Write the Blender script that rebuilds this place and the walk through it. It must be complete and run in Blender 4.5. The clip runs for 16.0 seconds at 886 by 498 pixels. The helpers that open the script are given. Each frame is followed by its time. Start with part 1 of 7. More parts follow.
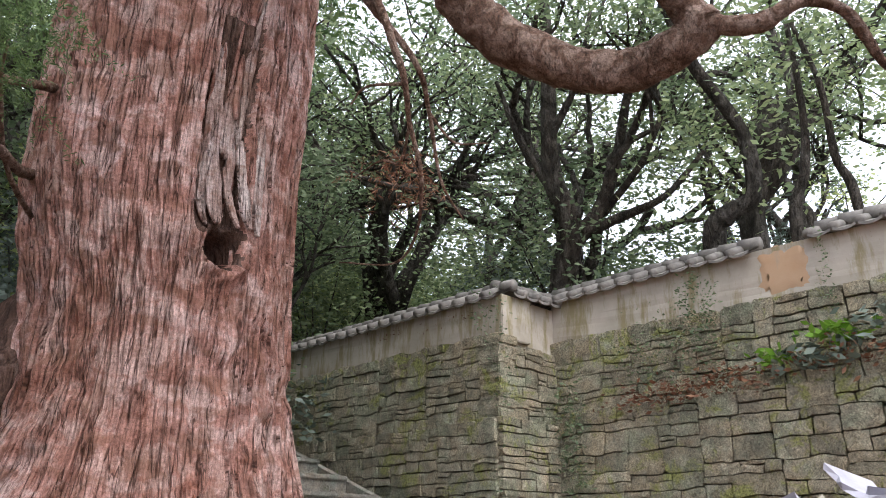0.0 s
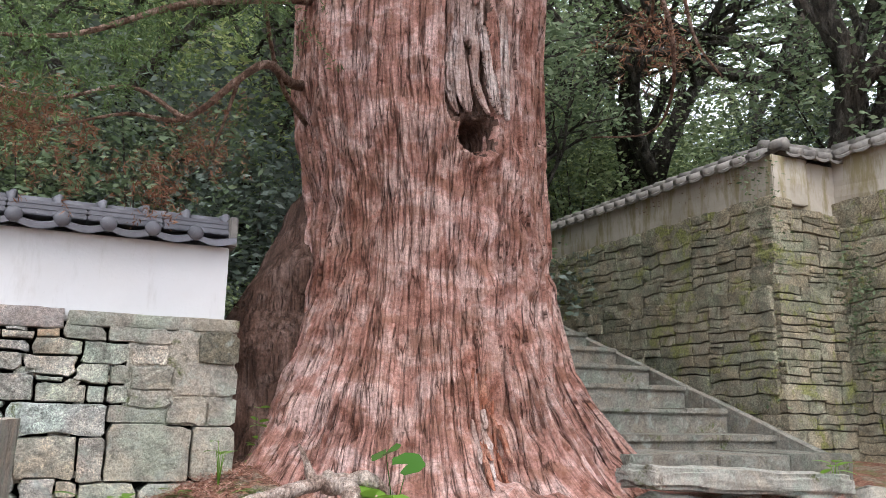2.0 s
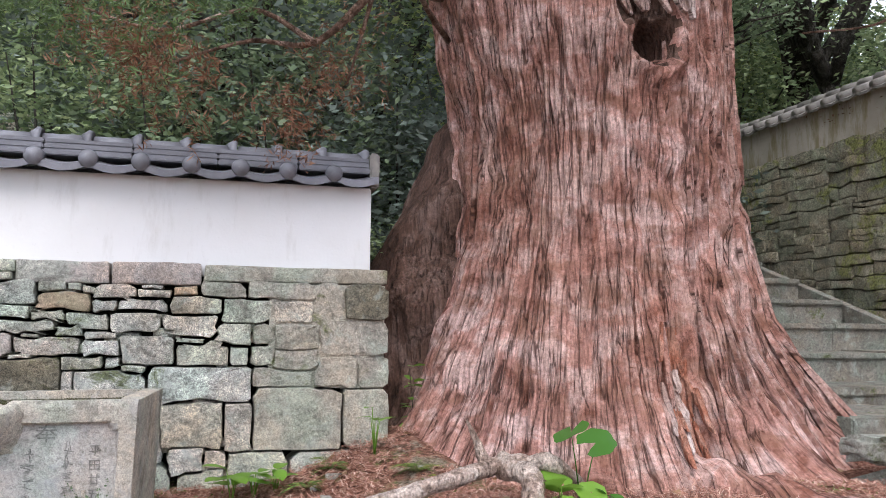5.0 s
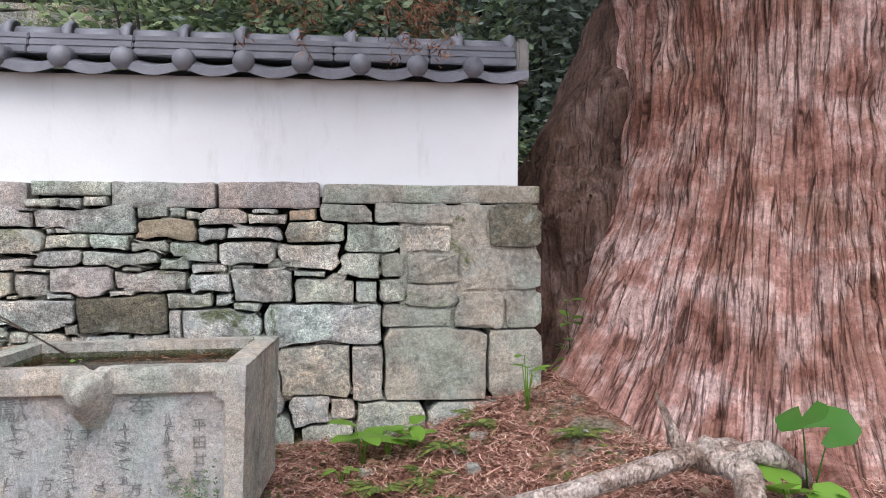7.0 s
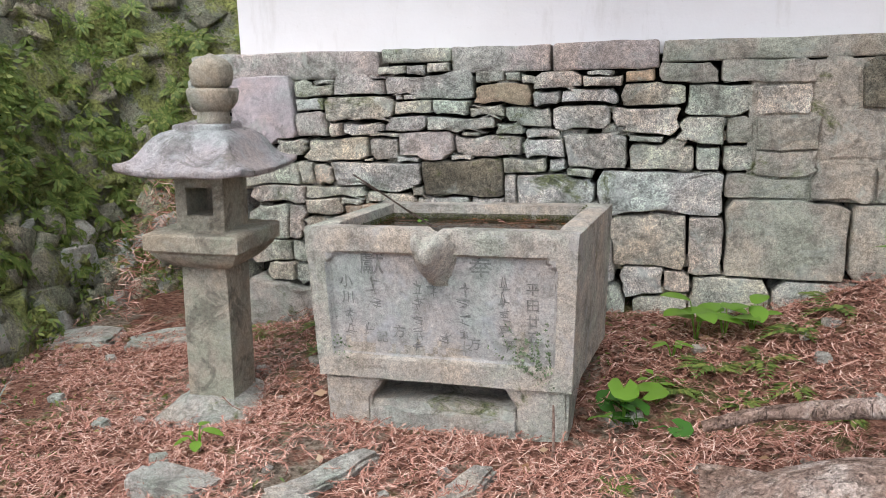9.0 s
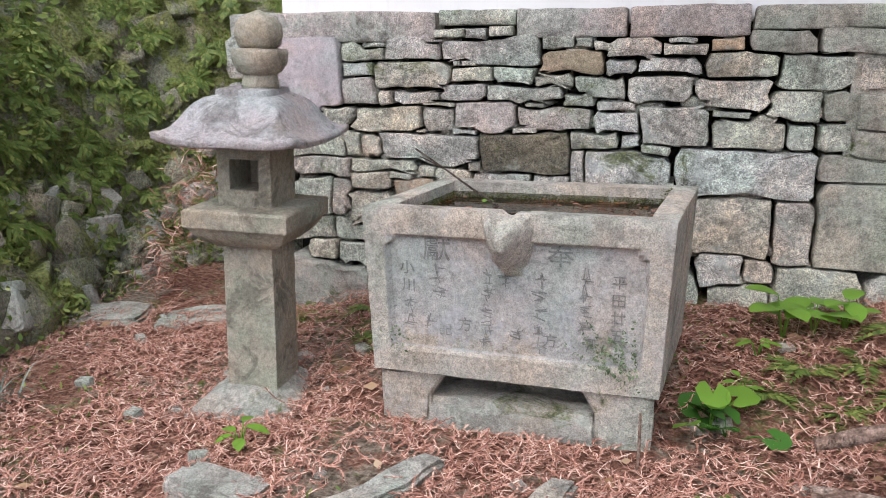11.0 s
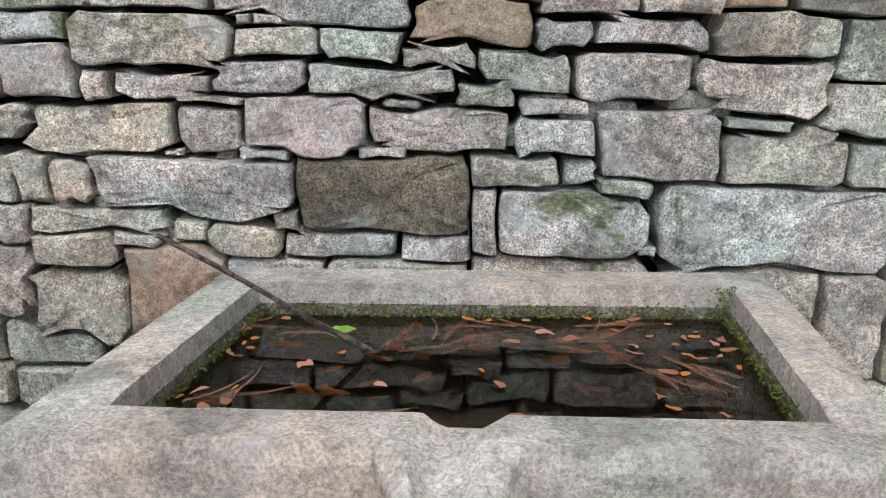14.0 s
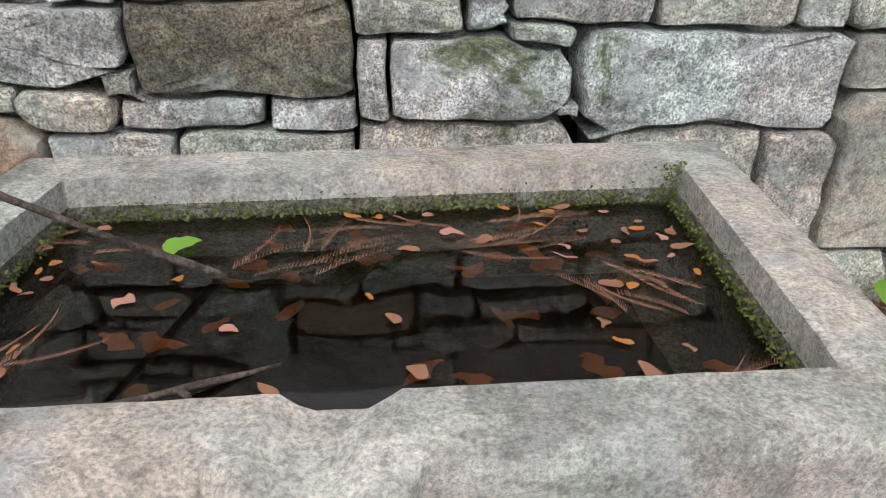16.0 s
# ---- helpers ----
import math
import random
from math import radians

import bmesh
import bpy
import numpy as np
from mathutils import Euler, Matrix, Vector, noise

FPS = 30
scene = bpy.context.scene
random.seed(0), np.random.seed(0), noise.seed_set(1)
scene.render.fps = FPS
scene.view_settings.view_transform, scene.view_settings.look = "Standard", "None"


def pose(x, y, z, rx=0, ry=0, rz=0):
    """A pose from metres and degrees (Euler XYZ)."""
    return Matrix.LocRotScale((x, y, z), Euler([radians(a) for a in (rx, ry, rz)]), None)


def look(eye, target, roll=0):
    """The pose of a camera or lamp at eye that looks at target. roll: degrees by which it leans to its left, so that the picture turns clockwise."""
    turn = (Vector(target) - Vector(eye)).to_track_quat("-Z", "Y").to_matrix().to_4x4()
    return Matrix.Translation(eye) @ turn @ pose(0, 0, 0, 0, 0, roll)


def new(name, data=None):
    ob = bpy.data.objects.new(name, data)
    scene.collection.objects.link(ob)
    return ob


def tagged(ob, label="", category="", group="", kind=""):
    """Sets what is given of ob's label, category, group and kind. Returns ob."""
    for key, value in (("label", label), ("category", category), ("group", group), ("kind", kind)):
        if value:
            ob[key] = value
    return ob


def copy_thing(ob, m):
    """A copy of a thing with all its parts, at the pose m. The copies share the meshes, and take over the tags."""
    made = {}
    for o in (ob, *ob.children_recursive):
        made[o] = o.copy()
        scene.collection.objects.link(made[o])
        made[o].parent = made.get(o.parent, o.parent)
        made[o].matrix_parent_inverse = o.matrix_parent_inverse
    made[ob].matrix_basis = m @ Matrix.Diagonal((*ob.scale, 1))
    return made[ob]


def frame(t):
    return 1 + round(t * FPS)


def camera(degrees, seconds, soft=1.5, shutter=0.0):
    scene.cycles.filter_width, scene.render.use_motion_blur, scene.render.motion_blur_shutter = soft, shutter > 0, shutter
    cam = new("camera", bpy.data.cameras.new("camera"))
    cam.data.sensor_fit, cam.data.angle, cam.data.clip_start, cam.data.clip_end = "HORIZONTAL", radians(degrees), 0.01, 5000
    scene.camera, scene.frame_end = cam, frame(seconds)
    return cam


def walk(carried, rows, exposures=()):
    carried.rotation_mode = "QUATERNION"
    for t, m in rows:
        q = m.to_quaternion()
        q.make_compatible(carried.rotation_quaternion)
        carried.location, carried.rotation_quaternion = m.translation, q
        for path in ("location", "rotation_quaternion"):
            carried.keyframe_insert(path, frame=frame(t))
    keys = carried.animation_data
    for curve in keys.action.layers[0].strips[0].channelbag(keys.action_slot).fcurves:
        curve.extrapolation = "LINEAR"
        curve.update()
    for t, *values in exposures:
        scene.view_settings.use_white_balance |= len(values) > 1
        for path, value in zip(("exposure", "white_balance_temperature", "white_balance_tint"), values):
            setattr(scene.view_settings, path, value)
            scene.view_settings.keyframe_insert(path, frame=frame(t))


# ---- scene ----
cam = camera(58.4, 16.0, soft=0.8)
PATH = [
    (0, (-0.815, 0.598, 1.152), (0.492, 1.938, 1.856), 0.5),
    (0.5, (-0.815, 0.598, 1.152), (0.426, 2.022, 1.809), 0.7),
    (1, (-0.815, 0.598, 1.152), (0.334, 2.131, 1.727), 1),
    (1.5, (-0.815, 0.598, 1.152), (0.196, 2.258, 1.625), 1.2),
    (2, (-0.815, 0.598, 1.152), (0.025, 2.368, 1.553), 1),
    (2.5, (-0.815, 0.598, 1.152), (-0.116, 2.437, 1.51), 0.8),
    (3, (-0.815, 0.598, 1.152), (-0.193, 2.473, 1.461), 0.7),
    (5.3, (-0.734, 1.583, 1.439), (-0.187, 3.497, 1.637), 0.5),
    (5.5, (-0.692, 1.703, 1.456), (-0.157, 3.618, 1.669), 0.5),
    (6, (-0.668, 1.932, 1.446), (-0.195, 3.87, 1.593), 0.4),
    (6.5, (-0.676, 2.194, 1.568), (-0.288, 4.156, 1.591), 0.3),
    (7, (-0.717, 2.289, 1.625), (-0.462, 4.27, 1.531), 0.2),
    (7.5, (-0.733, 2.36, 1.638), (-0.719, 4.352, 1.467), -0.4),
    (8, (-0.755, 2.373, 1.645), (-0.992, 4.345, 1.407), -0.9),
    (8.5, (-0.745, 2.371, 1.645), (-1.178, 4.298, 1.331), -1.4),
    (9, (-0.748, 2.407, 1.637), (-1.297, 4.282, 1.206), -1.5),
    (11.3, (-1.106, 2.775, 1.626), (-1.68, 4.618, 1.105), -0.5),
    (11.5, (-1.157, 2.887, 1.645), (-1.739, 4.726, 1.116), -0.8),
    (12, (-1.357, 3.247, 1.597), (-1.908, 5.107, 1.108), -0.5),
    (12.5, (-1.506, 3.55, 1.579), (-1.958, 5.435, 1.087), 0),
    (13, (-1.599, 3.848, 1.579), (-1.913, 5.765, 1.103), 0.6),
    (13.5, (-1.626, 4.113, 1.534), (-1.763, 6.048, 1.049), 1.3),
    (14, (-1.606, 4.375, 1.522), (-1.617, 6.3, 0.98), 1.5),
    (14.5, (-1.599, 4.528, 1.486), (-1.544, 6.435, 0.885), 1.6),
    (15, (-1.607, 4.617, 1.483), (-1.488, 6.485, 0.779), 1.8),
    (15.5, (-1.596, 4.66, 1.48), (-1.383, 6.471, 0.658), 2.2),
    (16, (-1.569, 4.706, 1.476), (-1.337, 6.476, 0.573), 2.1),
]
walk(cam, [(t, look(eye, target, roll)) for t, eye, target, roll in PATH], ((0.0, 1.06, 6480, 11), (1.0, 1.13, 6480, 11), (3.0, 1.16, 6480, 10), (6.0, 1.16, 6320, 13), (7.5, 1.03, 6350, 13), (9.0, 0.98, 6500, 12), (12.5, 1.12, 6350, 15), (16.0, 1.27, 6350, 12)))


# ---- world, sun, exposure ----
world = bpy.data.worlds.new("overcast_sky")
scene.world = world
world.use_nodes = True
wn = world.node_tree
sky = wn.nodes.new("ShaderNodeTexSky")
sky.sky_type = "NISHITA"
sky.sun_disc = False
sky.sun_elevation, sky.sun_rotation = radians(58), radians(200)
sky.dust_density, sky.air_density = 5.0, 1.0
soft_white = wn.nodes.new("ShaderNodeMixRGB")
soft_white.inputs[0].default_value = 0.75
soft_white.inputs[2].default_value = (10.6, 11.3, 13.0, 1)
wn.links.new(sky.outputs[0], soft_white.inputs[1])
wn.links.new(soft_white.outputs[0], wn.nodes["Background"].inputs[0])
wn.nodes["Background"].inputs[1].default_value = 0.12
sun = new("sun", bpy.data.lights.new("sun", "SUN"))
sun.data.energy, sun.data.angle, sun.data.color = 1.2, radians(40), (1.0, 0.985, 0.96)
sun.matrix_world = look((0, 0, 20), (2.0, 10.0, 5.0))


# ---- materials ----
def mat(name, rough=0.8, metal=0.0):
    m = bpy.data.materials.new(name)
    m.use_nodes = True
    b = m.node_tree.nodes["Principled BSDF"]
    b.inputs["Roughness"].default_value, b.inputs["Metallic"].default_value = rough, metal
    b.inputs["Specular IOR Level"].default_value = 0.25
    return m, m.node_tree, b


def coords(nt, scale=(1, 1, 1), space="Object"):
    tc = nt.nodes.new("ShaderNodeTexCoord")
    mp = nt.nodes.new("ShaderNodeMapping")
    mp.inputs["Scale"].default_value = scale
    if space == "World":
        geo = nt.nodes.new("ShaderNodeNewGeometry")
        nt.links.new(geo.outputs["Position"], mp.inputs[0])
    else:
        nt.links.new(tc.outputs[space], mp.inputs[0])
    return mp.outputs[0]


def round_coords(nt, zs):
    """Coordinates that run round an upright trunk and up it, whatever its girth."""
    tc = nt.nodes.new("ShaderNodeTexCoord")
    flat, unit, long_, add = (nt.nodes.new("ShaderNodeVectorMath") for _ in range(4))
    flat.operation, unit.operation, long_.operation, add.operation = "MULTIPLY", "NORMALIZE", "MULTIPLY", "ADD"
    flat.inputs[1].default_value, long_.inputs[1].default_value = (1, 1, 0), (0, 0, zs)
    nt.links.new(tc.outputs["Object"], flat.inputs[0])
    nt.links.new(tc.outputs["Object"], long_.inputs[0])
    nt.links.new(flat.outputs[0], unit.inputs[0])
    nt.links.new(unit.outputs[0], add.inputs[0])
    nt.links.new(long_.outputs[0], add.inputs[1])
    return add.outputs[0]


def nz(nt, vec, scale, detail=5.0, rough=0.6, dist=0.0):
    n = nt.nodes.new("ShaderNodeTexNoise")
    n.inputs["Scale"].default_value, n.inputs["Detail"].default_value = scale, detail
    n.inputs["Roughness"].default_value, n.inputs["Distortion"].default_value = rough, dist
    nt.links.new(vec, n.inputs["Vector"])
    return n.outputs["Fac"]


def ramp(nt, fac, *stops):
    r = nt.nodes.new("ShaderNodeValToRGB")
    el = r.color_ramp.elements
    while len(el) < len(stops):
        el.new(0.5)
    for e, (p, c) in zip(el, stops):
        e.position = p
        e.color = (*c, 1) if len(c) == 3 else c
    nt.links.new(fac, r.inputs[0])
    return r.outputs[0]


def mix(nt, fac, a, b, mode="MIX"):
    n = nt.nodes.new("ShaderNodeMixRGB")
    n.blend_type = mode
    for i, v in ((0, fac), (1, a), (2, b)):
        if isinstance(v, (int, float)):
            n.inputs[i].default_value = v
        elif isinstance(v, tuple):
            n.inputs[i].default_value = (*v, 1)
        else:
            nt.links.new(v, n.inputs[i])
    return n.outputs[0]


def bump(nt, b, height, strength=0.5, dist=0.01, below=None):
    n = nt.nodes.new("ShaderNodeBump")
    n.inputs["Strength"].default_value, n.inputs["Distance"].default_value = strength, dist
    nt.links.new(height, n.inputs["Height"])
    if below:
        nt.links.new(below, n.inputs["Normal"])
    nt.links.new(n.outputs[0], b.inputs["Normal"])
    return n.outputs[0]


def stone_mat(name, tones, lichen=0.5, moss=0.0, scale=1.0, lichen_col=(0.50, 0.54, 0.47), moss_col=(0.09, 0.11, 0.025), rough=1.0, k=0.6, stain=0.45):
    """Weathered stone: a tone per piece, blotches, grain, dark pits, lichen spots and moss patches."""
    m, nt, b = mat(name, 0.9)
    v = coords(nt, (scale,) * 3, "World")
    oi = nt.nodes.new("ShaderNodeObjectInfo")
    n = len(tones)
    base = ramp(nt, oi.outputs["Random"], *[(i / max(1, n - 1), c) for i, c in enumerate(tones)])
    big = nz(nt, v, 6.0, 7, 0.68, 0.5)
    col = mix(nt, min(1.0, 0.95 * k + 0.1), base, ramp(nt, big, (0.34, (0.60, 0.59, 0.57)), (0.5, (0.98, 0.98, 0.96)), (0.66, (1.30, 1.28, 1.24))), "MULTIPLY")
    hue = nz(nt, v, 3.1, 4, 0.6, 0.3)
    col = mix(nt, 0.5, col, ramp(nt, hue, (0.38, (0.80, 1.02, 0.95)), (0.5, (1.0, 1.0, 1.0)), (0.62, (1.14, 1.0, 0.88))), "MULTIPLY")
    grain = nz(nt, v, 48.0, 8, 0.78)
    col = mix(nt, min(1.0, 1.15 * k), col, ramp(nt, grain, (0.38, (0.52, 0.52, 0.51)), (0.5, (1.0, 1.0, 1.0)), (0.62, (1.42, 1.42, 1.40))), "MULTIPLY")
    speck = nz(nt, v, 190.0, 3, 0.7)
    col = mix(nt, min(1.0, 0.95 * k), col, ramp(nt, speck, (0.38, (0.35, 0.35, 0.34)), (0.5, (1.0, 1.0, 1.0)), (0.64, (1.5, 1.5, 1.5))), "MULTIPLY")
    old = nz(nt, v, 4.3, 9, 0.72, 0.8)
    col = mix(nt, ramp(nt, old, (0.53, (0, 0, 0)), (0.60, (stain,) * 3)), col, mix(nt, 0.8, (0.11, 0.105, 0.085), ramp(nt, grain, (0.4, (0.5, 0.5, 0.5)), (0.6, (1.6, 1.6, 1.6))), "MULTIPLY"))
    spots = nz(nt, v, 7.0, 8, 0.66, 0.6)
    lo = 0.60 - 0.10 * lichen
    col = mix(nt, ramp(nt, spots, (lo, (0, 0, 0)), (lo + 0.11, (0.62, 0.62, 0.62))), col, mix(nt, 0.5, lichen_col, ramp(nt, grain, (0.4, (0.5, 0.5, 0.5)), (0.6, (1.2, 1.2, 1.2))), "MULTIPLY"))
    if moss:
        ms = nz(nt, v, 2.8, 9, 0.74, 0.6)
        lo = 0.63 - 0.16 * moss
        col = mix(nt, ramp(nt, ms, (lo, (0, 0, 0)), (lo + 0.07, (0.85, 0.85, 0.85))), col, mix(nt, 0.9, moss_col, ramp(nt, grain, (0.4, (0.4, 0.4, 0.4)), (0.6, (1.8, 1.8, 1.8))), "MULTIPLY"))
    nt.links.new(col, b.inputs["Base Color"])
    h1 = bump(nt, b, nz(nt, v, 17.0, 9, 0.72, 0.3), 0.9, 0.045 * rough)
    h2 = bump(nt, b, grain, 0.9, 0.016 * rough, h1)
    bump(nt, b, speck, 0.7, 0.004 * rough, h2)
    return m


M_STONE = stone_mat("drywall_stone", [(0.594, 0.525, 0.440), (0.500, 0.512, 0.440), (0.650, 0.570, 0.460), (0.470, 0.438, 0.420), (0.540, 0.548, 0.480), (0.690, 0.625, 0.550), (0.420, 0.414, 0.350)], 0.55, 0.15, k=0.88, stain=0.45)
M_GREEN = stone_mat("lichen_green_stone", [(0.573, 0.564, 0.529), (0.643, 0.631, 0.601), (0.531, 0.497, 0.443)], 0.8, 0.12, 1.0, (0.56, 0.60, 0.55), k=0.95)
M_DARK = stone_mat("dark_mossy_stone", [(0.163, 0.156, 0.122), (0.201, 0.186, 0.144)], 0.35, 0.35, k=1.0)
M_RUST = stone_mat("rusty_stone", [(0.42, 0.31, 0.24), (0.53, 0.40, 0.27)], 0.35, 0.0)
M_PALE = stone_mat("pale_granite", [(0.594, 0.530, 0.543), (0.550, 0.504, 0.514)], 0.25, 0.0, k=0.3)
M_COPING = stone_mat("coping_granite", [(0.50, 0.45, 0.415), (0.54, 0.475, 0.45)], 0.3, 0.12, k=0.65, stain=0.6)
M_MORTAR = stone_mat("mortared_stone", [(0.48, 0.45, 0.375), (0.44, 0.405, 0.35)], 0.4, 0.25, k=0.6)
M_TROUGH = stone_mat("trough_granite", [(0.515, 0.478, 0.415), (0.515, 0.478, 0.415)], 0.45, 0.05, 1.0, (0.52, 0.51, 0.49), k=0.5, stain=0.45)
M_PANEL = stone_mat("trough_panel_granite", [(0.50, 0.485, 0.46), (0.50, 0.485, 0.46)], 0.55, 0.0, 1.0, (0.48, 0.50, 0.51), k=0.38, stain=0.25)
M_LANTERN = stone_mat("lantern_granite", [(0.43, 0.395, 0.31), (0.47, 0.425, 0.345)], 0.25, 0.12, 1.2, (0.42, 0.42, 0.36), k=0.42, stain=0.55)
M_LROOF = stone_mat("lantern_roof_granite", [(0.468, 0.442, 0.447), (0.468, 0.442, 0.447)], 0.7, 0.12, 1.0, (0.56, 0.56, 0.56), k=0.42, stain=0.55)
M_OLD = stone_mat("old_mossy_masonry", [(0.31, 0.28, 0.21), (0.39, 0.355, 0.27), (0.25, 0.235, 0.175), (0.43, 0.39, 0.30)], 0.35, 0.6, 1.0, (0.42, 0.40, 0.31), (0.23, 0.245, 0.075), k=0.95)
M_STEP = stone_mat("step_granite", [(0.248, 0.236, 0.206), (0.295, 0.277, 0.242)], 0.4, 0.25, k=0.55)
M_SLAB = stone_mat("paving_stone", [(0.425, 0.413, 0.366), (0.472, 0.448, 0.401)], 0.45, 0.25, k=0.5)
M_BANK = stone_mat("mossy_bank_stone", [(0.19, 0.185, 0.135), (0.32, 0.30, 0.23), (0.14, 0.145, 0.095)], 0.1, 0.95, 1.0, (0.34, 0.33, 0.28), (0.19, 0.21, 0.055), k=1.0)


def earth_mat(name, a, b_):
    m, nt, b = mat(name, 1.0)
    v = coords(nt, (1, 1, 1), "World")
    c = ramp(nt, nz(nt, v, 3.0, 9, 0.75), (0.3, a), (0.7, b_))
    c = mix(nt, 0.7, c, ramp(nt, nz(nt, v, 70.0, 4, 0.7), (0.35, (0.4, 0.4, 0.4)), (0.65, (1.5, 1.5, 1.5))), "MULTIPLY")
    nt.links.new(c, b.inputs["Base Color"])
    bump(nt, b, nz(nt, v, 40.0, 8, 0.75), 1.0, 0.03)
    return m


# near-black backing: the deep shade of the gaps is put into its colour
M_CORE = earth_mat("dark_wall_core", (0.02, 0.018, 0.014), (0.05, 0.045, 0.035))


def ground_mat():
    m, nt, b = mat("needle_litter_ground", 1.0)
    v = coords(nt, (1, 1, 1), "World")
    litter = ramp(nt, nz(nt, v, 28.0, 8, 0.75, 1.2), (0.38, (0.05, 0.028, 0.018)), (0.47, (0.18, 0.08, 0.052)), (0.54, (0.29, 0.14, 0.095)), (0.62, (0.44, 0.28, 0.20)))
    soil = ramp(nt, nz(nt, v, 45.0, 8, 0.7), (0.4, (0.09, 0.075, 0.05)), (0.6, (0.40, 0.34, 0.26)))
    green = ramp(nt, nz(nt, v, 60.0, 6, 0.7), (0.4, (0.05, 0.07, 0.018)), (0.6, (0.22, 0.25, 0.09)))
    c = mix(nt, ramp(nt, nz(nt, v, 1.5, 7, 0.7), (0.52, (0, 0, 0)), (0.57, (0.85, 0.85, 0.85))), litter, soil)
    c = mix(nt, ramp(nt, nz(nt, v, 2.3, 8, 0.75), (0.55, (0, 0, 0)), (0.61, (0.7, 0.7, 0.7))), c, green)
    nt.links.new(c, b.inputs["Base Color"])
    bump(nt, b, nz(nt, v, 38.0, 9, 0.8, 1.0), 1.0, 0.03)
    return m


M_GROUND = ground_mat()
M_HILL = earth_mat("forest_floor", (0.03, 0.028, 0.014), (0.10, 0.075, 0.045))


def plaster_mat(name, a, b_, stain, amount, lo=0.55):
    m, nt, b = mat(name, 0.85)
    v = coords(nt, (1, 1, 1), "World")
    vs = coords(nt, (1.0, 1.0, 0.22), "World")
    c = ramp(nt, nz(nt, v, 1.8, 7, 0.6), (0.3, a), (0.7, b_))
    c = mix(nt, ramp(nt, nz(nt, vs, 5.0, 8, 0.7), (lo, (0, 0, 0)), (lo + 0.12, (amount,) * 3)), c, stain)
    c = mix(nt, ramp(nt, nz(nt, v, 60.0, 3, 0.6), (0.66, (0, 0, 0)), (0.74, (amount * 0.6,) * 3)), c, stain)
    nt.links.new(c, b.inputs["Base Color"])
    bump(nt, b, nz(nt, v, 35.0, 6, 0.65), 0.18, 0.01)
    return m


M_WHITE = plaster_mat("white_lime_plaster", (0.61, 0.60, 0.585), (0.66, 0.655, 0.65), (0.42, 0.40, 0.36), 0.35)
M_OLDPL = plaster_mat("stained_old_plaster", (0.36, 0.32, 0.26), (0.54, 0.49, 0.42), (0.25, 0.21, 0.10), 0.8, 0.48)
M_CLAY = plaster_mat("exposed_orange_clay", (0.44, 0.27, 0.155), (0.50, 0.36, 0.24), (0.36, 0.30, 0.23), 0.8)


def tile_mat(name, a, b_, rough):
    m, nt, b = mat(name, rough)
    v = coords(nt, (1, 1, 1), "World")
    oi = nt.nodes.new("ShaderNodeObjectInfo")
    c = ramp(nt, nz(nt, v, 8.0, 6, 0.65), (0.3, a), (0.7, b_))
    c = mix(nt, 0.6, c, ramp(nt, oi.outputs["Random"], (0.0, (0.75, 0.75, 0.76)), (1.0, (1.2, 1.2, 1.22))), "MULTIPLY")
    c = mix(nt, ramp(nt, nz(nt, v, 90.0, 4, 0.6), (0.62, (0, 0, 0)), (0.75, (0.35, 0.35, 0.35))), c, (0.42, 0.42, 0.40))
    nt.links.new(c, b.inputs["Base Color"])
    b.inputs["Specular IOR Level"].default_value = 0.45
    bump(nt, b, nz(nt, v, 60.0, 5, 0.6), 0.2, 0.004)
    return m


M_TILE = tile_mat("grey_smoked_roof_tile", (0.105, 0.105, 0.118), (0.16, 0.16, 0.178), 0.5)
M_OLDTILE = tile_mat("weathered_roof_tile", (0.13, 0.12, 0.11), (0.27, 0.25, 0.22), 0.8)

M_PALETILE = tile_mat("pale_dusty_tile", (0.30, 0.29, 0.33), (0.42, 0.41, 0.45), 0.8)


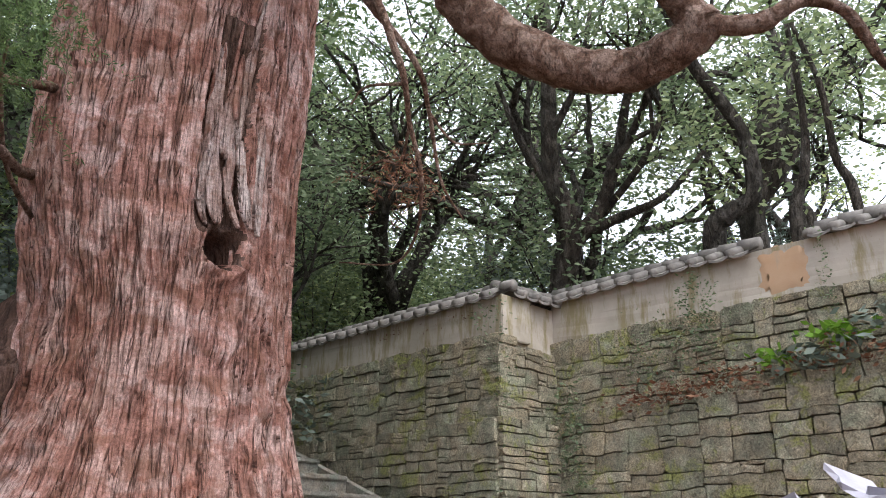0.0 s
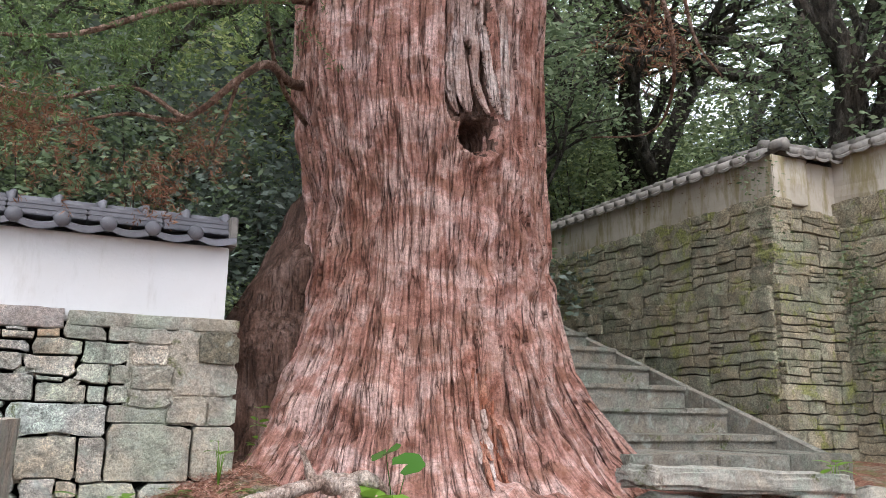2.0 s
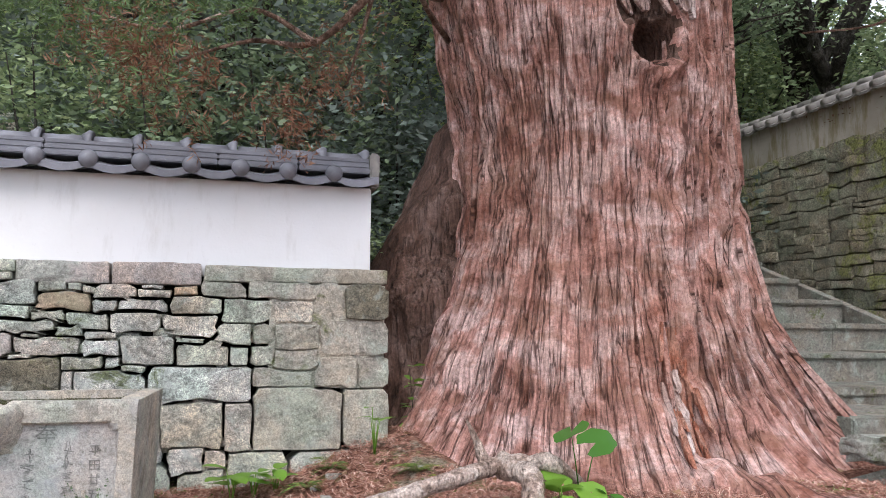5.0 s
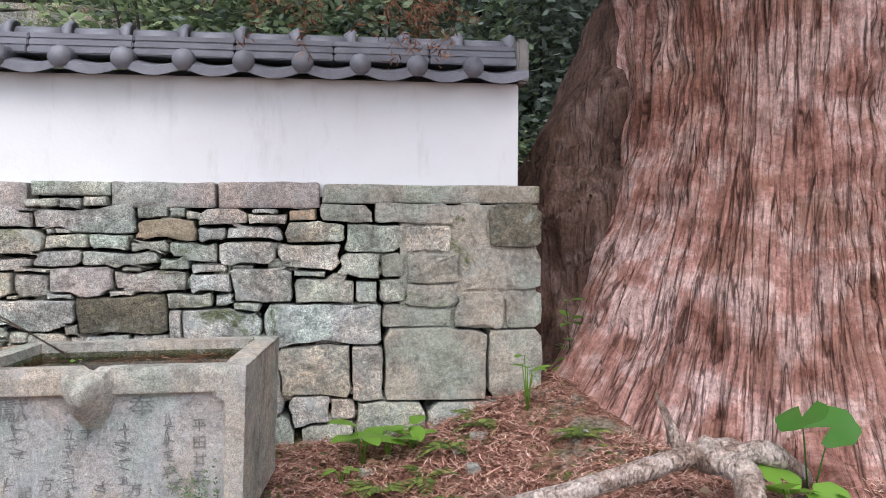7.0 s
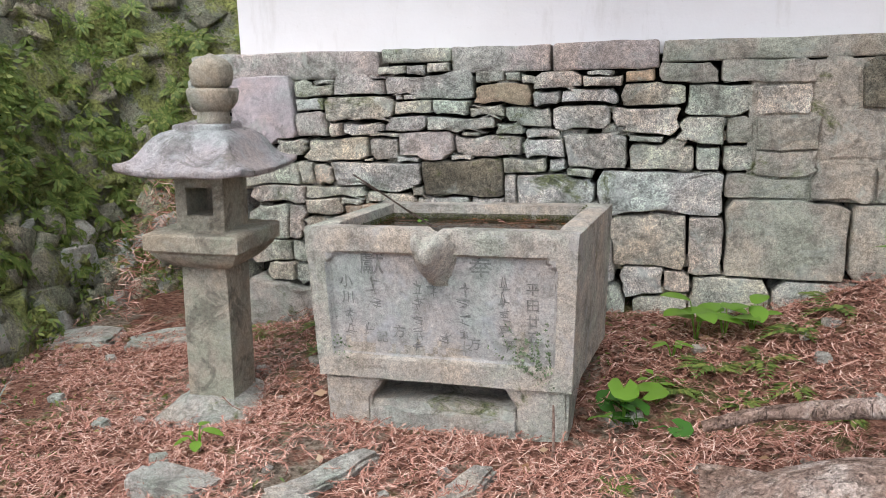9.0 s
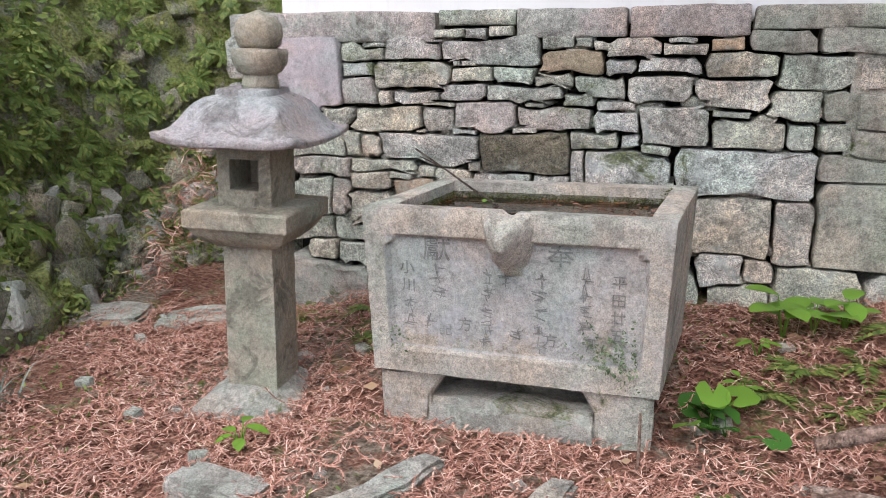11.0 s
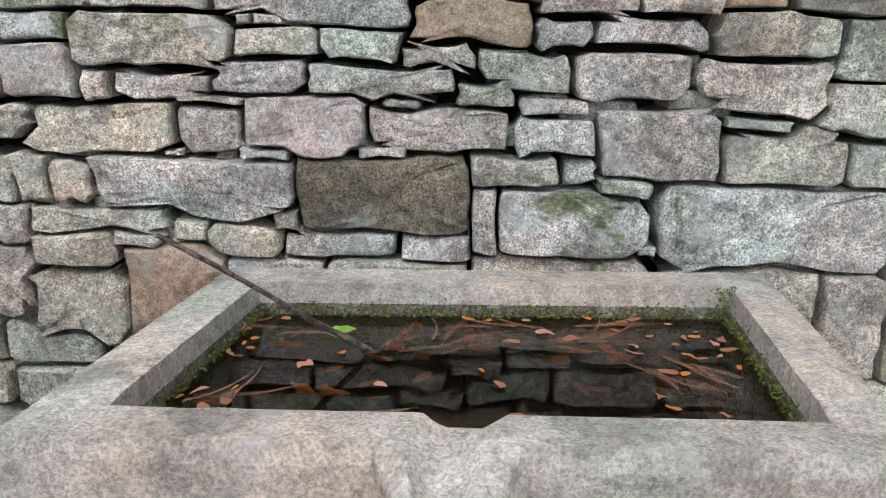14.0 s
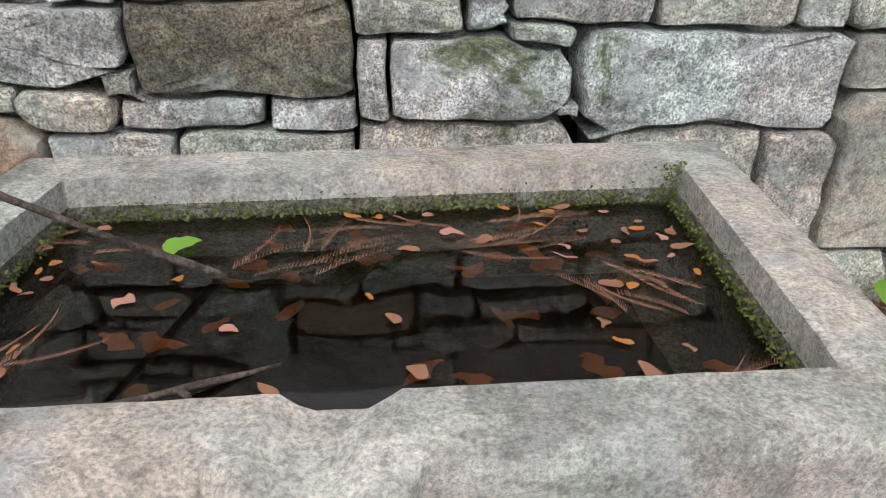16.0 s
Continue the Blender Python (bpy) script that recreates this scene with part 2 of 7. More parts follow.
def bark_mat(name, tones, zs=0.12, scale=7.0, strength=1.0, blotch=0.0):
    """Fibrous bark: pale fibres, red-brown patches, long thin dark fissures."""
    m, nt, b = mat(name, 0.95)
    v2 = coords(nt, (1, 1, 1), "World")
    vp = coords(nt, (1, 1, blotch or 0.45 + 0.5 * zs), "World")
    vf = round_coords(nt, zs * 0.7) if blotch else coords(nt, (1, 1, zs * 0.7), "World")
    vc = round_coords(nt, zs) if blotch else coords(nt, (1, 1, zs * 0.5), "World")
    ink = 0.85 if blotch else 0.35
    patch = nz(nt, vp, scale * 0.6, 6, 0.62, 0.4 if blotch else 0.9)
    wide = nz(nt, v2, 0.9, 4, 0.6, 0.3)
    fibre = nz(nt, vf, scale * 9, 4, 0.55, 0.15)
    crack = nz(nt, vc, scale * (2.3 if blotch else 1.3), 3, 0.5, 0.2)
    crack2 = nz(nt, vc, scale * (5.5 if blotch else 3.4), 3, 0.5, 0.2)
    tear = nz(nt, v2, 40.0, 8, 0.78)
    a, mid, light = tones
    c = ramp(nt, patch, (0.33, a), (0.41, tuple(0.65 * x + 0.35 * y for x, y in zip(mid, a))), (0.48, mid), (0.58, light))
    c = mix(nt, 0.7, c, ramp(nt, wide, (0.40, (0.80, 0.70, 0.64)), (0.5, (1.0, 1.0, 1.0)), (0.60, (1.12, 1.14, 1.18))), "MULTIPLY")
    c = mix(nt, 0.75, c, ramp(nt, fibre, (0.36, (0.66, 0.64, 0.63)), (0.5, (1.0, 1.0, 1.0)), (0.64, (1.25, 1.25, 1.25))), "MULTIPLY")
    c = mix(nt, 0.6, c, ramp(nt, tear, (0.40, (0.5, 0.48, 0.47)), (0.5, (1.0, 1.0, 1.0)), (0.60, (1.4, 1.4, 1.4))), "MULTIPLY")
    if blotch:
        stain = nz(nt, coords(nt, (1, 1, 1.7), "World"), 4.2, 4, 0.55, 0.2)
        c = mix(nt, ramp(nt, stain, (0.53, (0, 0, 0)), (0.62, (0.6, 0.6, 0.6))), c, (0.27, 0.13, 0.085))
    dark = tuple(0.28 * x for x in a)
    c = mix(nt, ramp(nt, crack2, (0.488, (0, 0, 0)), (0.497, (0.6 * ink,) * 3), (0.503, (0.6 * ink,) * 3), (0.512, (0, 0, 0))), c, dark)
    c = mix(nt, ramp(nt, crack, (0.487, (0, 0, 0)), (0.495, (ink,) * 3), (0.505, (ink,) * 3), (0.513, (0, 0, 0))), c, dark)
    # dark lines where strips lift: their edge shade is painted into the colour
    lift = nz(nt, vc, scale * (3.0 if blotch else 1.9), 2, 0.4, 0.25)
    edge = ramp(nt, lift, (0.430, (0, 0, 0)), (0.435, (0.5 * ink,) * 3), (0.442, (0, 0, 0)), (0.545, (0, 0, 0)), (0.550, (0.45 * ink,) * 3), (0.558, (0, 0, 0)))
    c = mix(nt, edge, c, dark)
    nt.links.new(c, b.inputs["Base Color"])
    h0 = bump(nt, b, ramp(nt, crack, (0.45, (1, 1, 1)), (0.495, (0, 0, 0)), (0.505, (0, 0, 0)), (0.55, (1, 1, 1))), 0.9 * strength, 0.05)
    h = bump(nt, b, fibre, 0.9 * strength, 0.03, h0)
    if blotch:
        h = bump(nt, b, nz(nt, round_coords(nt, 1.6), 9.0, 6, 0.65, 0.3), 0.8 * strength, 0.05, h)
    bump(nt, b, tear, 0.9 * strength, 0.018, h)
    return m


M_BARK = bark_mat("red_cedar_bark", ((0.215, 0.090, 0.062), (0.425, 0.228, 0.184), (0.585, 0.402, 0.355)), 0.075, 6.0, 1.0, 1.25)
M_STRIP = bark_mat("pale_torn_bark", ((0.26, 0.15, 0.12), (0.45, 0.32, 0.28), (0.60, 0.49, 0.45)), 0.06, 9.0, 1.0, 0.4)
M_REDWOOD = bark_mat("fresh_red_heartwood", ((0.20, 0.06, 0.035), (0.40, 0.16, 0.10), (0.50, 0.27, 0.20)), 0.08, 12.0)
# darker copy of the cedar bark, with shade put into its colour
M_SHADEBARK = bark_mat("cedar_bark_painted_shade", ((0.05, 0.028, 0.02), (0.12, 0.068, 0.05), (0.20, 0.13, 0.105)))
M_LIMB = bark_mat("limb_bark", ((0.09, 0.05, 0.035), (0.20, 0.12, 0.085), (0.34, 0.24, 0.19)), 0.9, 14.0)
M_ROOT = bark_mat("weathered_root_wood", ((0.18, 0.12, 0.09), (0.42, 0.31, 0.25), (0.58, 0.48, 0.41)), 0.8, 12.0)
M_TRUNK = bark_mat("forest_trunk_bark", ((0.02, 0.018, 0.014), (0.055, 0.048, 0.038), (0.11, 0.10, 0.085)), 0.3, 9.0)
M_TWIG = bark_mat("dry_twig", ((0.06, 0.045, 0.035), (0.14, 0.105, 0.08), (0.24, 0.19, 0.15)), 1.0, 40.0)


def leaf_mat(name, stops, translucent=0.35, rough=0.5):
    m, nt, b = mat(name, rough)
    geo = nt.nodes.new("ShaderNodeNewGeometry")
    c = ramp(nt, geo.outputs["Random Per Island"], *stops)
    nt.links.new(c, b.inputs["Base Color"])
    tr = nt.nodes.new("ShaderNodeBsdfTranslucent")
    nt.links.new(c, tr.inputs[0])
    ms = nt.nodes.new("ShaderNodeMixShader")
    ms.inputs[0].default_value = translucent
    nt.links.new(b.outputs[0], ms.inputs[1])
    nt.links.new(tr.outputs[0], ms.inputs[2])
    nt.links.new(ms.outputs[0], nt.nodes["Material Output"].inputs[0])
    return m


M_LEAF_D = leaf_mat("dark_evergreen_leaf", [(0.0, (0.096, 0.135, 0.072)), (0.5, (0.165, 0.226, 0.124)), (1.0, (0.270, 0.330, 0.192))])
M_LEAF_M = leaf_mat("mid_green_leaf", [(0.0, (0.139, 0.194, 0.094)), (0.5, (0.250, 0.323, 0.160)), (1.0, (0.418, 0.488, 0.253))])
M_LEAF_L = leaf_mat("yellow_green_leaf", [(0.0, (0.220, 0.285, 0.105)), (0.5, (0.372, 0.453, 0.175)), (1.0, (0.598, 0.620, 0.289))], 0.5)
M_LEAF_B = leaf_mat("blue_green_shrub_leaf", [(0.0, (0.09, 0.12, 0.09)), (0.6, (0.15, 0.19, 0.15)), (1.0, (0.26, 0.31, 0.27))], 0.2)
M_NEEDLE = leaf_mat("cedar_needle", [(0.0, (0.045, 0.085, 0.03)), (1.0, (0.15, 0.22, 0.08))], 0.35)
M_DEAD = leaf_mat("dead_cedar_spray", [(0.0, (0.13, 0.06, 0.035)), (0.6, (0.22, 0.105, 0.06)), (1.0, (0.30, 0.17, 0.10))], 0.2)
M_LITTER = leaf_mat("fallen_red_needle", [(0.0, (0.16, 0.07, 0.05)), (0.4, (0.37, 0.175, 0.125)), (0.75, (0.53, 0.30, 0.23)), (1.0, (0.68, 0.52, 0.42))], 0.1, 0.8)
M_FRESH = leaf_mat("fresh_green_leaf", [(0.0, (0.12, 0.25, 0.03)), (1.0, (0.22, 0.40, 0.06))], 0.45, 0.35)
M_GLOSSY = leaf_mat("glossy_round_leaf", [(0.0, (0.03, 0.10, 0.02)), (1.0, (0.07, 0.18, 0.03))], 0.3, 0.25)
M_FERN = leaf_mat("fern_leaf", [(0.0, (0.08, 0.13, 0.03)), (0.7, (0.18, 0.24, 0.06)), (1.0, (0.30, 0.32, 0.09))], 0.35)
M_FALLEN = leaf_mat("fallen_tan_leaf", [(0.0, (0.272, 0.160, 0.080)), (0.5, (0.360, 0.240, 0.136)), (1.0, (0.440, 0.336, 0.224))], 0.2)
M_ORANGE = leaf_mat("orange_fallen_leaf", [(0.0, (0.22, 0.07, 0.022)), (1.0, (0.38, 0.16, 0.045))], 0.2)
M_PINK = leaf_mat("faded_pink_leaf", [(0.0, (0.25, 0.10, 0.07)), (1.0, (0.36, 0.19, 0.14))], 0.2)


def water_mat():
    m, nt, b = mat("dark_still_water", 0.015)
    b.inputs["Base Color"].default_value = (0.26, 0.19, 0.12, 1)
    b.inputs["Transmission Weight"].default_value = 1.0
    b.inputs["IOR"].default_value = 1.4
    b.inputs["Specular IOR Level"].default_value = 0.5
    v = coords(nt, (1, 1, 1), "World")
    bump(nt, b, nz(nt, v, 4.0, 2, 0.4), 0.02, 0.01)
    return m


M_WATER = water_mat()
M_SLUDGE = earth_mat("basin_sludge", (0.012, 0.008, 0.005), (0.04, 0.024, 0.014))
# darker than the panel: the shade of the cut grooves is in this colour
M_CARVE = stone_mat("carved_stroke_shade", [(0.29, 0.285, 0.27), (0.29, 0.285, 0.27)], 0.4, 0.0, k=0.4)
M_MOSS = leaf_mat("moss_tuft", [(0.0, (0.04, 0.05, 0.012)), (1.0, (0.12, 0.13, 0.03))], 0.2, 0.9)


# ---- mesh helpers ----
def mesh_of(name, verts, faces, material, smooth=False):
    me = bpy.data.meshes.new(name)
    me.from_pydata([tuple(v) for v in verts], [], faces)
    me.materials.append(material)
    if smooth:
        me.polygons.foreach_set("use_smooth", [True] * len(me.polygons))
    me.update()
    return me


def thing(name, label, category, group="", kind="", at=(0, 0, 0)):
    e = new(name)
    e.location = at
    e.empty_display_size = 0.1
    return tagged(e, label, category, group, kind)


def put(name, me, parent=None, label="", m=None):
    ob = new(name, me)
    if parent is not None:
        ob.parent = parent
    if m is not None:
        ob.matrix_basis = m
    if label:
        ob["label"] = label
    return ob


def part(name, bm, material, parent, label="", smooth=False):
    me = bpy.data.meshes.new(name)
    bm.to_mesh(me)
    bm.free()
    me.materials.append(material)
    if smooth:
        me.polygons.foreach_set("use_smooth", [True] * len(me.polygons))
    return put(name, me, parent, label)


def rand(a, b):
    return random.uniform(a, b)


def wob(p, s=1.0):
    return noise.noise(Vector(p) * s)


def rim_step(i, n, rim):
    """The i-th of n+1 steps from -1 to 1, with a narrow first and last step for the worn rim."""
    return -1.0 if i == 0 else 1.0 if i == n else (-1 + rim) + (2 - 2 * rim) * (i - 1) / max(1, n - 2)


def stone_mesh(w, h, d, material, rough=0.03, round_=0.18, nx=4, ny=3, seed=0.0, skew=0.15):
    """A roughly squared stone: face towards -y, w wide, h high, d deep, with a worn edge and an uneven face."""
    verts, faces = [], []
    k = min(w, h)
    cut = [1 + 0.6 * wob((seed, i * 3.1, 0.5)) for i in range(4)]
    rs = random.Random(seed)
    shift = [(rs.uniform(-1, 1) * skew * k, rs.uniform(-1, 1) * skew * k) for i in range(4)]
    for j in range(ny + 1):
        for i in range(nx + 1):
            u, v = rim_step(i, nx, min(0.3, 0.10 * k / w + 0.03)), rim_step(j, ny, min(0.3, 0.10 * k / h + 0.03))
            c = cut[(0 if u < 0 else 1) + (0 if v < 0 else 2)]
            edge = max(abs(u), abs(v))
            lim = round_ * k
            x, z = u * w / 2, v * h / 2
            bl = [(1 - u) * (1 - v) / 4, (1 + u) * (1 - v) / 4, (1 - u) * (1 + v) / 4, (1 + u) * (1 + v) / 4]
            x += sum(q * o[0] for q, o in zip(bl, shift))
            z += sum(q * o[1] for q, o in zip(bl, shift))
            if edge == 1 and abs(u) == 1 and abs(v) == 1:
                x -= u * lim * 0.55 * c
                z -= v * lim * 0.55 * c
            n = Vector((u * w * 2.2 + seed, v * h * 2.2, seed * 0.37))
            x += 0.06 * k * noise.noise(n * 3 + Vector((7, 0, 0)))
            z += 0.07 * k * noise.noise(n * 3 + Vector((0, 9, 0)))
            y = rough * 0.7 * noise.noise(n * 2.0) + rough * 0.5 * noise.noise(n * 6.0)
            if edge == 1:
                y += lim * 0.25 + 0.007
            verts.append((x, y, z))
    for j in range(ny):
        for i in range(nx):
            a = j * (nx + 1) + i
            faces.append((a, a + 1, a + nx + 2, a + nx + 1))
    ring = [i for i in range(nx + 1)] + [(nx + 1) * j + nx for j in range(1, ny + 1)] + [(nx + 1) * ny + i for i in range(nx - 1, -1, -1)] + [(nx + 1) * j for j in range(ny - 1, 0, -1)]
    s = len(verts)
    for r in ring:
        x, y, z = verts[r]
        verts.append((x * 1.0, d, z * 1.0))
    for q in range(len(ring)):
        a, b2 = ring[q], ring[(q + 1) % len(ring)]
        faces.append((b2, a, s + q, s + (q + 1) % len(ring)))
    faces.append(tuple(s + q for q in range(len(ring) - 1, -1, -1)))
    me = mesh_of("stone", verts, faces, material, False)
    me.polygons.foreach_set("use_smooth", [i < nx * ny for i in range(len(me.polygons))])
    return me


def fit_outlines(rects, reach=0.03, gap=0.004, bend=0.013, seed=0.0):
    """Uneven outlines for stones given as rectangles: each side grows or shrinks to its neighbours, and all joints waver together."""
    R = np.array(rects, dtype=float)
    rs = random.Random(seed)
    outs = []
    for i, (x0, z0, x1, z1) in enumerate(R):
        near = (R[:, 0] < x1 + 0.1) & (R[:, 2] > x0 - 0.1) & (R[:, 1] < z1 + 0.1) & (R[:, 3] > z0 - 0.1)
        near[i] = False
        O = R[near]
        w, h = x1 - x0, z1 - z0
        k = min(w, h)
        nx, nz_ = max(2, min(8, round(w / 0.05))), max(2, min(6, round(h / 0.05)))
        pts = []
        for a, b2, n, m in (((x0, z0), (x1, z0), (0, -1), nx), ((x1, z0), (x1, z1), (1, 0), nz_), ((x1, z1), (x0, z1), (0, 1), nx), ((x0, z1), (x0, z0), (-1, 0), nz_)):
            for q in range(m):
                t = q / m
                if q == 0:
                    c = rs.uniform(0.02, 0.2) * k
                    t = c / max(1e-3, math.hypot(b2[0] - a[0], b2[1] - a[1]))
                pts.append((a[0] + (b2[0] - a[0]) * t, a[1] + (b2[1] - a[1]) * t, *n))
            c = rs.uniform(0.0, 0.16) * k
            t = 1 - c / math.hypot(b2[0] - a[0], b2[1] - a[1])
            pts.append((a[0] + (b2[0] - a[0]) * t, a[1] + (b2[1] - a[1]) * t, *n))
        slim = gap + rs.uniform(0.0, 0.005)
        grow_to = reach if k > 0.055 else 0.006
        out = []
        for px_, pz_, ax, az in pts:
            best = -min(grow_to, 0.25 * k)
            if len(O):
                for d in np.arange(best, grow_to, 0.004):
                    qx, qz = px_ + ax * d, pz_ + az * d
                    ox, oz = np.maximum(O[:, 0] - qx, qx - O[:, 2]), np.maximum(O[:, 1] - qz, qz - O[:, 3])
                    sd = np.where((ox < 0) & (oz < 0), np.maximum(ox, oz), np.hypot(np.maximum(ox, 0), np.maximum(oz, 0))).min()
                    if sd < max(d, 0.0) + slim:
                        break
                    best = d
            qx, qz = px_ + ax * best, pz_ + az * best
            v = Vector((qx, qz, seed))
            a, f = noise.noise_vector(v * 5.5), noise.noise_vector(v * 19)
            out.append((qx + bend * a.x + 0.4 * bend * f.x, qz + bend * a.y + 0.4 * bend * f.y))
        mx, mz = sum(q[0] for q in out) / len(out), sum(q[1] for q in out) / len(out)
        out.sort(key=lambda q: math.atan2(q[1] - mz, q[0] - mx))
        outs.append(out)
    return outs


def face_stone(outline, depth, material, rough=0.016, seed=0.0, edge=0.013):
    """A stone with the given outline in x and z, its worn and uneven face towards -y; also gives its middle."""
    n = len(outline)
    cx, cz = sum(p[0] for p in outline) / n, sum(p[1] for p in outline) / n
    verts, faces = [], []
    tilt = noise.noise_vector(Vector((seed, 3.3, 1.7))) * 0.10
    for ring, (keep, y0) in enumerate(((1.0, depth), (1.0, edge), (0.0, 0.001), (0.72, 0.0), (0.36, -0.002))):
        for x, z in outline:
            dx, dz = x - cx, z - cz
            ln = math.hypot(dx, dz)
            f = keep if keep else max(0.8, 1 - 0.45 * edge / max(ln, 1e-3))
            px_, pz_ = dx * f, dz * f
            y = y0
            if ring:
                q = Vector((px_ + seed, pz_, seed * 0.37))
                y += rough * (noise.noise(q * 8) + 0.6 * noise.noise(q * 22) + 0.3 * noise.noise(q * 50)) + tilt.x * px_ + tilt.y * pz_
            verts.append((px_, y, pz_))
    for r in range(4):
        for k in range(n):
            a, b2 = r * n + k, r * n + (k + 1) % n
            faces.append((a, b2, b2 + n, a + n))
    verts.append((0, -0.003 + rough * noise.noise(Vector((seed, 0, seed * 0.37)) * 8), 0))
    faces += [(4 * n + k, 4 * n + (k + 1) % n, 5 * n) for k in range(n)]
    me = mesh_of("stone", verts, faces, material)
    me.polygons.foreach_set("use_smooth", [3 * n <= i for i in range(len(me.polygons))])
    return me, cx, cz


def block(bm, lo, hi, cuts=0, amp=0.0, bev=0.0, taper=None):
    """A box from lo to hi, subdivided, bevelled and made uneven."""
    r = bmesh.ops.create_cube(bm, size=1)["verts"]
    c = [(a + b) / 2 for a, b in zip(lo, hi)]
    for v in r:
        v.co = Vector(c[i] + v.co[i] * (hi[i] - lo[i]) for i in range(3))
        if taper and v.co.z < c[2]:
            v.co.x = c[0] + (v.co.x - c[0]) * taper
            v.co.y = c[1] + (v.co.y - c[1]) * taper
    if bev:
        es = list({e for v in r for e in v.link_edges})
        out = bmesh.ops.bevel(bm, geom=es, offset=bev, segments=2, affect="EDGES")
        r = list({v for f in out["faces"] for v in f.verts} | {v for v in r if v.is_valid})
    if cuts:
        es = list({e for v in r for e in v.link_edges})
        out = bmesh.ops.subdivide_edges(bm, edges=es, cuts=cuts, use_grid_fill=True)
    if amp:
        for v in bm.verts:
            v.co += noise.noise_vector(v.co * 7) * amp + noise.noise_vector(v.co * 23) * amp * 0.5


def tube_mesh(name, pts, radii, material, seg=10, amp=0.0, freq=5.0):
    """A tapered, uneven tube along points."""
    pts = [Vector(p) for p in pts]
    verts, faces = [], []
    side = Vector((0.3, 0.9, 0.2))
    for i, p in enumerate(pts):
        t = (pts[min(i + 1, len(pts) - 1)] - pts[max(i - 1, 0)]).normalized()
        a = t.cross(side)
        a = a.normalized() if a.length > 1e-4 else t.cross(Vector((1, 0, 0))).normalized()
        b2 = t.cross(a)
        for k in range(seg):
            an = 2 * math.pi * k / seg
            dv = a * math.cos(an) + b2 * math.sin(an)
            rr = radii[i] * (1 + amp * noise.noise((p + dv * radii[i]) * freq) + 0.5 * amp * noise.noise((p + dv * radii[i]) * freq * 3))
            verts.append(p + dv * rr)
    for i in range(len(pts) - 1):
        for k in range(seg):
            a, b3 = i * seg + k, i * seg + (k + 1) % seg
            faces.append((a, b3, b3 + seg, a + seg))
    faces.append(tuple(range(seg - 1, -1, -1)))
    faces.append(tuple((len(pts) - 1) * seg + k for k in range(seg)))
    return mesh_of(name, verts, faces, material, True)


def curve_pts(ctrl, n):
    """Points along a smooth line through the control points."""
    c = [Vector(p) for p in ctrl]
    c = [c[0] * 2 - c[1]] + c + [c[-1] * 2 - c[-2]]
    out = []
    segs = len(c) - 3
    for i in range(n):
        s = i / (n - 1) * segs
        k = min(int(s), segs - 1)
        t = s - k
        p0, p1, p2, p3 = c[k:k + 4]
        out.append(0.5 * ((2 * p1) + (p2 - p0) * t + (2 * p0 - 5 * p1 + 4 * p2 - p3) * t * t + (3 * p1 - p0 - 3 * p2 + p3) * t ** 3))
    return out


def leaves_mesh(name, centres, size, material, rng, flat=0.35, ratio=0.45):
    """Many small pointed leaves, each a folded quad."""
    c = np.asarray(centres, dtype=float)
    n = len(c)
    d = rng.normal(size=(n, 3))
    d[:, 2] *= flat
    d /= np.linalg.norm(d, axis=1)[:, None] + 1e-9
    e = rng.normal(size=(n, 3))
    e -= d * np.sum(e * d, axis=1)[:, None]
    e /= np.linalg.norm(e, axis=1)[:, None] + 1e-9
    s = size * rng.uniform(0.55, 1.35, n)[:, None]
    v = np.stack([c - d * s * 0.5, c + e * s * ratio * 0.5, c + d * s * 0.5, c - e * s * ratio * 0.5], axis=1).reshape(-1, 3)
    me = bpy.data.meshes.new(name)
    me.vertices.add(4 * n)
    me.vertices.foreach_set("co", v.ravel())
    me.loops.add(4 * n)
    me.loops.foreach_set("vertex_index", np.arange(4 * n, dtype=np.int32))
    me.polygons.add(n)
    me.polygons.foreach_set("loop_start", np.arange(0, 4 * n, 4, dtype=np.int32))
    me.materials.append(material)
    me.update(calc_edges=True)
    me.validate()
    return me


# ---- ground ----
def smooth(a, b, x):
    t = min(1, max(0, (x - a) / (b - a)))
    return t * t * (3 - 2 * t)


STAIR_Y, STAIR_Z, TREAD, RISE = 6.21, 0.975, 0.60, 0.245


def height(x, y):
    z = -0.04 + 0.30 * smooth(0.3, 2.6, y) - 0.09 * smooth(-2.1, -2.7, x)
    z += 0.30 * smooth(-0.6, 0.6, x) * smooth(3.0, 5.0, y)
    z += 0.22 * smooth(5.2, 6.3, y) * (1 - smooth(0.4, 0.9, x)) * smooth(-3.4, -2.4, x)
    z += 0.15 * smooth(2.8, 5.0, x) * smooth(4.6, 6.5, y)
    gap = 2.6 * smooth(-2.6, -3.4, x)
    back = smooth(7.0 + gap, 9.0 + gap, y)
    hill = 0.9 * back + 0.42 * max(0, y - 8 - gap) + 0.012 * max(0, y - 8) ** 2
    hill *= 1 - 0.35 * smooth(6, 16, x)
    hill = min(hill, 17 + 0.02 * y)
    side = smooth(7.25, 8.8, x)
    terr = 3.0 * side * (1 - smooth(2.0, -3.0, y) * 0.6)
    z = z + max(hill * (1 - smooth(2.6, 2.9, x) * (1 - smooth(6.0, 6.2, x)) * (1 - smooth(13, 15, y))), terr)
    west = smooth(-4.7, -6.4, x)
    z += west * (1.6 + 0.5 * max(0, -6.2 - x)) * smooth(1.0, 4.0, y)
    z += 0.02 * wob((x, y, 0), 1.7) + 0.012 * wob((x, y, 3), 6.0)
    return z


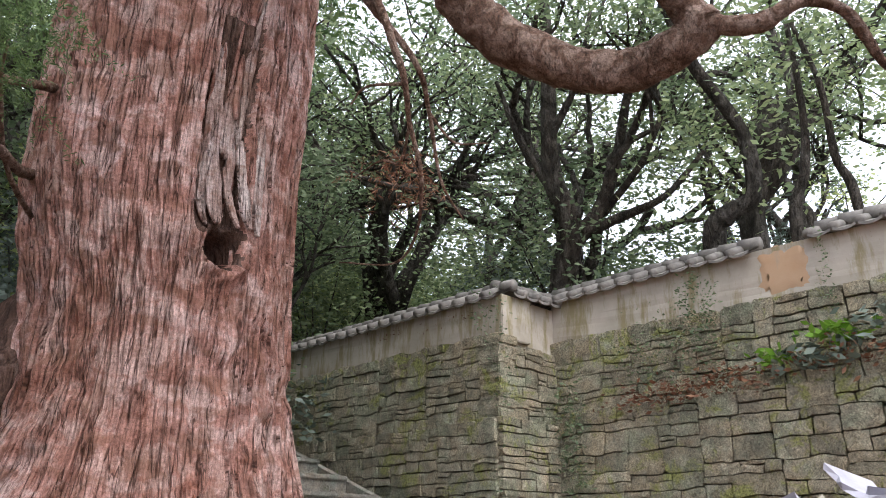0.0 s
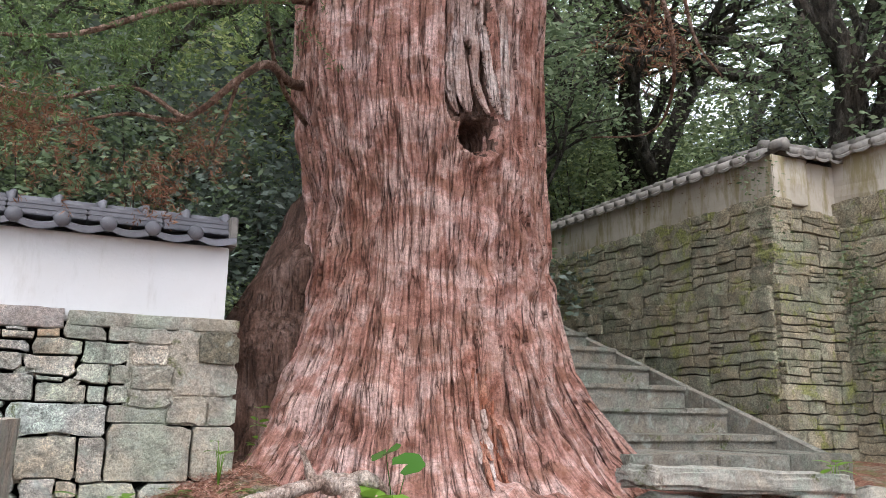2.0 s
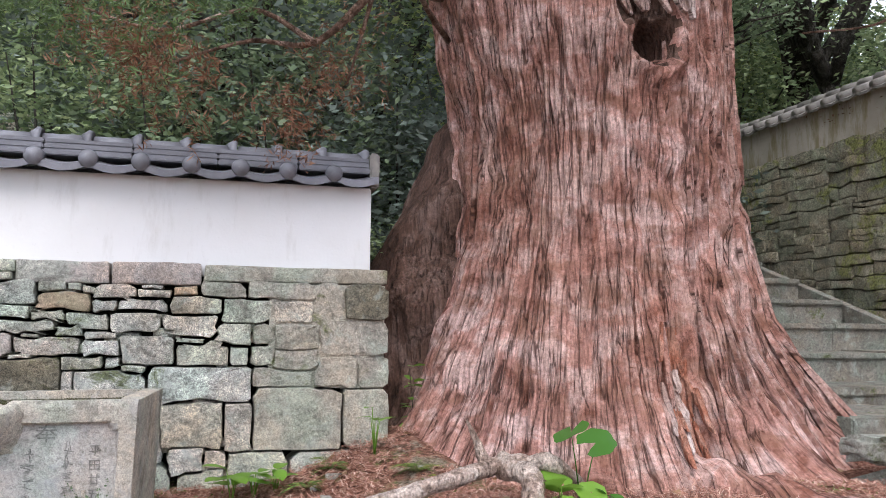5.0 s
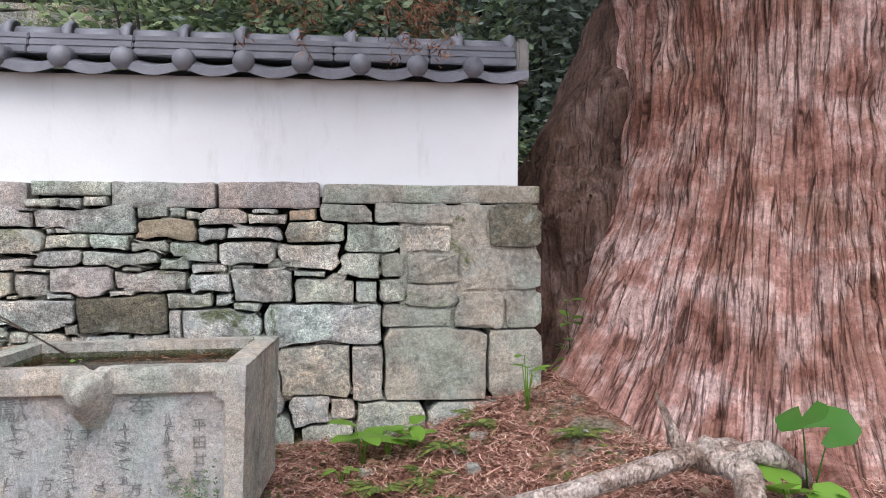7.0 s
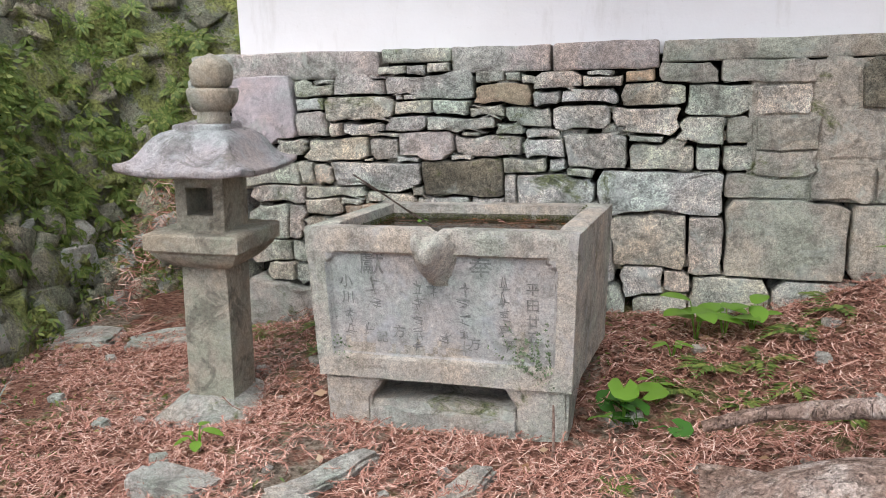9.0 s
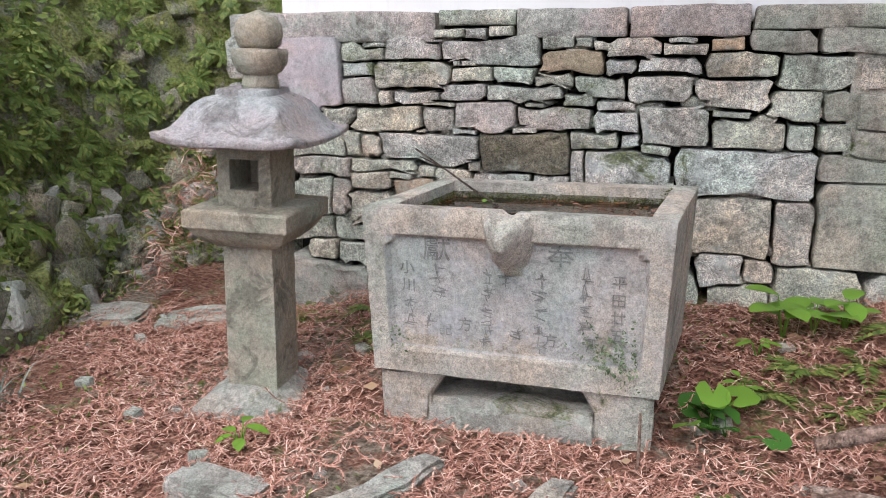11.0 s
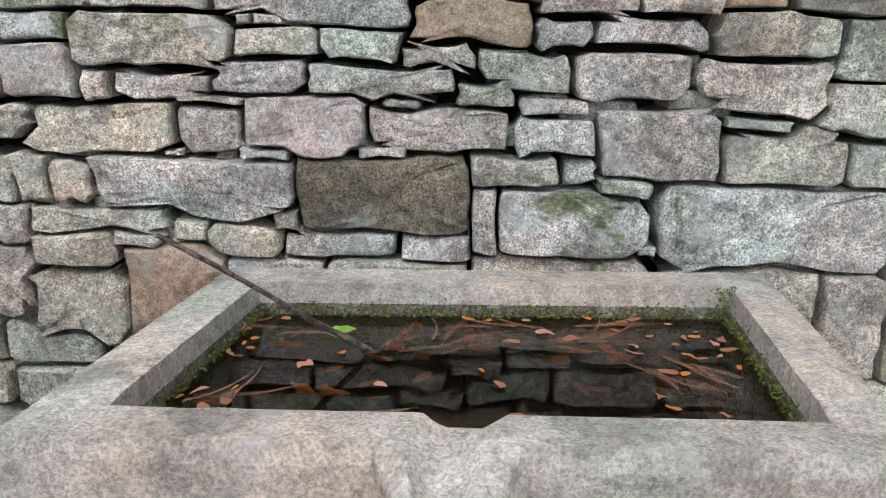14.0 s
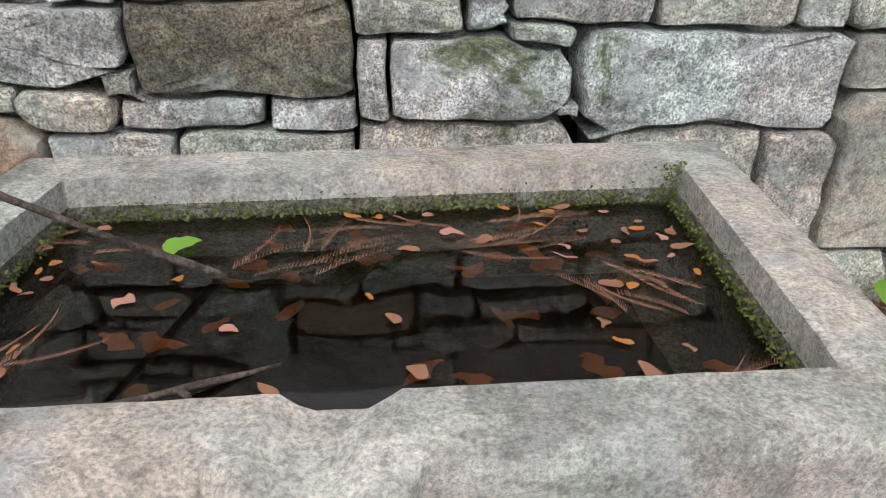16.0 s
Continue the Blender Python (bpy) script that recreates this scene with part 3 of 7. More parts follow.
def ground_sheet():
    xs = list(np.concatenate([np.arange(-60, -7, 4.0), np.arange(-7, 7, 0.1), np.arange(7, 20, 0.8), np.arange(20, 90, 5.0)]))
    ys = list(np.concatenate([np.arange(-60, -1, 4.0), np.arange(-1, 8.5, 0.1), np.arange(8.5, 20, 0.7), np.arange(20, 90, 5.0)]))
    verts = [(x, y, height(x, y)) for y in ys for x in xs]
    w = len(xs)
    faces = [(j * w + i, j * w + i + 1, (j + 1) * w + i + 1, (j + 1) * w + i) for j in range(len(ys) - 1) for i in range(w - 1)]
    me = mesh_of("ground", verts, faces, M_GROUND, True)
    me.materials.append(M_HILL)
    for p in me.polygons:
        c = p.center
        if c.y > 7.2 or c.x > 7.1 or c.x < -6:
            p.material_index = 1
    return tagged(put("ground", me), "sloping earth ground covered with red cedar needles", "ground", kind="structure")


ground_sheet()

# ---- white plastered wall on its dry stone base ----
FACE = 6.27
W_LEFT, W_RIGHT = -3.28, 0.30
wall_w = thing("wall_white", "white plastered wall with grey tile coping on a dry stone base", "wall", kind="structure", at=(-1.4, 6.6, 0.5))
wall_w.location = (0, 0, 0)
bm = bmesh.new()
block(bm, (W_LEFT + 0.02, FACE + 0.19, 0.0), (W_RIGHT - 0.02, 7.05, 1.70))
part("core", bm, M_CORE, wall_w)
bm = bmesh.new()
block(bm, (-3.06, 6.425, 1.70), (0.215, 6.83, 2.30), 6, 0.002, 0.008)
part("plaster", bm, M_WHITE, wall_w, "smooth white lime plaster with faint streaks")


def lay(rects, material=None, proud=0.0, rough=0.016):
    """Adds stones, given as rectangles on the wall, to the masonry."""
    STONES.extend((r, material, proud, rough) for r in rects)


STONES = []
# upper courses
lay([(-2.21, 1.64, -2.06, 1.68), (-2.06, 1.63, -1.96, 1.68), (-1.95, 1.65, -1.84, 1.69), (-2.45, 1.54, -2.18, 1.62), (-2.25, 1.62, -2.16, 1.64), (-2.57, 1.60, -2.45, 1.62), (-2.67, 1.54, -2.45, 1.60), (-2.67, 1.47, -2.50, 1.53), (-2.17, 1.52, -1.70, 1.63), (-1.70, 1.59, -1.55, 1.64), (-1.55, 1.59, -1.48, 1.63), (-1.47, 1.58, -1.40, 1.62), (-1.42, 1.55, -1.18, 1.61), (-1.17, 1.56, -0.98, 1.61), (-1.15, 1.61, -1.03, 1.63)])
lay([(-2.12, 1.51, -2.08, 1.54), (-2.08, 1.51, -2.00, 1.54), (-2.12, 1.44, -1.92, 1.51), (-1.91, 1.43, -1.73, 1.51), (-1.73, 1.42, -1.55, 1.49), (-1.54, 1.38, -1.32, 1.48), (-1.42, 1.47, -1.28, 1.55), (-1.27, 1.48, -1.01, 1.56), (-2.42, 1.34, -2.18, 1.41), (-2.18, 1.36, -1.94, 1.44), (-1.94, 1.36, -1.59, 1.44), (-1.31, 1.35, -1.05, 1.48), (-1.59, 1.34, -1.46, 1.40), (-1.77, 1.33, -1.68, 1.36), (-2.49, 1.33, -2.42, 1.40)])
lay([(-1.44, 1.32, -1.27, 1.36), (-2.80, 1.26, -2.62, 1.32), (-2.63, 1.21, -2.28, 1.33), (-2.27, 1.20, -2.10, 1.33), (-1.80, 1.23, -1.46, 1.33), (-1.46, 1.22, -1.26, 1.32), (-0.95, 1.30, -0.79, 1.33), (-2.27, 1.33, -2.10, 1.35), (-2.58, 1.07, -2.48, 1.18), (-2.11, 1.20, -1.99, 1.23), (-2.31, 1.20, -2.26, 1.22), (-1.83, 1.21, -1.72, 1.24), (-1.55, 1.15, -1.34, 1.23), (-1.34, 1.15, -1.25, 1.22), (-1.25, 1.13, -1.12, 1.17), (-2.66, 1.08, -2.59, 1.20)])
# lower courses
lay([(-2.96, 0.96, -2.64, 1.07), (-2.64, 1.01, -2.29, 1.08), (-2.28, 0.99, -2.20, 1.04), (-2.19, 0.96, -2.02, 1.03), (-2.04, 1.02, -1.97, 1.07), (-2.01, 0.96, -1.73, 1.03), (-1.73, 0.96, -1.55, 1.02), (-1.14, 0.98, -1.09, 1.01), (-2.97, 0.78, -2.75, 0.97), (-2.75, 0.78, -2.65, 0.96), (-2.64, 0.91, -2.44, 1.00), (-2.68, 0.72, -2.42, 0.91), (-2.44, 0.97, -2.32, 1.01), (-2.74, 0.64, -2.51, 0.76), (-2.86, 0.55, -2.73, 0.65), (-2.72, 0.51, -2.50, 0.64), (-2.98, 0.66, -2.74, 0.77), (-3.02, 1.08, -2.68, 1.16), (-3.04, 1.17, -2.82, 1.27)])
lay([(-1.90, 0.84, -1.56, 0.95), (-1.54, 0.83, -1.12, 0.96), (-2.15, 0.78, -1.91, 0.95), (-1.93, 0.64, -1.50, 0.82), (-1.48, 0.62, -1.03, 0.82), (-2.48, 0.46, -2.20, 0.69), (-2.18, 0.46, -1.95, 0.76), (-1.93, 0.42, -1.50, 0.63), (-1.48, 0.42, -0.98, 0.60), (-0.66, 0.67, -0.51, 0.94), (-1.01, 0.70, -0.67, 0.96), (-0.96, 0.56, -0.78, 0.69), (-0.78, 0.59, -0.65, 0.67)])
lay([(-2.99, 0.29, -2.54, 0.54)], M_SLAB, 0.03)
lay([(-2.52, 0.14, -1.9, 0.45), (-1.9, 0.14, -1.2, 0.41), (-1.2, 0.14, -0.9, 0.41), (-0.65, 0.25, -0.29, 0.66), (-0.29, 0.25, 0.29, 0.65), (-0.89, 0.2, -0.66, 0.56)])
# the stones that stand out
lay([(-3.08, 1.29, -2.69, 1.62)], M_PALE, 0.0, rough=0.008)
lay([(-2.10, 1.22, -1.81, 1.35), (-2.68, 1.33, -2.50, 1.46)], M_COPING, 0.004)
lay([(-2.48, 1.05, -1.98, 1.20), (-1.48, 0.98, -1.11, 1.14), (-1.55, 0.98, -1.49, 1.14), (-1.25, 1.18, -0.96, 1.36), (-1.10, 0.96, -0.51, 1.16)], M_GREEN, 0.012)
lay([(-1.97, 1.03, -1.56, 1.21)], M_DARK, 0.015)
lay([(-1.71, 1.48, -1.42, 1.58), (-2.41, 0.71, -2.17, 0.97), (-0.97, 1.58, -0.85, 1.63)], M_RUST, 0.004)
lay([(-2.50, 1.40, -2.13, 1.54)], M_STONE, 0.01)
# the end by the tree, bedded in mortar
lay([(-0.94, 1.17, -0.65, 1.31), (-0.64, 1.17, -0.53, 1.29), (-0.53, 1.17, -0.40, 1.29), (-1.02, 1.34, -0.70, 1.46), (-0.98, 1.46, -0.69, 1.57), (-0.69, 1.42, -0.40, 1.56), (-0.40, 1.41, -0.17, 1.55), (-0.73, 1.29, -0.52, 1.41)], M_STONE)
lay([(-0.81, 1.57, -0.55, 1.63), (-0.55, 1.56, -0.15, 1.64), (-0.15, 1.44, 0.03, 1.64), (-0.52, 1.30, -0.39, 1.41), (-0.39, 1.27, -0.12, 1.41), (-0.12, 1.22, 0.28, 1.44), (-0.39, 1.14, -0.12, 1.26), (-0.50, 1.05, -0.15, 1.14), (-0.15, 1.03, 0.12, 1.22), (0.12, 1.03, 0.29, 1.21), (0.03, 0.67, 0.29, 1.02)], M_MORTAR)
lay([(-0.50, 0.67, 0.02, 1.04)], M_MORTAR, 0.012, rough=0.012)
lay([(0.03, 1.44, 0.28, 1.64)], M_DARK)
# flank towards the bank
lay([(-3.29, 0.25 + 0.2 * i, -3.06, 0.44 + 0.2 * i) for i in range(7)])
for k, ((r, material, proud, rough), outline) in enumerate(zip(STONES, fit_outlines([q[0] for q in STONES], seed=4.0))):
    me, cx, cz = face_stone(outline, 0.22, material or random.choice((M_STONE, M_STONE, M_STONE, M_STONE, M_GREEN)), rough, 1.7 * k)
    put("stone", me, wall_w, m=pose(cx, FACE - 0.03 * (1.3 - r[1]) - proud + rand(-0.012, 0.016), cz, rand(-1.5, 1.5), 0, rand(-2, 2)))
bm = bmesh.new()
block(bm, (-0.42, FACE + 0.022, 1.03), (0.285, FACE + 0.3, 1.66), 8, 0.010)
part("mortar", bm, M_MORTAR, wall_w, "pale rough mortar between stones")
# small chinking stones wedged into the gaps
for k in range(110):
    x, z = rand(-3.0, -0.5), rand(0.5, 1.66)
    w, h = rand(0.05, 0.13), rand(0.03, 0.06)
    me = stone_mesh(w, h, 0.12, M_STONE, 0.01, 0.1, 3, 3, rand(0, 99))
    put("chink_stone", me, wall_w, m=pose(x, FACE + 0.05 - 0.03 * (1.3 - z), z, rand(-4, 4), rand(-8, 8), rand(-6, 6)))
# coping stones
for x0, z0, x1, material in ((-3.30, 1.625, -2.20, M_COPING), (-2.19, 1.70, -1.82, M_STONE), (-1.82, 1.64, -1.33, M_COPING), (-1.32, 1.64, -0.82, M_COPING), (-0.81, 1.665, 0.31, M_MORTAR)):
    me = stone_mesh(x1 - x0 - 0.008, 1.765 - z0, 0.3, material, 0.008, 0.05, 8, 3, rand(0, 50), 0.03)
    put("coping_stone", me, wall_w, m=pose((x0 + x1) / 2, FACE + 0.035, (z0 + 1.765) / 2))
# ---- tile coping of the white wall ----
PITCH = 0.286
EAVE_Y, EAVE_Z, RIDGE_Y = 6.30, 2.345, 6.62
tile_roof = thing("tile_coping", "grey smoked clay tile coping with round eave ends", "tile roof", at=(-1.4, RIDGE_Y, 2.3))
OFF = Vector((-1.4, RIDGE_Y, 2.3))


def pan_tile(w=PITCH):
    """A curved eave tile with its hanging lip, sagging between two round ends."""
    n, verts, faces = 10, [], []
    for row in range(6):
        for i in range(n + 1):
            s = i / n
            x = (s - 0.5) * w
            sag = -0.026 * math.sin(math.pi * s) ** 1.2
            up = (0.0, 0.0, 0.0, 0.045, 0.045, 0.0)[row]
            y = (0.0, 0.0, 0.012, 0.20, 0.20, 0.012)[row]
            z = sag + up + (-0.032 - 0.008 * math.sin(math.pi * s), 0.004, 0.008, 0.008, -0.012, -0.012)[row]
            verts.append((x, y, z))
    for row in range(5):
        for i in range(n):
            a = row * (n + 1) + i
            faces.append((a, a + 1, a + n + 2, a + n + 1))
    for i in range(n):
        faces.append((5 * (n + 1) + i, 5 * (n + 1) + i + 1, i + 1, i))
    return mesh_of("pan_tile", verts, faces, M_TILE, False)


def cap_tile():
    """A round cover tile that ends in a domed disc."""
    bm = bmesh.new()
    verts, seg = [], 14
    prof = [(-0.026, 0.0), (-0.022, 0.024), (-0.008, 0.043), (0.006, 0.053), (0.024, 0.055), (0.032, 0.044), (0.20, 0.040)]
    rings = []
    for y, r in prof:
        rings.append([bm.verts.new((r * math.cos(2 * math.pi * k / seg), y, r * math.sin(2 * math.pi * k / seg) + 0.045 * max(0, y) / 0.20)) for k in range(seg)] if r else [bm.verts.new((0, y, 0))])
    for a, b2 in zip(rings, rings[1:]):
        for k in range(seg):
            q = (k + 1) % seg
            bm.faces.new((a[0], b2[q], b2[k]) if len(a) == 1 else (a[k], a[q], b2[q], b2[k]))
    me = bpy.data.meshes.new("cap_tile")
    bmesh.ops.recalc_face_normals(bm, faces=bm.faces)
    bm.to_mesh(me)
    bm.free()
    me.materials.append(M_TILE)
    me.polygons.foreach_set("use_smooth", [True] * len(me.polygons))
    return me


pan, cap = pan_tile(), cap_tile()
COUNT = 12
X_END = 0.24
for i in range(COUNT):
    x = X_END - PITCH * (i + 0.5)
    put("pan_tile", pan, tile_roof, m=Matrix.Translation(Vector((x, EAVE_Y, EAVE_Z + rand(-0.002, 0.002))) - OFF))
    put("pan_tile", pan, tile_roof, m=Matrix.Translation(Vector((x, 2 * RIDGE_Y - EAVE_Y, EAVE_Z)) - OFF) @ pose(0, 0, 0, 0, 0, 180))
    put("cap_tile", cap, tile_roof, m=Matrix.Translation(Vector((x - PITCH / 2, EAVE_Y - 0.006, EAVE_Z + 0.012)) - OFF))
    put("cap_tile", cap, tile_roof, m=Matrix.Translation(Vector((x - PITCH / 2, 2 * RIDGE_Y - EAVE_Y + 0.006, EAVE_Z + 0.012)) - OFF) @ pose(0, 0, 0, 0, 0, 180))
for k, (hw, z0, z1) in enumerate(((0.205, 2.392, 2.428), (0.185, 2.432, 2.466), (0.165, 2.470, 2.500))):
    for i in range(7):
        a, b2 = -3.22 + i * 0.494, -3.22 + (i + 1) * 0.494 - 0.004
        bm = bmesh.new()
        block(bm, (a, RIDGE_Y - hw, z0), (b2, RIDGE_Y + hw, z1), 0, 0, 0.006)
        bmesh.ops.translate(bm, verts=bm.verts, vec=-OFF)
        part("ridge_course", bm, M_TILE, tile_roof)
for i in range(13):
    x = X_END - 0.02 - PITCH * i
    me = tube_mesh("ridge_cap", [(x - PITCH * 0.97 - OFF.x, 0, 2.502 - OFF.z), (x - 0.04 - OFF.x, 0, 2.502 - OFF.z)], (0.06, 0.06), M_TILE, 12)
    if x - PITCH * 0.97 > -3.3:
        put("ridge_cap", me, tile_roof)
    me = tube_mesh("ridge_band", [(x - 0.042 - OFF.x, 0, 2.507 - OFF.z), (x - 0.03 - OFF.x, 0, 2.512 - OFF.z), (x - 0.004 - OFF.x, 0, 2.502 - OFF.z), (x + 0.008 - OFF.x, 0, 2.507 - OFF.z)], (0.066, 0.088, 0.088, 0.066), M_TILE, 12)
    put("ridge_band", me, tile_roof)
for x0, x1 in ((0.20, 0.265), (-3.30, -3.22)):
    bm = bmesh.new()
    block(bm, (x0, EAVE_Y + 0.1, 2.30), (x1, 2 * RIDGE_Y - EAVE_Y - 0.1, 2.53), 2, 0.006, 0.012)
    bmesh.ops.translate(bm, verts=bm.verts, vec=-OFF)
    part("end_tile", bm, M_OLDTILE, tile_roof, "pale worn gable end tile")

# ---- stone water trough ----
TX0, TX1, TY0, TY1, TZ0, TZ1 = -2.113, -1.055, 5.155, 5.825, 0.470, 1.075
SPOUT_X = -0.01
TC = Vector(((TX0 + TX1) / 2, (TY0 + TY1) / 2, 0.26))
trough = thing("water_trough", "grey granite water trough with carved panel, full of dark water", "water trough", at=TC)
trough.rotation_euler = (0, 0, radians(0.3))
TURN = Matrix.Translation(TC) @ pose(0, 0, 0, 0, 0, 0.3) @ Matrix.Translation(-TC)


def askew(x, y):
    """The block is not quite square: its back runs away to one side."""
    k = (y + (TY1 - TY0) / 2) / (TY1 - TY0)
    return x + (0.085 - 0.034 * x) * k, y + 0.05 * x * k + 0.01 * k


def trough_body():
    """The hollowed block: outer walls lean in slightly to the bottom; the front carries a recessed panel and a pouring notch."""
    verts, faces = [], []
    hx, hy = (TX1 - TX0) / 2, (TY1 - TY0) / 2
    z0, z1 = TZ0 - TC.z, TZ1 - TC.z

    def add(p):
        verts.append(p)
        return len(verts) - 1

    NOTCH, N = 0.05, 60
    xs = [-hx + 2 * hx * i / N for i in range(N + 1)]

    def dip(x):
        d = abs(x - SPOUT_X) / NOTCH
        return -0.019 * (1 - smooth(0.55, 1.3, d))

    def taper(x, z):
        return x * (0.955 + 0.045 * (z - z0) / (z1 - z0))

    zs = [z0 + (z1 - z0) * j / 22 for j in range(23)]

    def panel(x, z):
        dx = hx * 0.86 - abs(x)
        dz = min(z - (z0 + 0.085), (z1 - 0.095) - z)
        corner = math.hypot(max(0, 0.045 - dx), max(0, 0.045 - dz))
        inside = smooth(-0.006, 0.012, min(dx, dz)) * (smooth(0.028, 0.05, math.hypot(dx - 0.0, (z1 - 0.095) - z)) if dz == (z1 - 0.095) - z or True else 1)
        return 0.024 * inside

    # finer columns across the face so that the panel's rim is crisp
    fx = sorted(set([round(x, 4) for x in xs] + [round(s * (hx * 0.86 + o), 4) for s in (-1, 1) for o in (-0.045, -0.03, -0.012, -0.004, 0.004)]))
    fz = sorted(set([round(z, 4) for z in zs] + [round(z0 + 0.085 + o, 4) for o in (-0.004, 0.006, 0.014)] + [round(z1 - 0.095 + o, 4) for o in (0.004, -0.006, -0.014, -0.03, -0.045)]))
    grid = []
    for z in fz:
        row = []
        for x in fx:
            y = -hy * (0.965 + 0.035 * (z - z0) / (z1 - z0)) + panel(x, z)
            zz = z + (dip(x) if z >= z1 - 1e-6 else 0) * 1.0
            if z >= z1 - 0.06 and z < z1 - 1e-6:
                zz = min(z, z1 + dip(x) - 0.004 * (z1 - z) / 0.06)
            jit = 0.0035 * wob((x, z, 1), 14) + 0.002 * wob((x, z, 5), 45)
            if z >= z1 - 1e-6:
                y += 0.007
            row.append(add((taper(x, z), y + jit, zz - (0.005 * abs(wob((x, 0, 2), 20)) if z <= z0 + 1e-6 else 0))))
        grid.append(row)
    for j in range(len(fz) - 1):
        for i in range(len(fx) - 1):
            faces.append((grid[j][i], grid[j][i + 1], grid[j + 1][i + 1], grid[j + 1][i]))
    # rim: from the outer front edge over to the inner pool
    T = 0.105
    depth = 0.30
    ix, iy0, iy1 = hx - 0.09, -hy + 0.088, hy - 0.10
    front_top = grid[-1]
    mid, inn, low = [], [], []
    for i, x in enumerate(fx):
        xx = max(-ix, min(ix, x * ix / hx * 1.0))
        d = dip(x)
        rag = 0.004 * wob((x, 9, 1), 18)
        mid.append(add((taper(x, z1) * 0.5 + xx * 0.5, (-hy + iy0) / 2, z1 + d + 0.002 * wob((x, 4, 4), 12))))
        inn.append(add((xx, iy0 + rag, z1 + d - 0.004)))
        low.append(add((xx * 0.97, iy0 + 0.015, z1 - depth)))
    for a, b2 in ((front_top, mid), (mid, inn), (inn, low)):
        for i in range(len(fx) - 1):
            faces.append((a[i], a[i + 1], b2[i + 1], b2[i]))
    # back rim
    bo, bi, bl, bb = [], [], [], []
    for i, x in enumerate(fx):
        xx = x * ix / hx
        bo.append(add((taper(x, z1), hy, z1 - 0.004 + 0.003 * wob((x, 8, 2), 15))))
        bi.append(add((xx, iy1 + 0.004 * wob((x, 3, 1), 18), z1)))
        bl.append(add((xx * 0.97, iy1 - 0.015, z1 - depth)))
        bb.append(add((taper(x, z0), hy * 0.96, z0)))
    for a, b2 in ((bi, bo), (bl, bi), (low, bl), (bo, bb)):
        for i in range(len(fx) - 1):
            faces.append((a[i], a[i + 1], b2[i + 1], b2[i]))
    # sides
    M = 14
    for s in (-1, 1):
        e = 0 if s < 0 else -1
        outer = [front_top[e]] + [add((s * hx * (1 + 0.002 * wob((k, s, 0), 3)), -hy + 2 * hy * k / M, z1 - 0.003)) for k in range(1, M)] + [bo[e]]
        inner = [inn[e]] + [add((s * (ix + 0.004 * wob((k, s, 7), 3)), iy0 + (iy1 - iy0) * k / M, z1)) for k in range(1, M)] + [bi[e]]
        lowr = [low[e]] + [add((s * ix * 0.97, iy0 + (iy1 - iy0) * k / M, z1 - depth)) for k in range(1, M)] + [bl[e]]
        midr = [mid[e]] + [add(((verts[outer[k]][0] + verts[inner[k]][0]) / 2, (verts[outer[k]][1] + verts[inner[k]][1]) / 2, z1 + 0.003)) for k in range(1, M)] + [add(((verts[bo[e]][0] + verts[bi[e]][0]) / 2, (verts[bo[e]][1] + verts[bi[e]][1]) / 2, z1))]
        for a, b2 in ((outer, midr), (midr, inner), (inner, lowr)):
            for k in range(M):
                faces.append((a[k], a[k + 1], b2[k + 1], b2[k]) if s < 0 else (a[k], b2[k], b2[k + 1], a[k + 1]))
        rows = [outer]
        for j in range(1, 9):
            z = z1 - (z1 - z0) * j / 8
            fy = -hy * (0.965 + 0.035 * (z - z0) / (z1 - z0))
            rows.append([add((s * hx * (0.955 + 0.045 * (z - z0) / (z1 - z0)) + 0.004 * wob((k, j, s), 0.7), fy + (hy * 0.98 - fy) * k / M, z)) for k in range(M + 1)])
        for a, b2 in zip(rows, rows[1:]):
            for k in range(M):
                faces.append((a[k], b2[k], b2[k + 1], a[k + 1]) if s < 0 else (a[k], a[k + 1], b2[k + 1], b2[k]))
    faces.append((grid[0][0], grid[0][-1], bb[-1], bb[0]))
    me = mesh_of("body", verts, faces, M_TROUGH, False)
    bm = bmesh.new()
    bm.from_mesh(me)
    bmesh.ops.remove_doubles(bm, verts=bm.verts, dist=0.0005)
    bmesh.ops.recalc_face_normals(bm, faces=bm.faces)
    bmesh.ops.bisect_plane(bm, geom=bm.verts[:] + bm.edges[:] + bm.faces[:], plane_co=(0, 0, z1 - 0.038), plane_no=(0, 0, 1))
    bm.to_mesh(me)
    bm.free()
    me.materials.append(M_PANEL)
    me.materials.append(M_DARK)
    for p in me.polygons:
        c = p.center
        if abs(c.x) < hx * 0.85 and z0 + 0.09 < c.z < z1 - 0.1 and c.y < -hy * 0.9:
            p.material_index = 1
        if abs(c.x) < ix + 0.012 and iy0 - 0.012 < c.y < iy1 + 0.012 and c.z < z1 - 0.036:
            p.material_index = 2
    for v in me.vertices:
        v.co.x, v.co.y = askew(v.co.x, v.co.y)
    return put("body", me, trough)


trough_body()


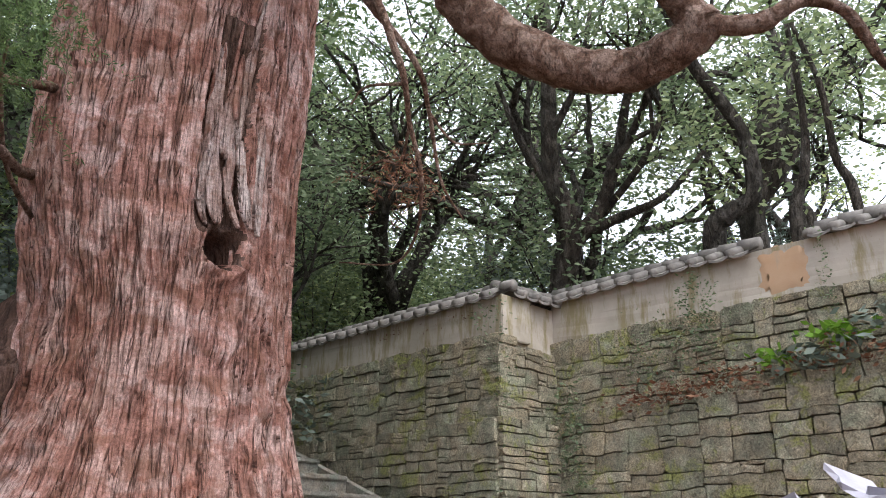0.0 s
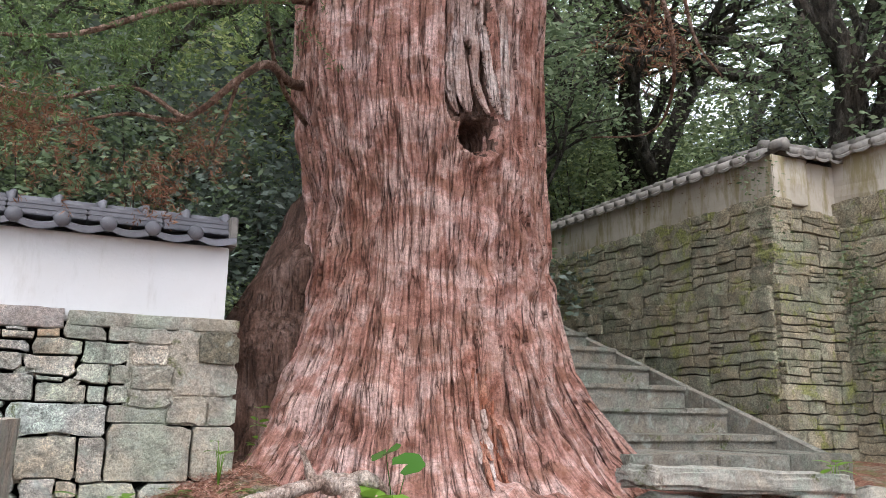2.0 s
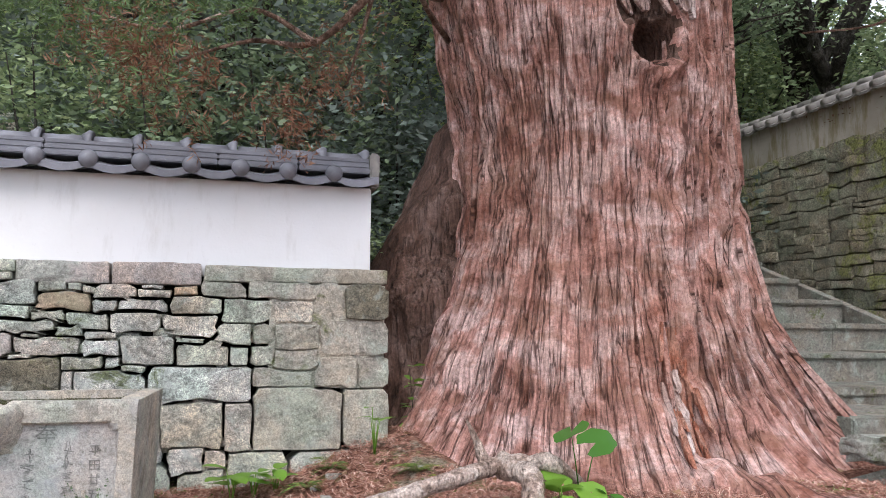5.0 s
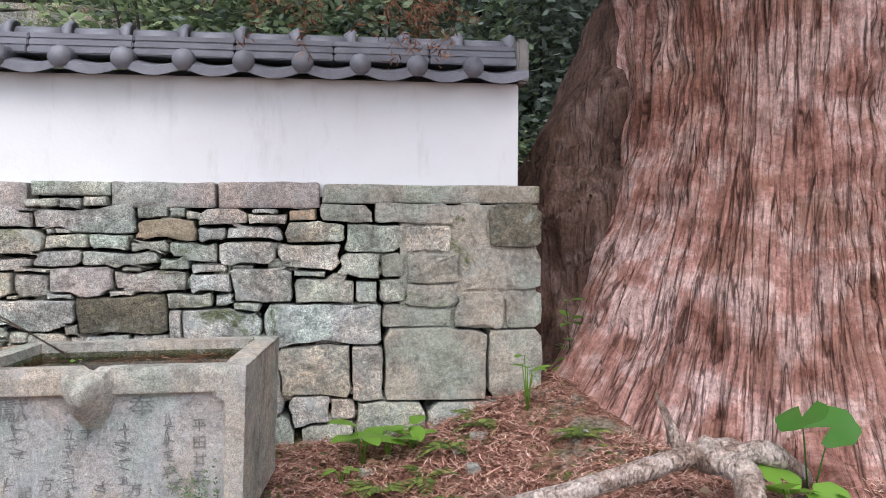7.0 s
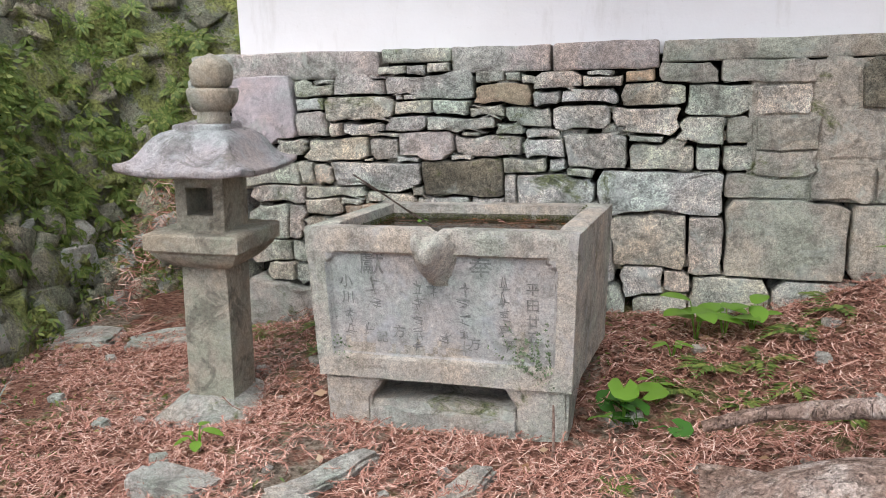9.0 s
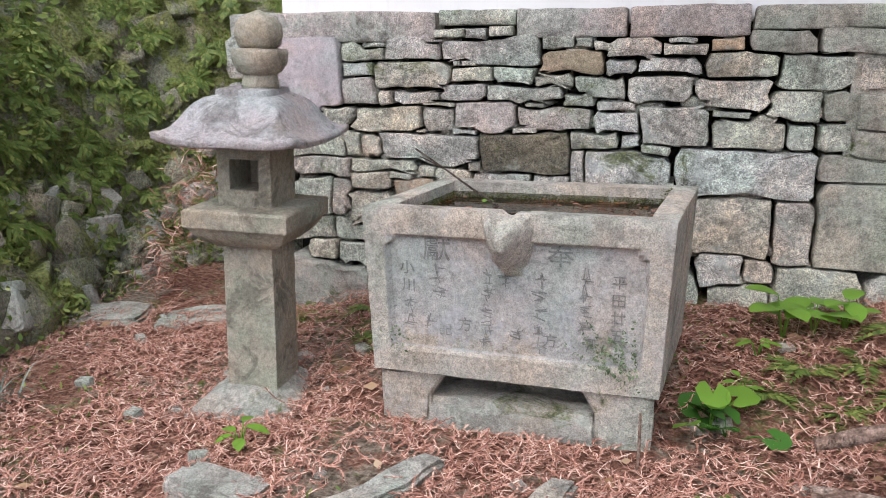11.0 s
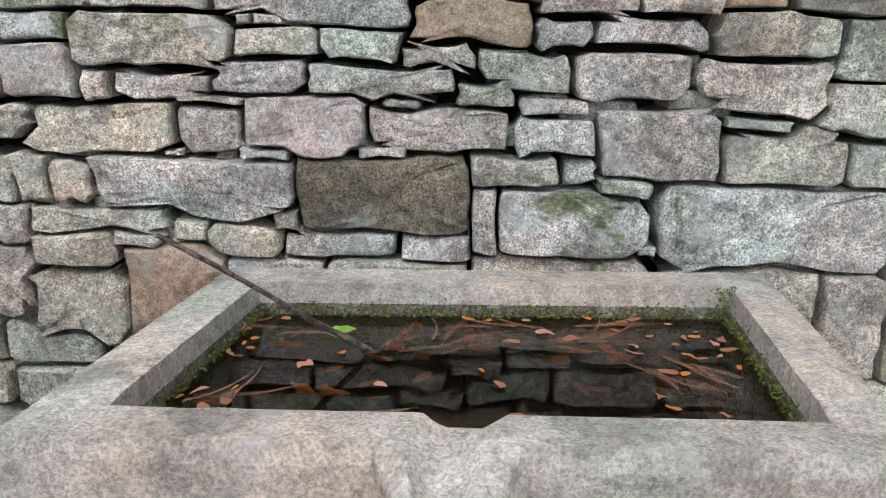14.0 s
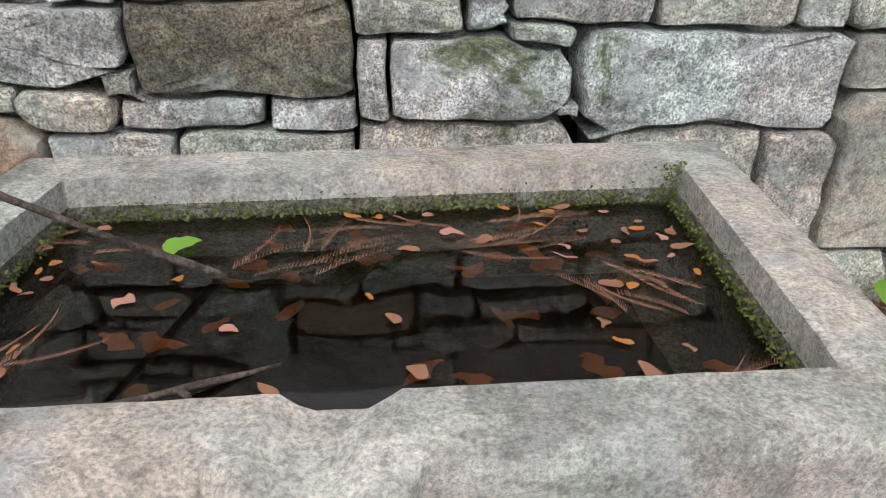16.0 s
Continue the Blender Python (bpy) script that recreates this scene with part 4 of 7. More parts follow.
def spout():
    """The worn pouring lip: a grooved snout that leaves the rim, slopes down and curves back under."""
    verts, faces = [], []
    hy = (TY1 - TY0) / 2
    z1 = TZ1 - TC.z
    n, top, under = 28, 8, 14
    rows = []
    for k in range(top):
        t = k / (top - 1)
        rows.append((0.045 - 0.165 * t, z1 + 0.002 - 0.040 * t ** 2, 0.125 - 0.045 * smooth(0.0, 0.9, t), 0.020))
    for k in range(1, under):
        u = k / (under - 1)
        rows.append((-0.120 * (1 - u ** 1.8) - 0.018 * math.sin(math.pi * u) + 0.028 * u, z1 - 0.038 - 0.185 * u, 0.080 - 0.064 * u, 0.016 * (1 - u) ** 3))
    for y, z, half, groove in rows:
        for i in range(n + 1):
            q = 2 * i / n - 1
            prof = 1 - abs(q) ** (2.2 if q > 0 else 6.0)
            yy = -hy + (0.03 + (y - 0.03) * prof if y < 0.03 else y)
            flare = 0.05 * max(0.0, abs(q) - 0.55) * smooth(-0.02, 0.03, y) + (0.055 * max(0.0, q - 0.6) if z < z1 - 0.03 else 0.0)
            zz = z - groove * (1 - smooth(0.12, 0.42, abs(q + 0.12))) - 0.022 * abs(q) ** 6 * smooth(0.045, -0.06, y)
            c = Vector((q * half, y, z))
            rag = noise.noise_vector(c * 26) * 0.006 + noise.noise_vector(c * 70) * 0.003
            verts.append((SPOUT_X + q * half + flare + rag.x, yy + rag.y, zz + (rag.z if y < 0 else 0.3 * rag.z)))
    for j in range(len(rows) - 1):
        for i in range(n):
            a = j * (n + 1) + i
            faces.append((a, a + n + 1, a + n + 2, a + 1))
    return put("spout", mesh_of("spout", verts, faces, M_TROUGH, True), trough, "worn projecting stone pouring lip")


spout()
bm = bmesh.new()
block(bm, (TX0 + 0.12 - TC.x, TY0 + 0.15 - TC.y, 0.45), (TX1 - 0.12 - TC.x, TY1 - 0.12 - TC.y, 0.535), 5, 0.006)
part("sludge", bm, M_SLUDGE, trough, "dark silt on the trough floor")
WATER_Z = TZ1 - 0.060
me = mesh_of("water", [(*askew(p[0], p[1]), p[2]) for p in [(TX0 + 0.085 - TC.x, TY0 + 0.083 - TC.y, WATER_Z - TC.z), (TX1 - 0.085 - TC.x, TY0 + 0.083 - TC.y, WATER_Z - TC.z), (TX1 - 0.085 - TC.x, TY1 - 0.092 - TC.y, WATER_Z - TC.z), (TX0 + 0.085 - TC.x, TY1 - 0.092 - TC.y, WATER_Z - TC.z)]], [(0, 1, 2, 3)], M_WATER)
put("water", me, trough, "still dark brown water reflecting the wall")
# feet
HX, HY, BOT = (TX1 - TX0) / 2, (TY1 - TY0) / 2, TZ0 - TC.z
for x0, x1 in ((-HX + 0.045, -HX + 0.235), (HX - 0.225, HX - 0.04)):
    bm = bmesh.new()
    block(bm, (x0, -HY + 0.03, -0.14), (x1, HY - 0.08, BOT + 0.004), 3, 0.010, 0.012)
    s_ = 1 if x0 < 0 else -1
    for v in bm.verts:
        if (v.co.x - (x0 + x1) / 2) * s_ > 0.04:
            v.co.x += s_ * 0.055 * smooth(BOT - 0.10, BOT, v.co.z)
    part("foot", bm, M_TROUGH, trough, "worn granite foot")
bm = bmesh.new()
block(bm, (-HX + 0.20, -HY + 0.02, -0.14), (HX - 0.20, HY - 0.12, BOT - 0.10), 6, 0.020, 0.03)
part("base_slab", bm, M_SLAB, trough, "low rough base stone with green lichen")
# added block: stops light that would enter under the trough from behind
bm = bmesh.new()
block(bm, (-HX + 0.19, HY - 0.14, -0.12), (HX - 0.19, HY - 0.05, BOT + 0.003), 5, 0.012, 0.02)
part("back_stone", bm, M_DARK, trough, "dark block added behind to keep light out of the gap")


def panel_y(z):
    return -HY * (0.965 + 0.035 * (z - BOT) / (TZ1 - TZ0)) + 0.0215


def carve(text, x, z, size):
    """Cut characters, set on the panel in a tone that carries the grooves' shade."""
    cu = bpy.data.curves.new("inscription", "FONT")
    cu.body, cu.size, cu.extrude, cu.align_x, cu.align_y = text, size, 0.0012, "CENTER", "CENTER"
    tmp = bpy.data.objects.new("inscription", cu)
    scene.collection.objects.link(tmp)
    bpy.context.view_layer.update()
    me = bpy.data.meshes.new_from_object(tmp.evaluated_get(bpy.context.evaluated_depsgraph_get()))
    bpy.data.objects.remove(tmp)
    me.materials.clear()
    me.materials.append(M_CARVE)
    zz = z - TC.z
    return put("inscription", me, trough, m=pose(x, panel_y(zz), zz, 92, 0, 0))


carve("奉", 0.165, 0.935, 0.095)
carve("獻", -0.265, 0.930, 0.105)
for k, ch in enumerate("平田廿五"):
    carve(ch, 0.36, 0.855 - 0.062 * k, 0.052)
carve("小", -0.375, 0.855, 0.055)
carve("川", -0.370, 0.79, 0.055)
carve("方", -0.165, 0.66, 0.055)
carve("方", 0.135, 0.63, 0.055)
carve("記", -0.235, 0.635, 0.05)


def strokes(x, z, size):
    """A worn character that can no longer be read: a few short bars."""
    for k in range(6):
        a = rand(0.35, 0.85) * size
        hor = random.random() < 0.6
        cx, cz = x + rand(-0.25, 0.25) * size, z + rand(-0.4, 0.4) * size
        zz = cz - TC.z
        bm = bmesh.new()
        hw, hh = (a / 2, 0.0018) if hor else (0.0018, a / 2)
        block(bm, (-hw, -0.0012, -hh), (hw, 0.0012, hh))
        ob = part("worn_stroke", bm, M_CARVE, trough)
        ob.matrix_basis = pose(cx, panel_y(zz) + 0.001, zz, 2, rand(-18, 18), 0)


for x, top, n, s in ((0.25, 0.87, 4, 0.05), (0.10, 0.845, 5, 0.05), (-0.02, 0.845, 1, 0.045), (-0.085, 0.84, 5, 0.05), (-0.255, 0.845, 2, 0.055), (-0.37, 0.72, 2, 0.05), (-0.30, 0.66, 1, 0.05), (-0.44, 0.69, 1, 0.045), (0.27, 0.64, 1, 0.05), (0.02, 0.645, 1, 0.05)):
    for k in range(n):
        strokes(x + rand(-0.005, 0.005), top - k * s * 1.2, s)

# ---- stone lantern ----
LX, LY = -2.680, 5.38
LROT = 4.0
lantern = thing("stone_lantern", "mossy granite stone lantern with square post and curved roof", "stone lantern", at=(LX, LY, 0.17))
lantern.rotation_euler = (0, radians(1.8), radians(LROT))


def lathe_square(name, prof, material, label="", n=6, amp=0.004, smooth_=False, close=True):
    """A square body from rings of (z, half-width, corner lift)."""
    verts, faces = [], []
    per = 4 * n
    for z, h, lift in prof:
        for k in range(per):
            side, s = divmod(k, n)
            u = -1 + 2 * s / n
            x, y = ((u, -1), (1, u), (-u, 1), (-1, -u))[side]
            zz = z + lift * abs(u) ** 3
            p = Vector((x * h, y * h, zz))
            verts.append(p + noise.noise_vector(p * 9 + Vector((3, 1, 2))) * amp)
    for j in range(len(prof) - 1):
        for k in range(per):
            a, b2 = j * per + k, j * per + (k + 1) % per
            faces.append((a, b2, b2 + per, a + per))
    if close:
        faces.append(tuple(range(per - 1, -1, -1)))
        faces.append(tuple((len(prof) - 1) * per + k for k in range(per)))
    return put(name, mesh_of(name, verts, faces, material, smooth_), lantern, label)


def lathe_round(name, prof, material, label="", seg=24, amp=0.004):
    verts, faces = [], []
    for z, r in prof:
        for k in range(seg):
            p = Vector((0.03 + r * math.cos(2 * math.pi * k / seg), r * math.sin(2 * math.pi * k / seg), z))
            verts.append(p + noise.noise_vector(p * 11) * amp)
    for j in range(len(prof) - 1):
        for k in range(seg):
            a, b2 = j * seg + k, j * seg + (k + 1) % seg
            faces.append((a, b2, b2 + seg, a + seg))
    faces.append(tuple(range(seg - 1, -1, -1)))
    faces.append(tuple((len(prof) - 1) * seg + k for k in range(seg)))
    return put(name, mesh_of(name, verts, faces, material, True), lantern, label)


lathe_square("base_stone", [(-0.12, 0.25, 0), (0.0, 0.24, 0), (0.04, 0.215, 0), (0.07, 0.165, 0), (0.09, 0.12, 0), (0.095, 0.06, 0)], M_SLAB, "pale rough base stone", 7, 0.03, True)
lathe_square("post", [(0.08, 0.100, 0), (0.095, 0.107, 0), (0.40, 0.105, 0), (0.66, 0.103, 0), (0.70, 0.102, 0), (0.71, 0.09, 0)], M_LANTERN, "", 8, 0.003)
lathe_square("platform", [(0.688, 0.112, 0), (0.70, 0.14, 0), (0.722, 0.168, 0), (0.75, 0.190, 0), (0.768, 0.198, 0), (0.772, 0.208, 0), (0.778, 0.213, 0), (0.838, 0.213, 0), (0.847, 0.203, 0), (0.85, 0.10, 0)], M_LANTERN, "broad square slab with rounded underside", 6, 0.003)


def firebox():
    """The light chamber: four walls round a square window through the front."""
    bm = bmesh.new()
    h, z0, z1, win = 0.110, 0.848, 1.115, 0.060
    zc = 0.972
    block(bm, (-h, -h, z0), (-win, h, z1))
    block(bm, (win, -h, z0), (h, h, z1))
    block(bm, (-win, -h, z0), (win, h, zc - win))
    block(bm, (-win, -h, zc + win), (win, h, z1))
    block(bm, (-win, h * 0.6, zc - win), (win, h, zc + win))
    bmesh.ops.remove_doubles(bm, verts=bm.verts, dist=0.0005)
    for v in bm.verts:
        v.co += noise.noise_vector(v.co * 15) * 0.002
    return part("firebox", bm, M_LANTERN, lantern, "square light chamber with a small window")


firebox()
lathe_square("roof", [(1.118, 0.09, 0), (1.112, 0.17, 0.0), (1.098, 0.235, 0.006), (1.090, 0.268, 0.016), (1.094, 0.278, 0.022), (1.112, 0.281, 0.026), (1.120, 0.272, 0.022), (1.130, 0.252, 0.012), (1.150, 0.226, 0.004), (1.182, 0.202, 0), (1.215, 0.182, 0), (1.243, 0.160, 0), (1.260, 0.138, 0), (1.268, 0.116, 0), (1.270, 0.108, 0), (1.288, 0.106, 0), (1.293, 0.098, 0), (1.295, 0.04, 0)], M_LROOF, "worn pale roof with upswept eaves", 12, 0.006, True)
lathe_round("finial_neck", [(1.285, 0.066), (1.31, 0.070), (1.35, 0.062)], M_LANTERN)
lathe_round("finial_bowl", [(1.340, 0.060), (1.352, 0.080), (1.385, 0.100), (1.425, 0.106), (1.436, 0.100), (1.440, 0.06)], M_LANTERN, "round stone bowl of the finial")
lathe_round("finial_jewel", [(1.436, 0.062), (1.45, 0.080), (1.488, 0.091), (1.525, 0.085), (1.552, 0.060), (1.566, 0.026), (1.576, 0.005)], M_LANTERN, "onion-shaped stone jewel")


# ---- old walls beside the steps ----
AX, BX, PIL_Y = 5.94, 7.0, 6.58


def brickwork(x0, x1, z0, z1, hmin, hmax, lmin, lmax):
    """Uneven courses of squared stones that fill a stretch of wall; yields each stone's rectangle."""
    z = z0
    while z < z1 - 0.02:
        h = rand(hmin, hmax)
        if z + h > z1 - hmin * 0.6:
            h = z1 - z
        x = x0
        while x < x1 - 0.02:
            w = rand(lmin, lmax) * (0.7 + 0.6 * h / hmax)
            if x + w > x1 - lmin * 0.6:
                w = x1 - x
            if h > 0.6 * hmax and random.random() < 0.22:
                c = rand(0.35, 0.65) * h
                yield x, z, x + w, z + c
                yield x, z + c, x + w, z + h
            else:
                yield x, z, x + w, z + h
            x += w
        z += h


def rubble(x0, x1, z0, z1):
    """Random rubble without through courses: a stretch of wall split again and again into stones."""
    w, h = x1 - x0, z1 - z0
    if w < 0.15 or (w < 0.7 and h < 0.34 and 0.8 * h < w < 3.6 * h and random.random() < (0.8 if w * h < 0.05 else 0.4 if w * h < 0.12 else 0.08)) or (h < 0.12 and w < 0.5):
        yield x0, z0, x1, z1
    elif w > 2.6 * h or h < 0.12:
        c = x0 + w * rand(0.3, 0.7)
        yield from rubble(x0, c, z0, z1)
        yield from rubble(c, x1, z0, z1)
    else:
        c = z0 + h * rand(0.34, 0.66)
        yield from rubble(x0, x1, z0, c)
        yield from rubble(x0, x1, c, z1)


old_wall = thing("wall_old", "old mossy stone wall with stained plaster and worn tile coping", "wall", kind="structure")


def wall_run(x, y0, y1, z_base, z_top, plaster_top, ledge, proud):
    """A wall along y that faces -x: masonry, a set-off ledge, a plaster band."""
    bm = bmesh.new()
    block(bm, (x + 0.14, y0 + 0.14, z_base - 0.5), (x + 0.9, y1, z_top))
    part("core", bm, M_CORE, old_wall)
    bm = bmesh.new()
    block(bm, (x + 0.07, y0 + 0.002, z_top - 0.05), (x + 0.6, y1 - 0.002, plaster_top), 8, 0.01, 0.01)
    part("plaster", bm, M_OLDPL, old_wall, "stained cracked ochre plaster band")
    rects = list(rubble(y0, y1, z_base, ledge)) + list(rubble(y0, y1, ledge, z_top))
    for k, (r, outline) in enumerate(zip(rects, fit_outlines(rects, 0.012, 0.001, 0.030, x))):
        off = proud if r[1] < ledge else 0.0
        me, cy, cz = face_stone([(-p, q) for p, q in outline][::-1], 0.3, M_OLD, 0.010, x + 2.3 * k, 0.007)
        put("stone", me, old_wall, m=pose(x - off + rand(-0.010, 0.014), -cy, cz, 0, 0, -90) @ pose(0, 0, 0, rand(-1, 1), 0, rand(-1.5, 1.5)))


wall_run(AX, PIL_Y, 13.0, 0.6, 3.51, 4.0, 2.5, 0.10)
wall_run(BX, 0.2, PIL_Y + 0.1, 0.3, 3.565, 4.12, 2.65, 0.12)
# return face of the pilaster
bm = bmesh.new()
block(bm, (AX + 0.08, PIL_Y + 0.08, 3.30), (BX + 0.2, PIL_Y + 0.5, 4.02), 5, 0.01, 0.012)
part("plaster", bm, M_OLDPL, old_wall, "pale stained plaster return")
rects = list(rubble(AX, BX + 0.1, 0.6, 3.40))
for k, (r, outline) in enumerate(zip(rects, fit_outlines(rects, 0.012, 0.002, 0.018, 9.0))):
    off = 0.10 if r[1] < 2.5 else 0.0
    me, cx, cz = face_stone(outline, 0.3, M_OLD, 0.010, 3.1 * k, 0.007)
    put("stone", me, old_wall, m=pose(cx - off * 0.5, PIL_Y - off + rand(-0.008, 0.012), cz))
cv, cf = [], []
for j in range(9):
    for i in range(15):
        u, v = i / 7 - 1, j / 4 - 1
        k = 1 + 0.30 * wob((u * 2, v * 2, 6), 1.5) + 0.22 * wob((u * 7, v * 7, 2), 1.5)
        cv.append((BX + 0.066 + 0.06 * max(0, max(abs(u), abs(v)) - 0.85), 3.66 + 0.25 * u * k, 3.86 + 0.23 * v * k))
cf = [(j * 15 + i, j * 15 + i + 15, j * 15 + i + 16, j * 15 + i + 1) for j in range(8) for i in range(14)]
put("clay_patch", mesh_of("clay_patch", cv, cf, M_CLAY, True), old_wall, "bare orange clay where plaster fell")

old_coping = thing("old_tile_coping", "weathered curved roof tiles along the old wall", "tile roof", at=(AX, PIL_Y, 4.0))


def old_tiles(p0, p1, facing):
    """Rows of small curved tiles up both slopes and a rounded ridge, from p0 to p1."""
    p0, p1 = Vector(p0), Vector(p1)
    d = p1 - p0
    n = max(1, round(d.length / 0.24))
    d.normalize()
    across = Vector(facing)
    for i in range(n):
        c = p0 + (p1 - p0) * ((i + 0.5) / n)
        for s in (1, -1):
            a = c + across * (0.02 * s) + Vector((0, 0, 0.13))
            b2 = c + across * (0.33 * s) + Vector((0, 0, 0.0 + rand(-0.012, 0.008)))
            sh = d * 0.105
            put("cover_tile", tube_mesh("cover_tile", [a - OC + sh, (a + b2) / 2 - OC + sh, b2 - OC + sh], (0.05, 0.052, 0.055), M_OLDTILE, 8, 0.05), old_coping)
            verts = []
            for q in range(5):
                u = (q / 4 - 0.5) * 0.22
                sag = -0.03 * (1 - (2 * q / 4 - 1) ** 2)
                verts += [a - OC + d * u + Vector((0, 0, sag)), b2 - OC + d * u + Vector((0, 0, sag)), a - OC + d * u + Vector((0, 0, sag - 0.025)), b2 - OC + d * u + Vector((0, 0, sag - 0.03))]
            faces = []
            for q in range(4):
                k = q * 4
                faces += [(k, k + 4, k + 5, k + 1), (k + 2, k + 3, k + 7, k + 6), (k + 1, k + 5, k + 7, k + 3)]
            put("pan_tile", mesh_of("pan_tile", verts, faces, M_OLDTILE), old_coping)
    for i in range(n):
        a = p0 + (p1 - p0) * (i / n) + Vector((0, 0, 0.16))
        b2 = p0 + (p1 - p0) * ((i + 1) / n) + Vector((0, 0, 0.165 + rand(-0.01, 0.01)))
        put("ridge_tile", tube_mesh("ridge_tile", [a - OC, b2 - OC], (0.07, 0.078), M_OLDTILE, 8, 0.06), old_coping)


OC = Vector((AX, PIL_Y, 4.0))
old_tiles((AX + 0.3, PIL_Y, 4.0), (AX + 0.3, 13.0, 4.0), (1, 0, 0))
old_tiles((AX + 0.2, PIL_Y + 0.25, 4.02), (BX + 0.3, PIL_Y + 0.25, 4.08), (0, 1, 0))
old_tiles((BX + 0.3, 3.95, 4.13), (BX + 0.3, PIL_Y + 0.2, 4.13), (1, 0, 0))
old_tiles((BX + 0.3, 0.2, 4.13), (BX + 0.3, 3.35, 4.13), (1, 0, 0))

# ---- stone steps ----
steps = thing("stone_steps", "broad worn granite steps climbing beside the old wall", "steps", kind="structure")
for k in range(12):
    y = STAIR_Y + TREAD * k
    z = STAIR_Z + RISE * k
    x = 2.4
    while x < 5.3:
        w = rand(0.9, 1.5)
        if x + w > 5.0:
            w = 5.42 - x
        bm = bmesh.new()
        jut, top = rand(-0.012, 0.012), rand(-0.008, 0.008)
        block(bm, (x + 0.004, y + jut, z - 0.055), (x + w - 0.004, y + TREAD + 0.12, z + top), 2, 0.006, 0.012)
        block(bm, (x + 0.006, y + jut + 0.035, z - 0.26), (x + w - 0.006, y + TREAD, z - 0.05))
        part("step_block", bm, M_STEP, steps)
        x += w
for x0, x1 in ((3.05, 3.9), (3.91, 4.65), (4.66, 5.42)):
    bm = bmesh.new()
    block(bm, (x0, 5.42 + rand(-0.03, 0.03), 0.5), (x1, 6.30, 0.855 + rand(-0.01, 0.01)), 3, 0.010, 0.012)
    part("step_block", bm, M_STEP, steps)
for k in range(8):
    y0 = 5.55 + k * 0.82
    y1 = y0 + 0.81
    z0, z1 = 0.906 + 0.364 * (y0 - 5.93), 0.906 + 0.364 * (y1 - 5.93)
    dx = rand(-0.01, 0.01)
    verts = [(x + dx, y, z + dz) for x in (5.42, 5.53) for y, z in ((y0, z0), (y1, z1)) for dz in (-0.35, 0.0)]
    put("kerb_stone", mesh_of("kerb_stone", verts, [(0, 1, 3, 2), (4, 6, 7, 5), (1, 5, 7, 3), (0, 2, 6, 4), (0, 4, 5, 1), (2, 3, 7, 6)], M_STEP), steps, "sloping granite kerb stone")
bm = bmesh.new()
block(bm, (-0.95, -0.22, -0.15), (0.95, 0.22, 0.0), 6, 0.028, 0.03)
part("loose_slab", bm, M_SLAB, steps, "pale mossy slab at the foot of the steps").matrix_basis = pose(3.68, 5.0, 0.775, 0, 3.2, 1)
for x, y, w in ((3.0, 4.95, 0.42), (3.6, 5.05, 0.5), (4.3, 4.95, 0.45), (4.9, 4.85, 0.5), (3.3, 4.7, 0.28), (3.95, 4.68, 0.3)):
    me = stone_mesh(w, 0.30, 0.35, M_SLAB, 0.03, 0.25, 5, 4, x * 9)
    put("bed_stone", me, steps, "rough stone bedded in the earth", m=pose(x, y - 0.15, height(x, y) - 0.06, -20, 0, rand(-20, 20)))

# ---- the great cedar ----
CX, CY, CZ = 1.77, 6.53, 0.55
cedar = thing("cedar_tree", "huge old cedar with shaggy red-brown bark and spreading roots", "tree", at=(CX, CY, CZ))
PROF = [(-0.3, 1.55), (0.0, 1.36), (0.25, 1.24), (0.55, 1.13), (1.0, 1.02), (1.6, 0.95), (2.2, 0.95), (3.2, 1.03), (4.5, 1.08), (7.0, 1.10), (9.5, 0.95)]
LOBES = [(-0.48, 0.95, 0.27, 0.72), (-1.05, 0.55, 0.16, 0.3), (-1.75, 0.35, 0.22, 0.35), (-2.45, 0.12, 0.3, 0.5), (3.3, 0.2, 0.3, 0.6), (0.4, 0.6, 0.3, 0.4), (1.6, 0.5, 0.4, 0.4)]
KNOT_A, KNOT_Z = -1.57, 2.60


def radius(z):
    for (z0, r0), (z1, r1) in zip(PROF, PROF[1:]):
        if z <= z1:
            t = (z - z0) / (z1 - z0)
            return r0 + (r1 - r0) * max(0, t)
    return PROF[-1][1]


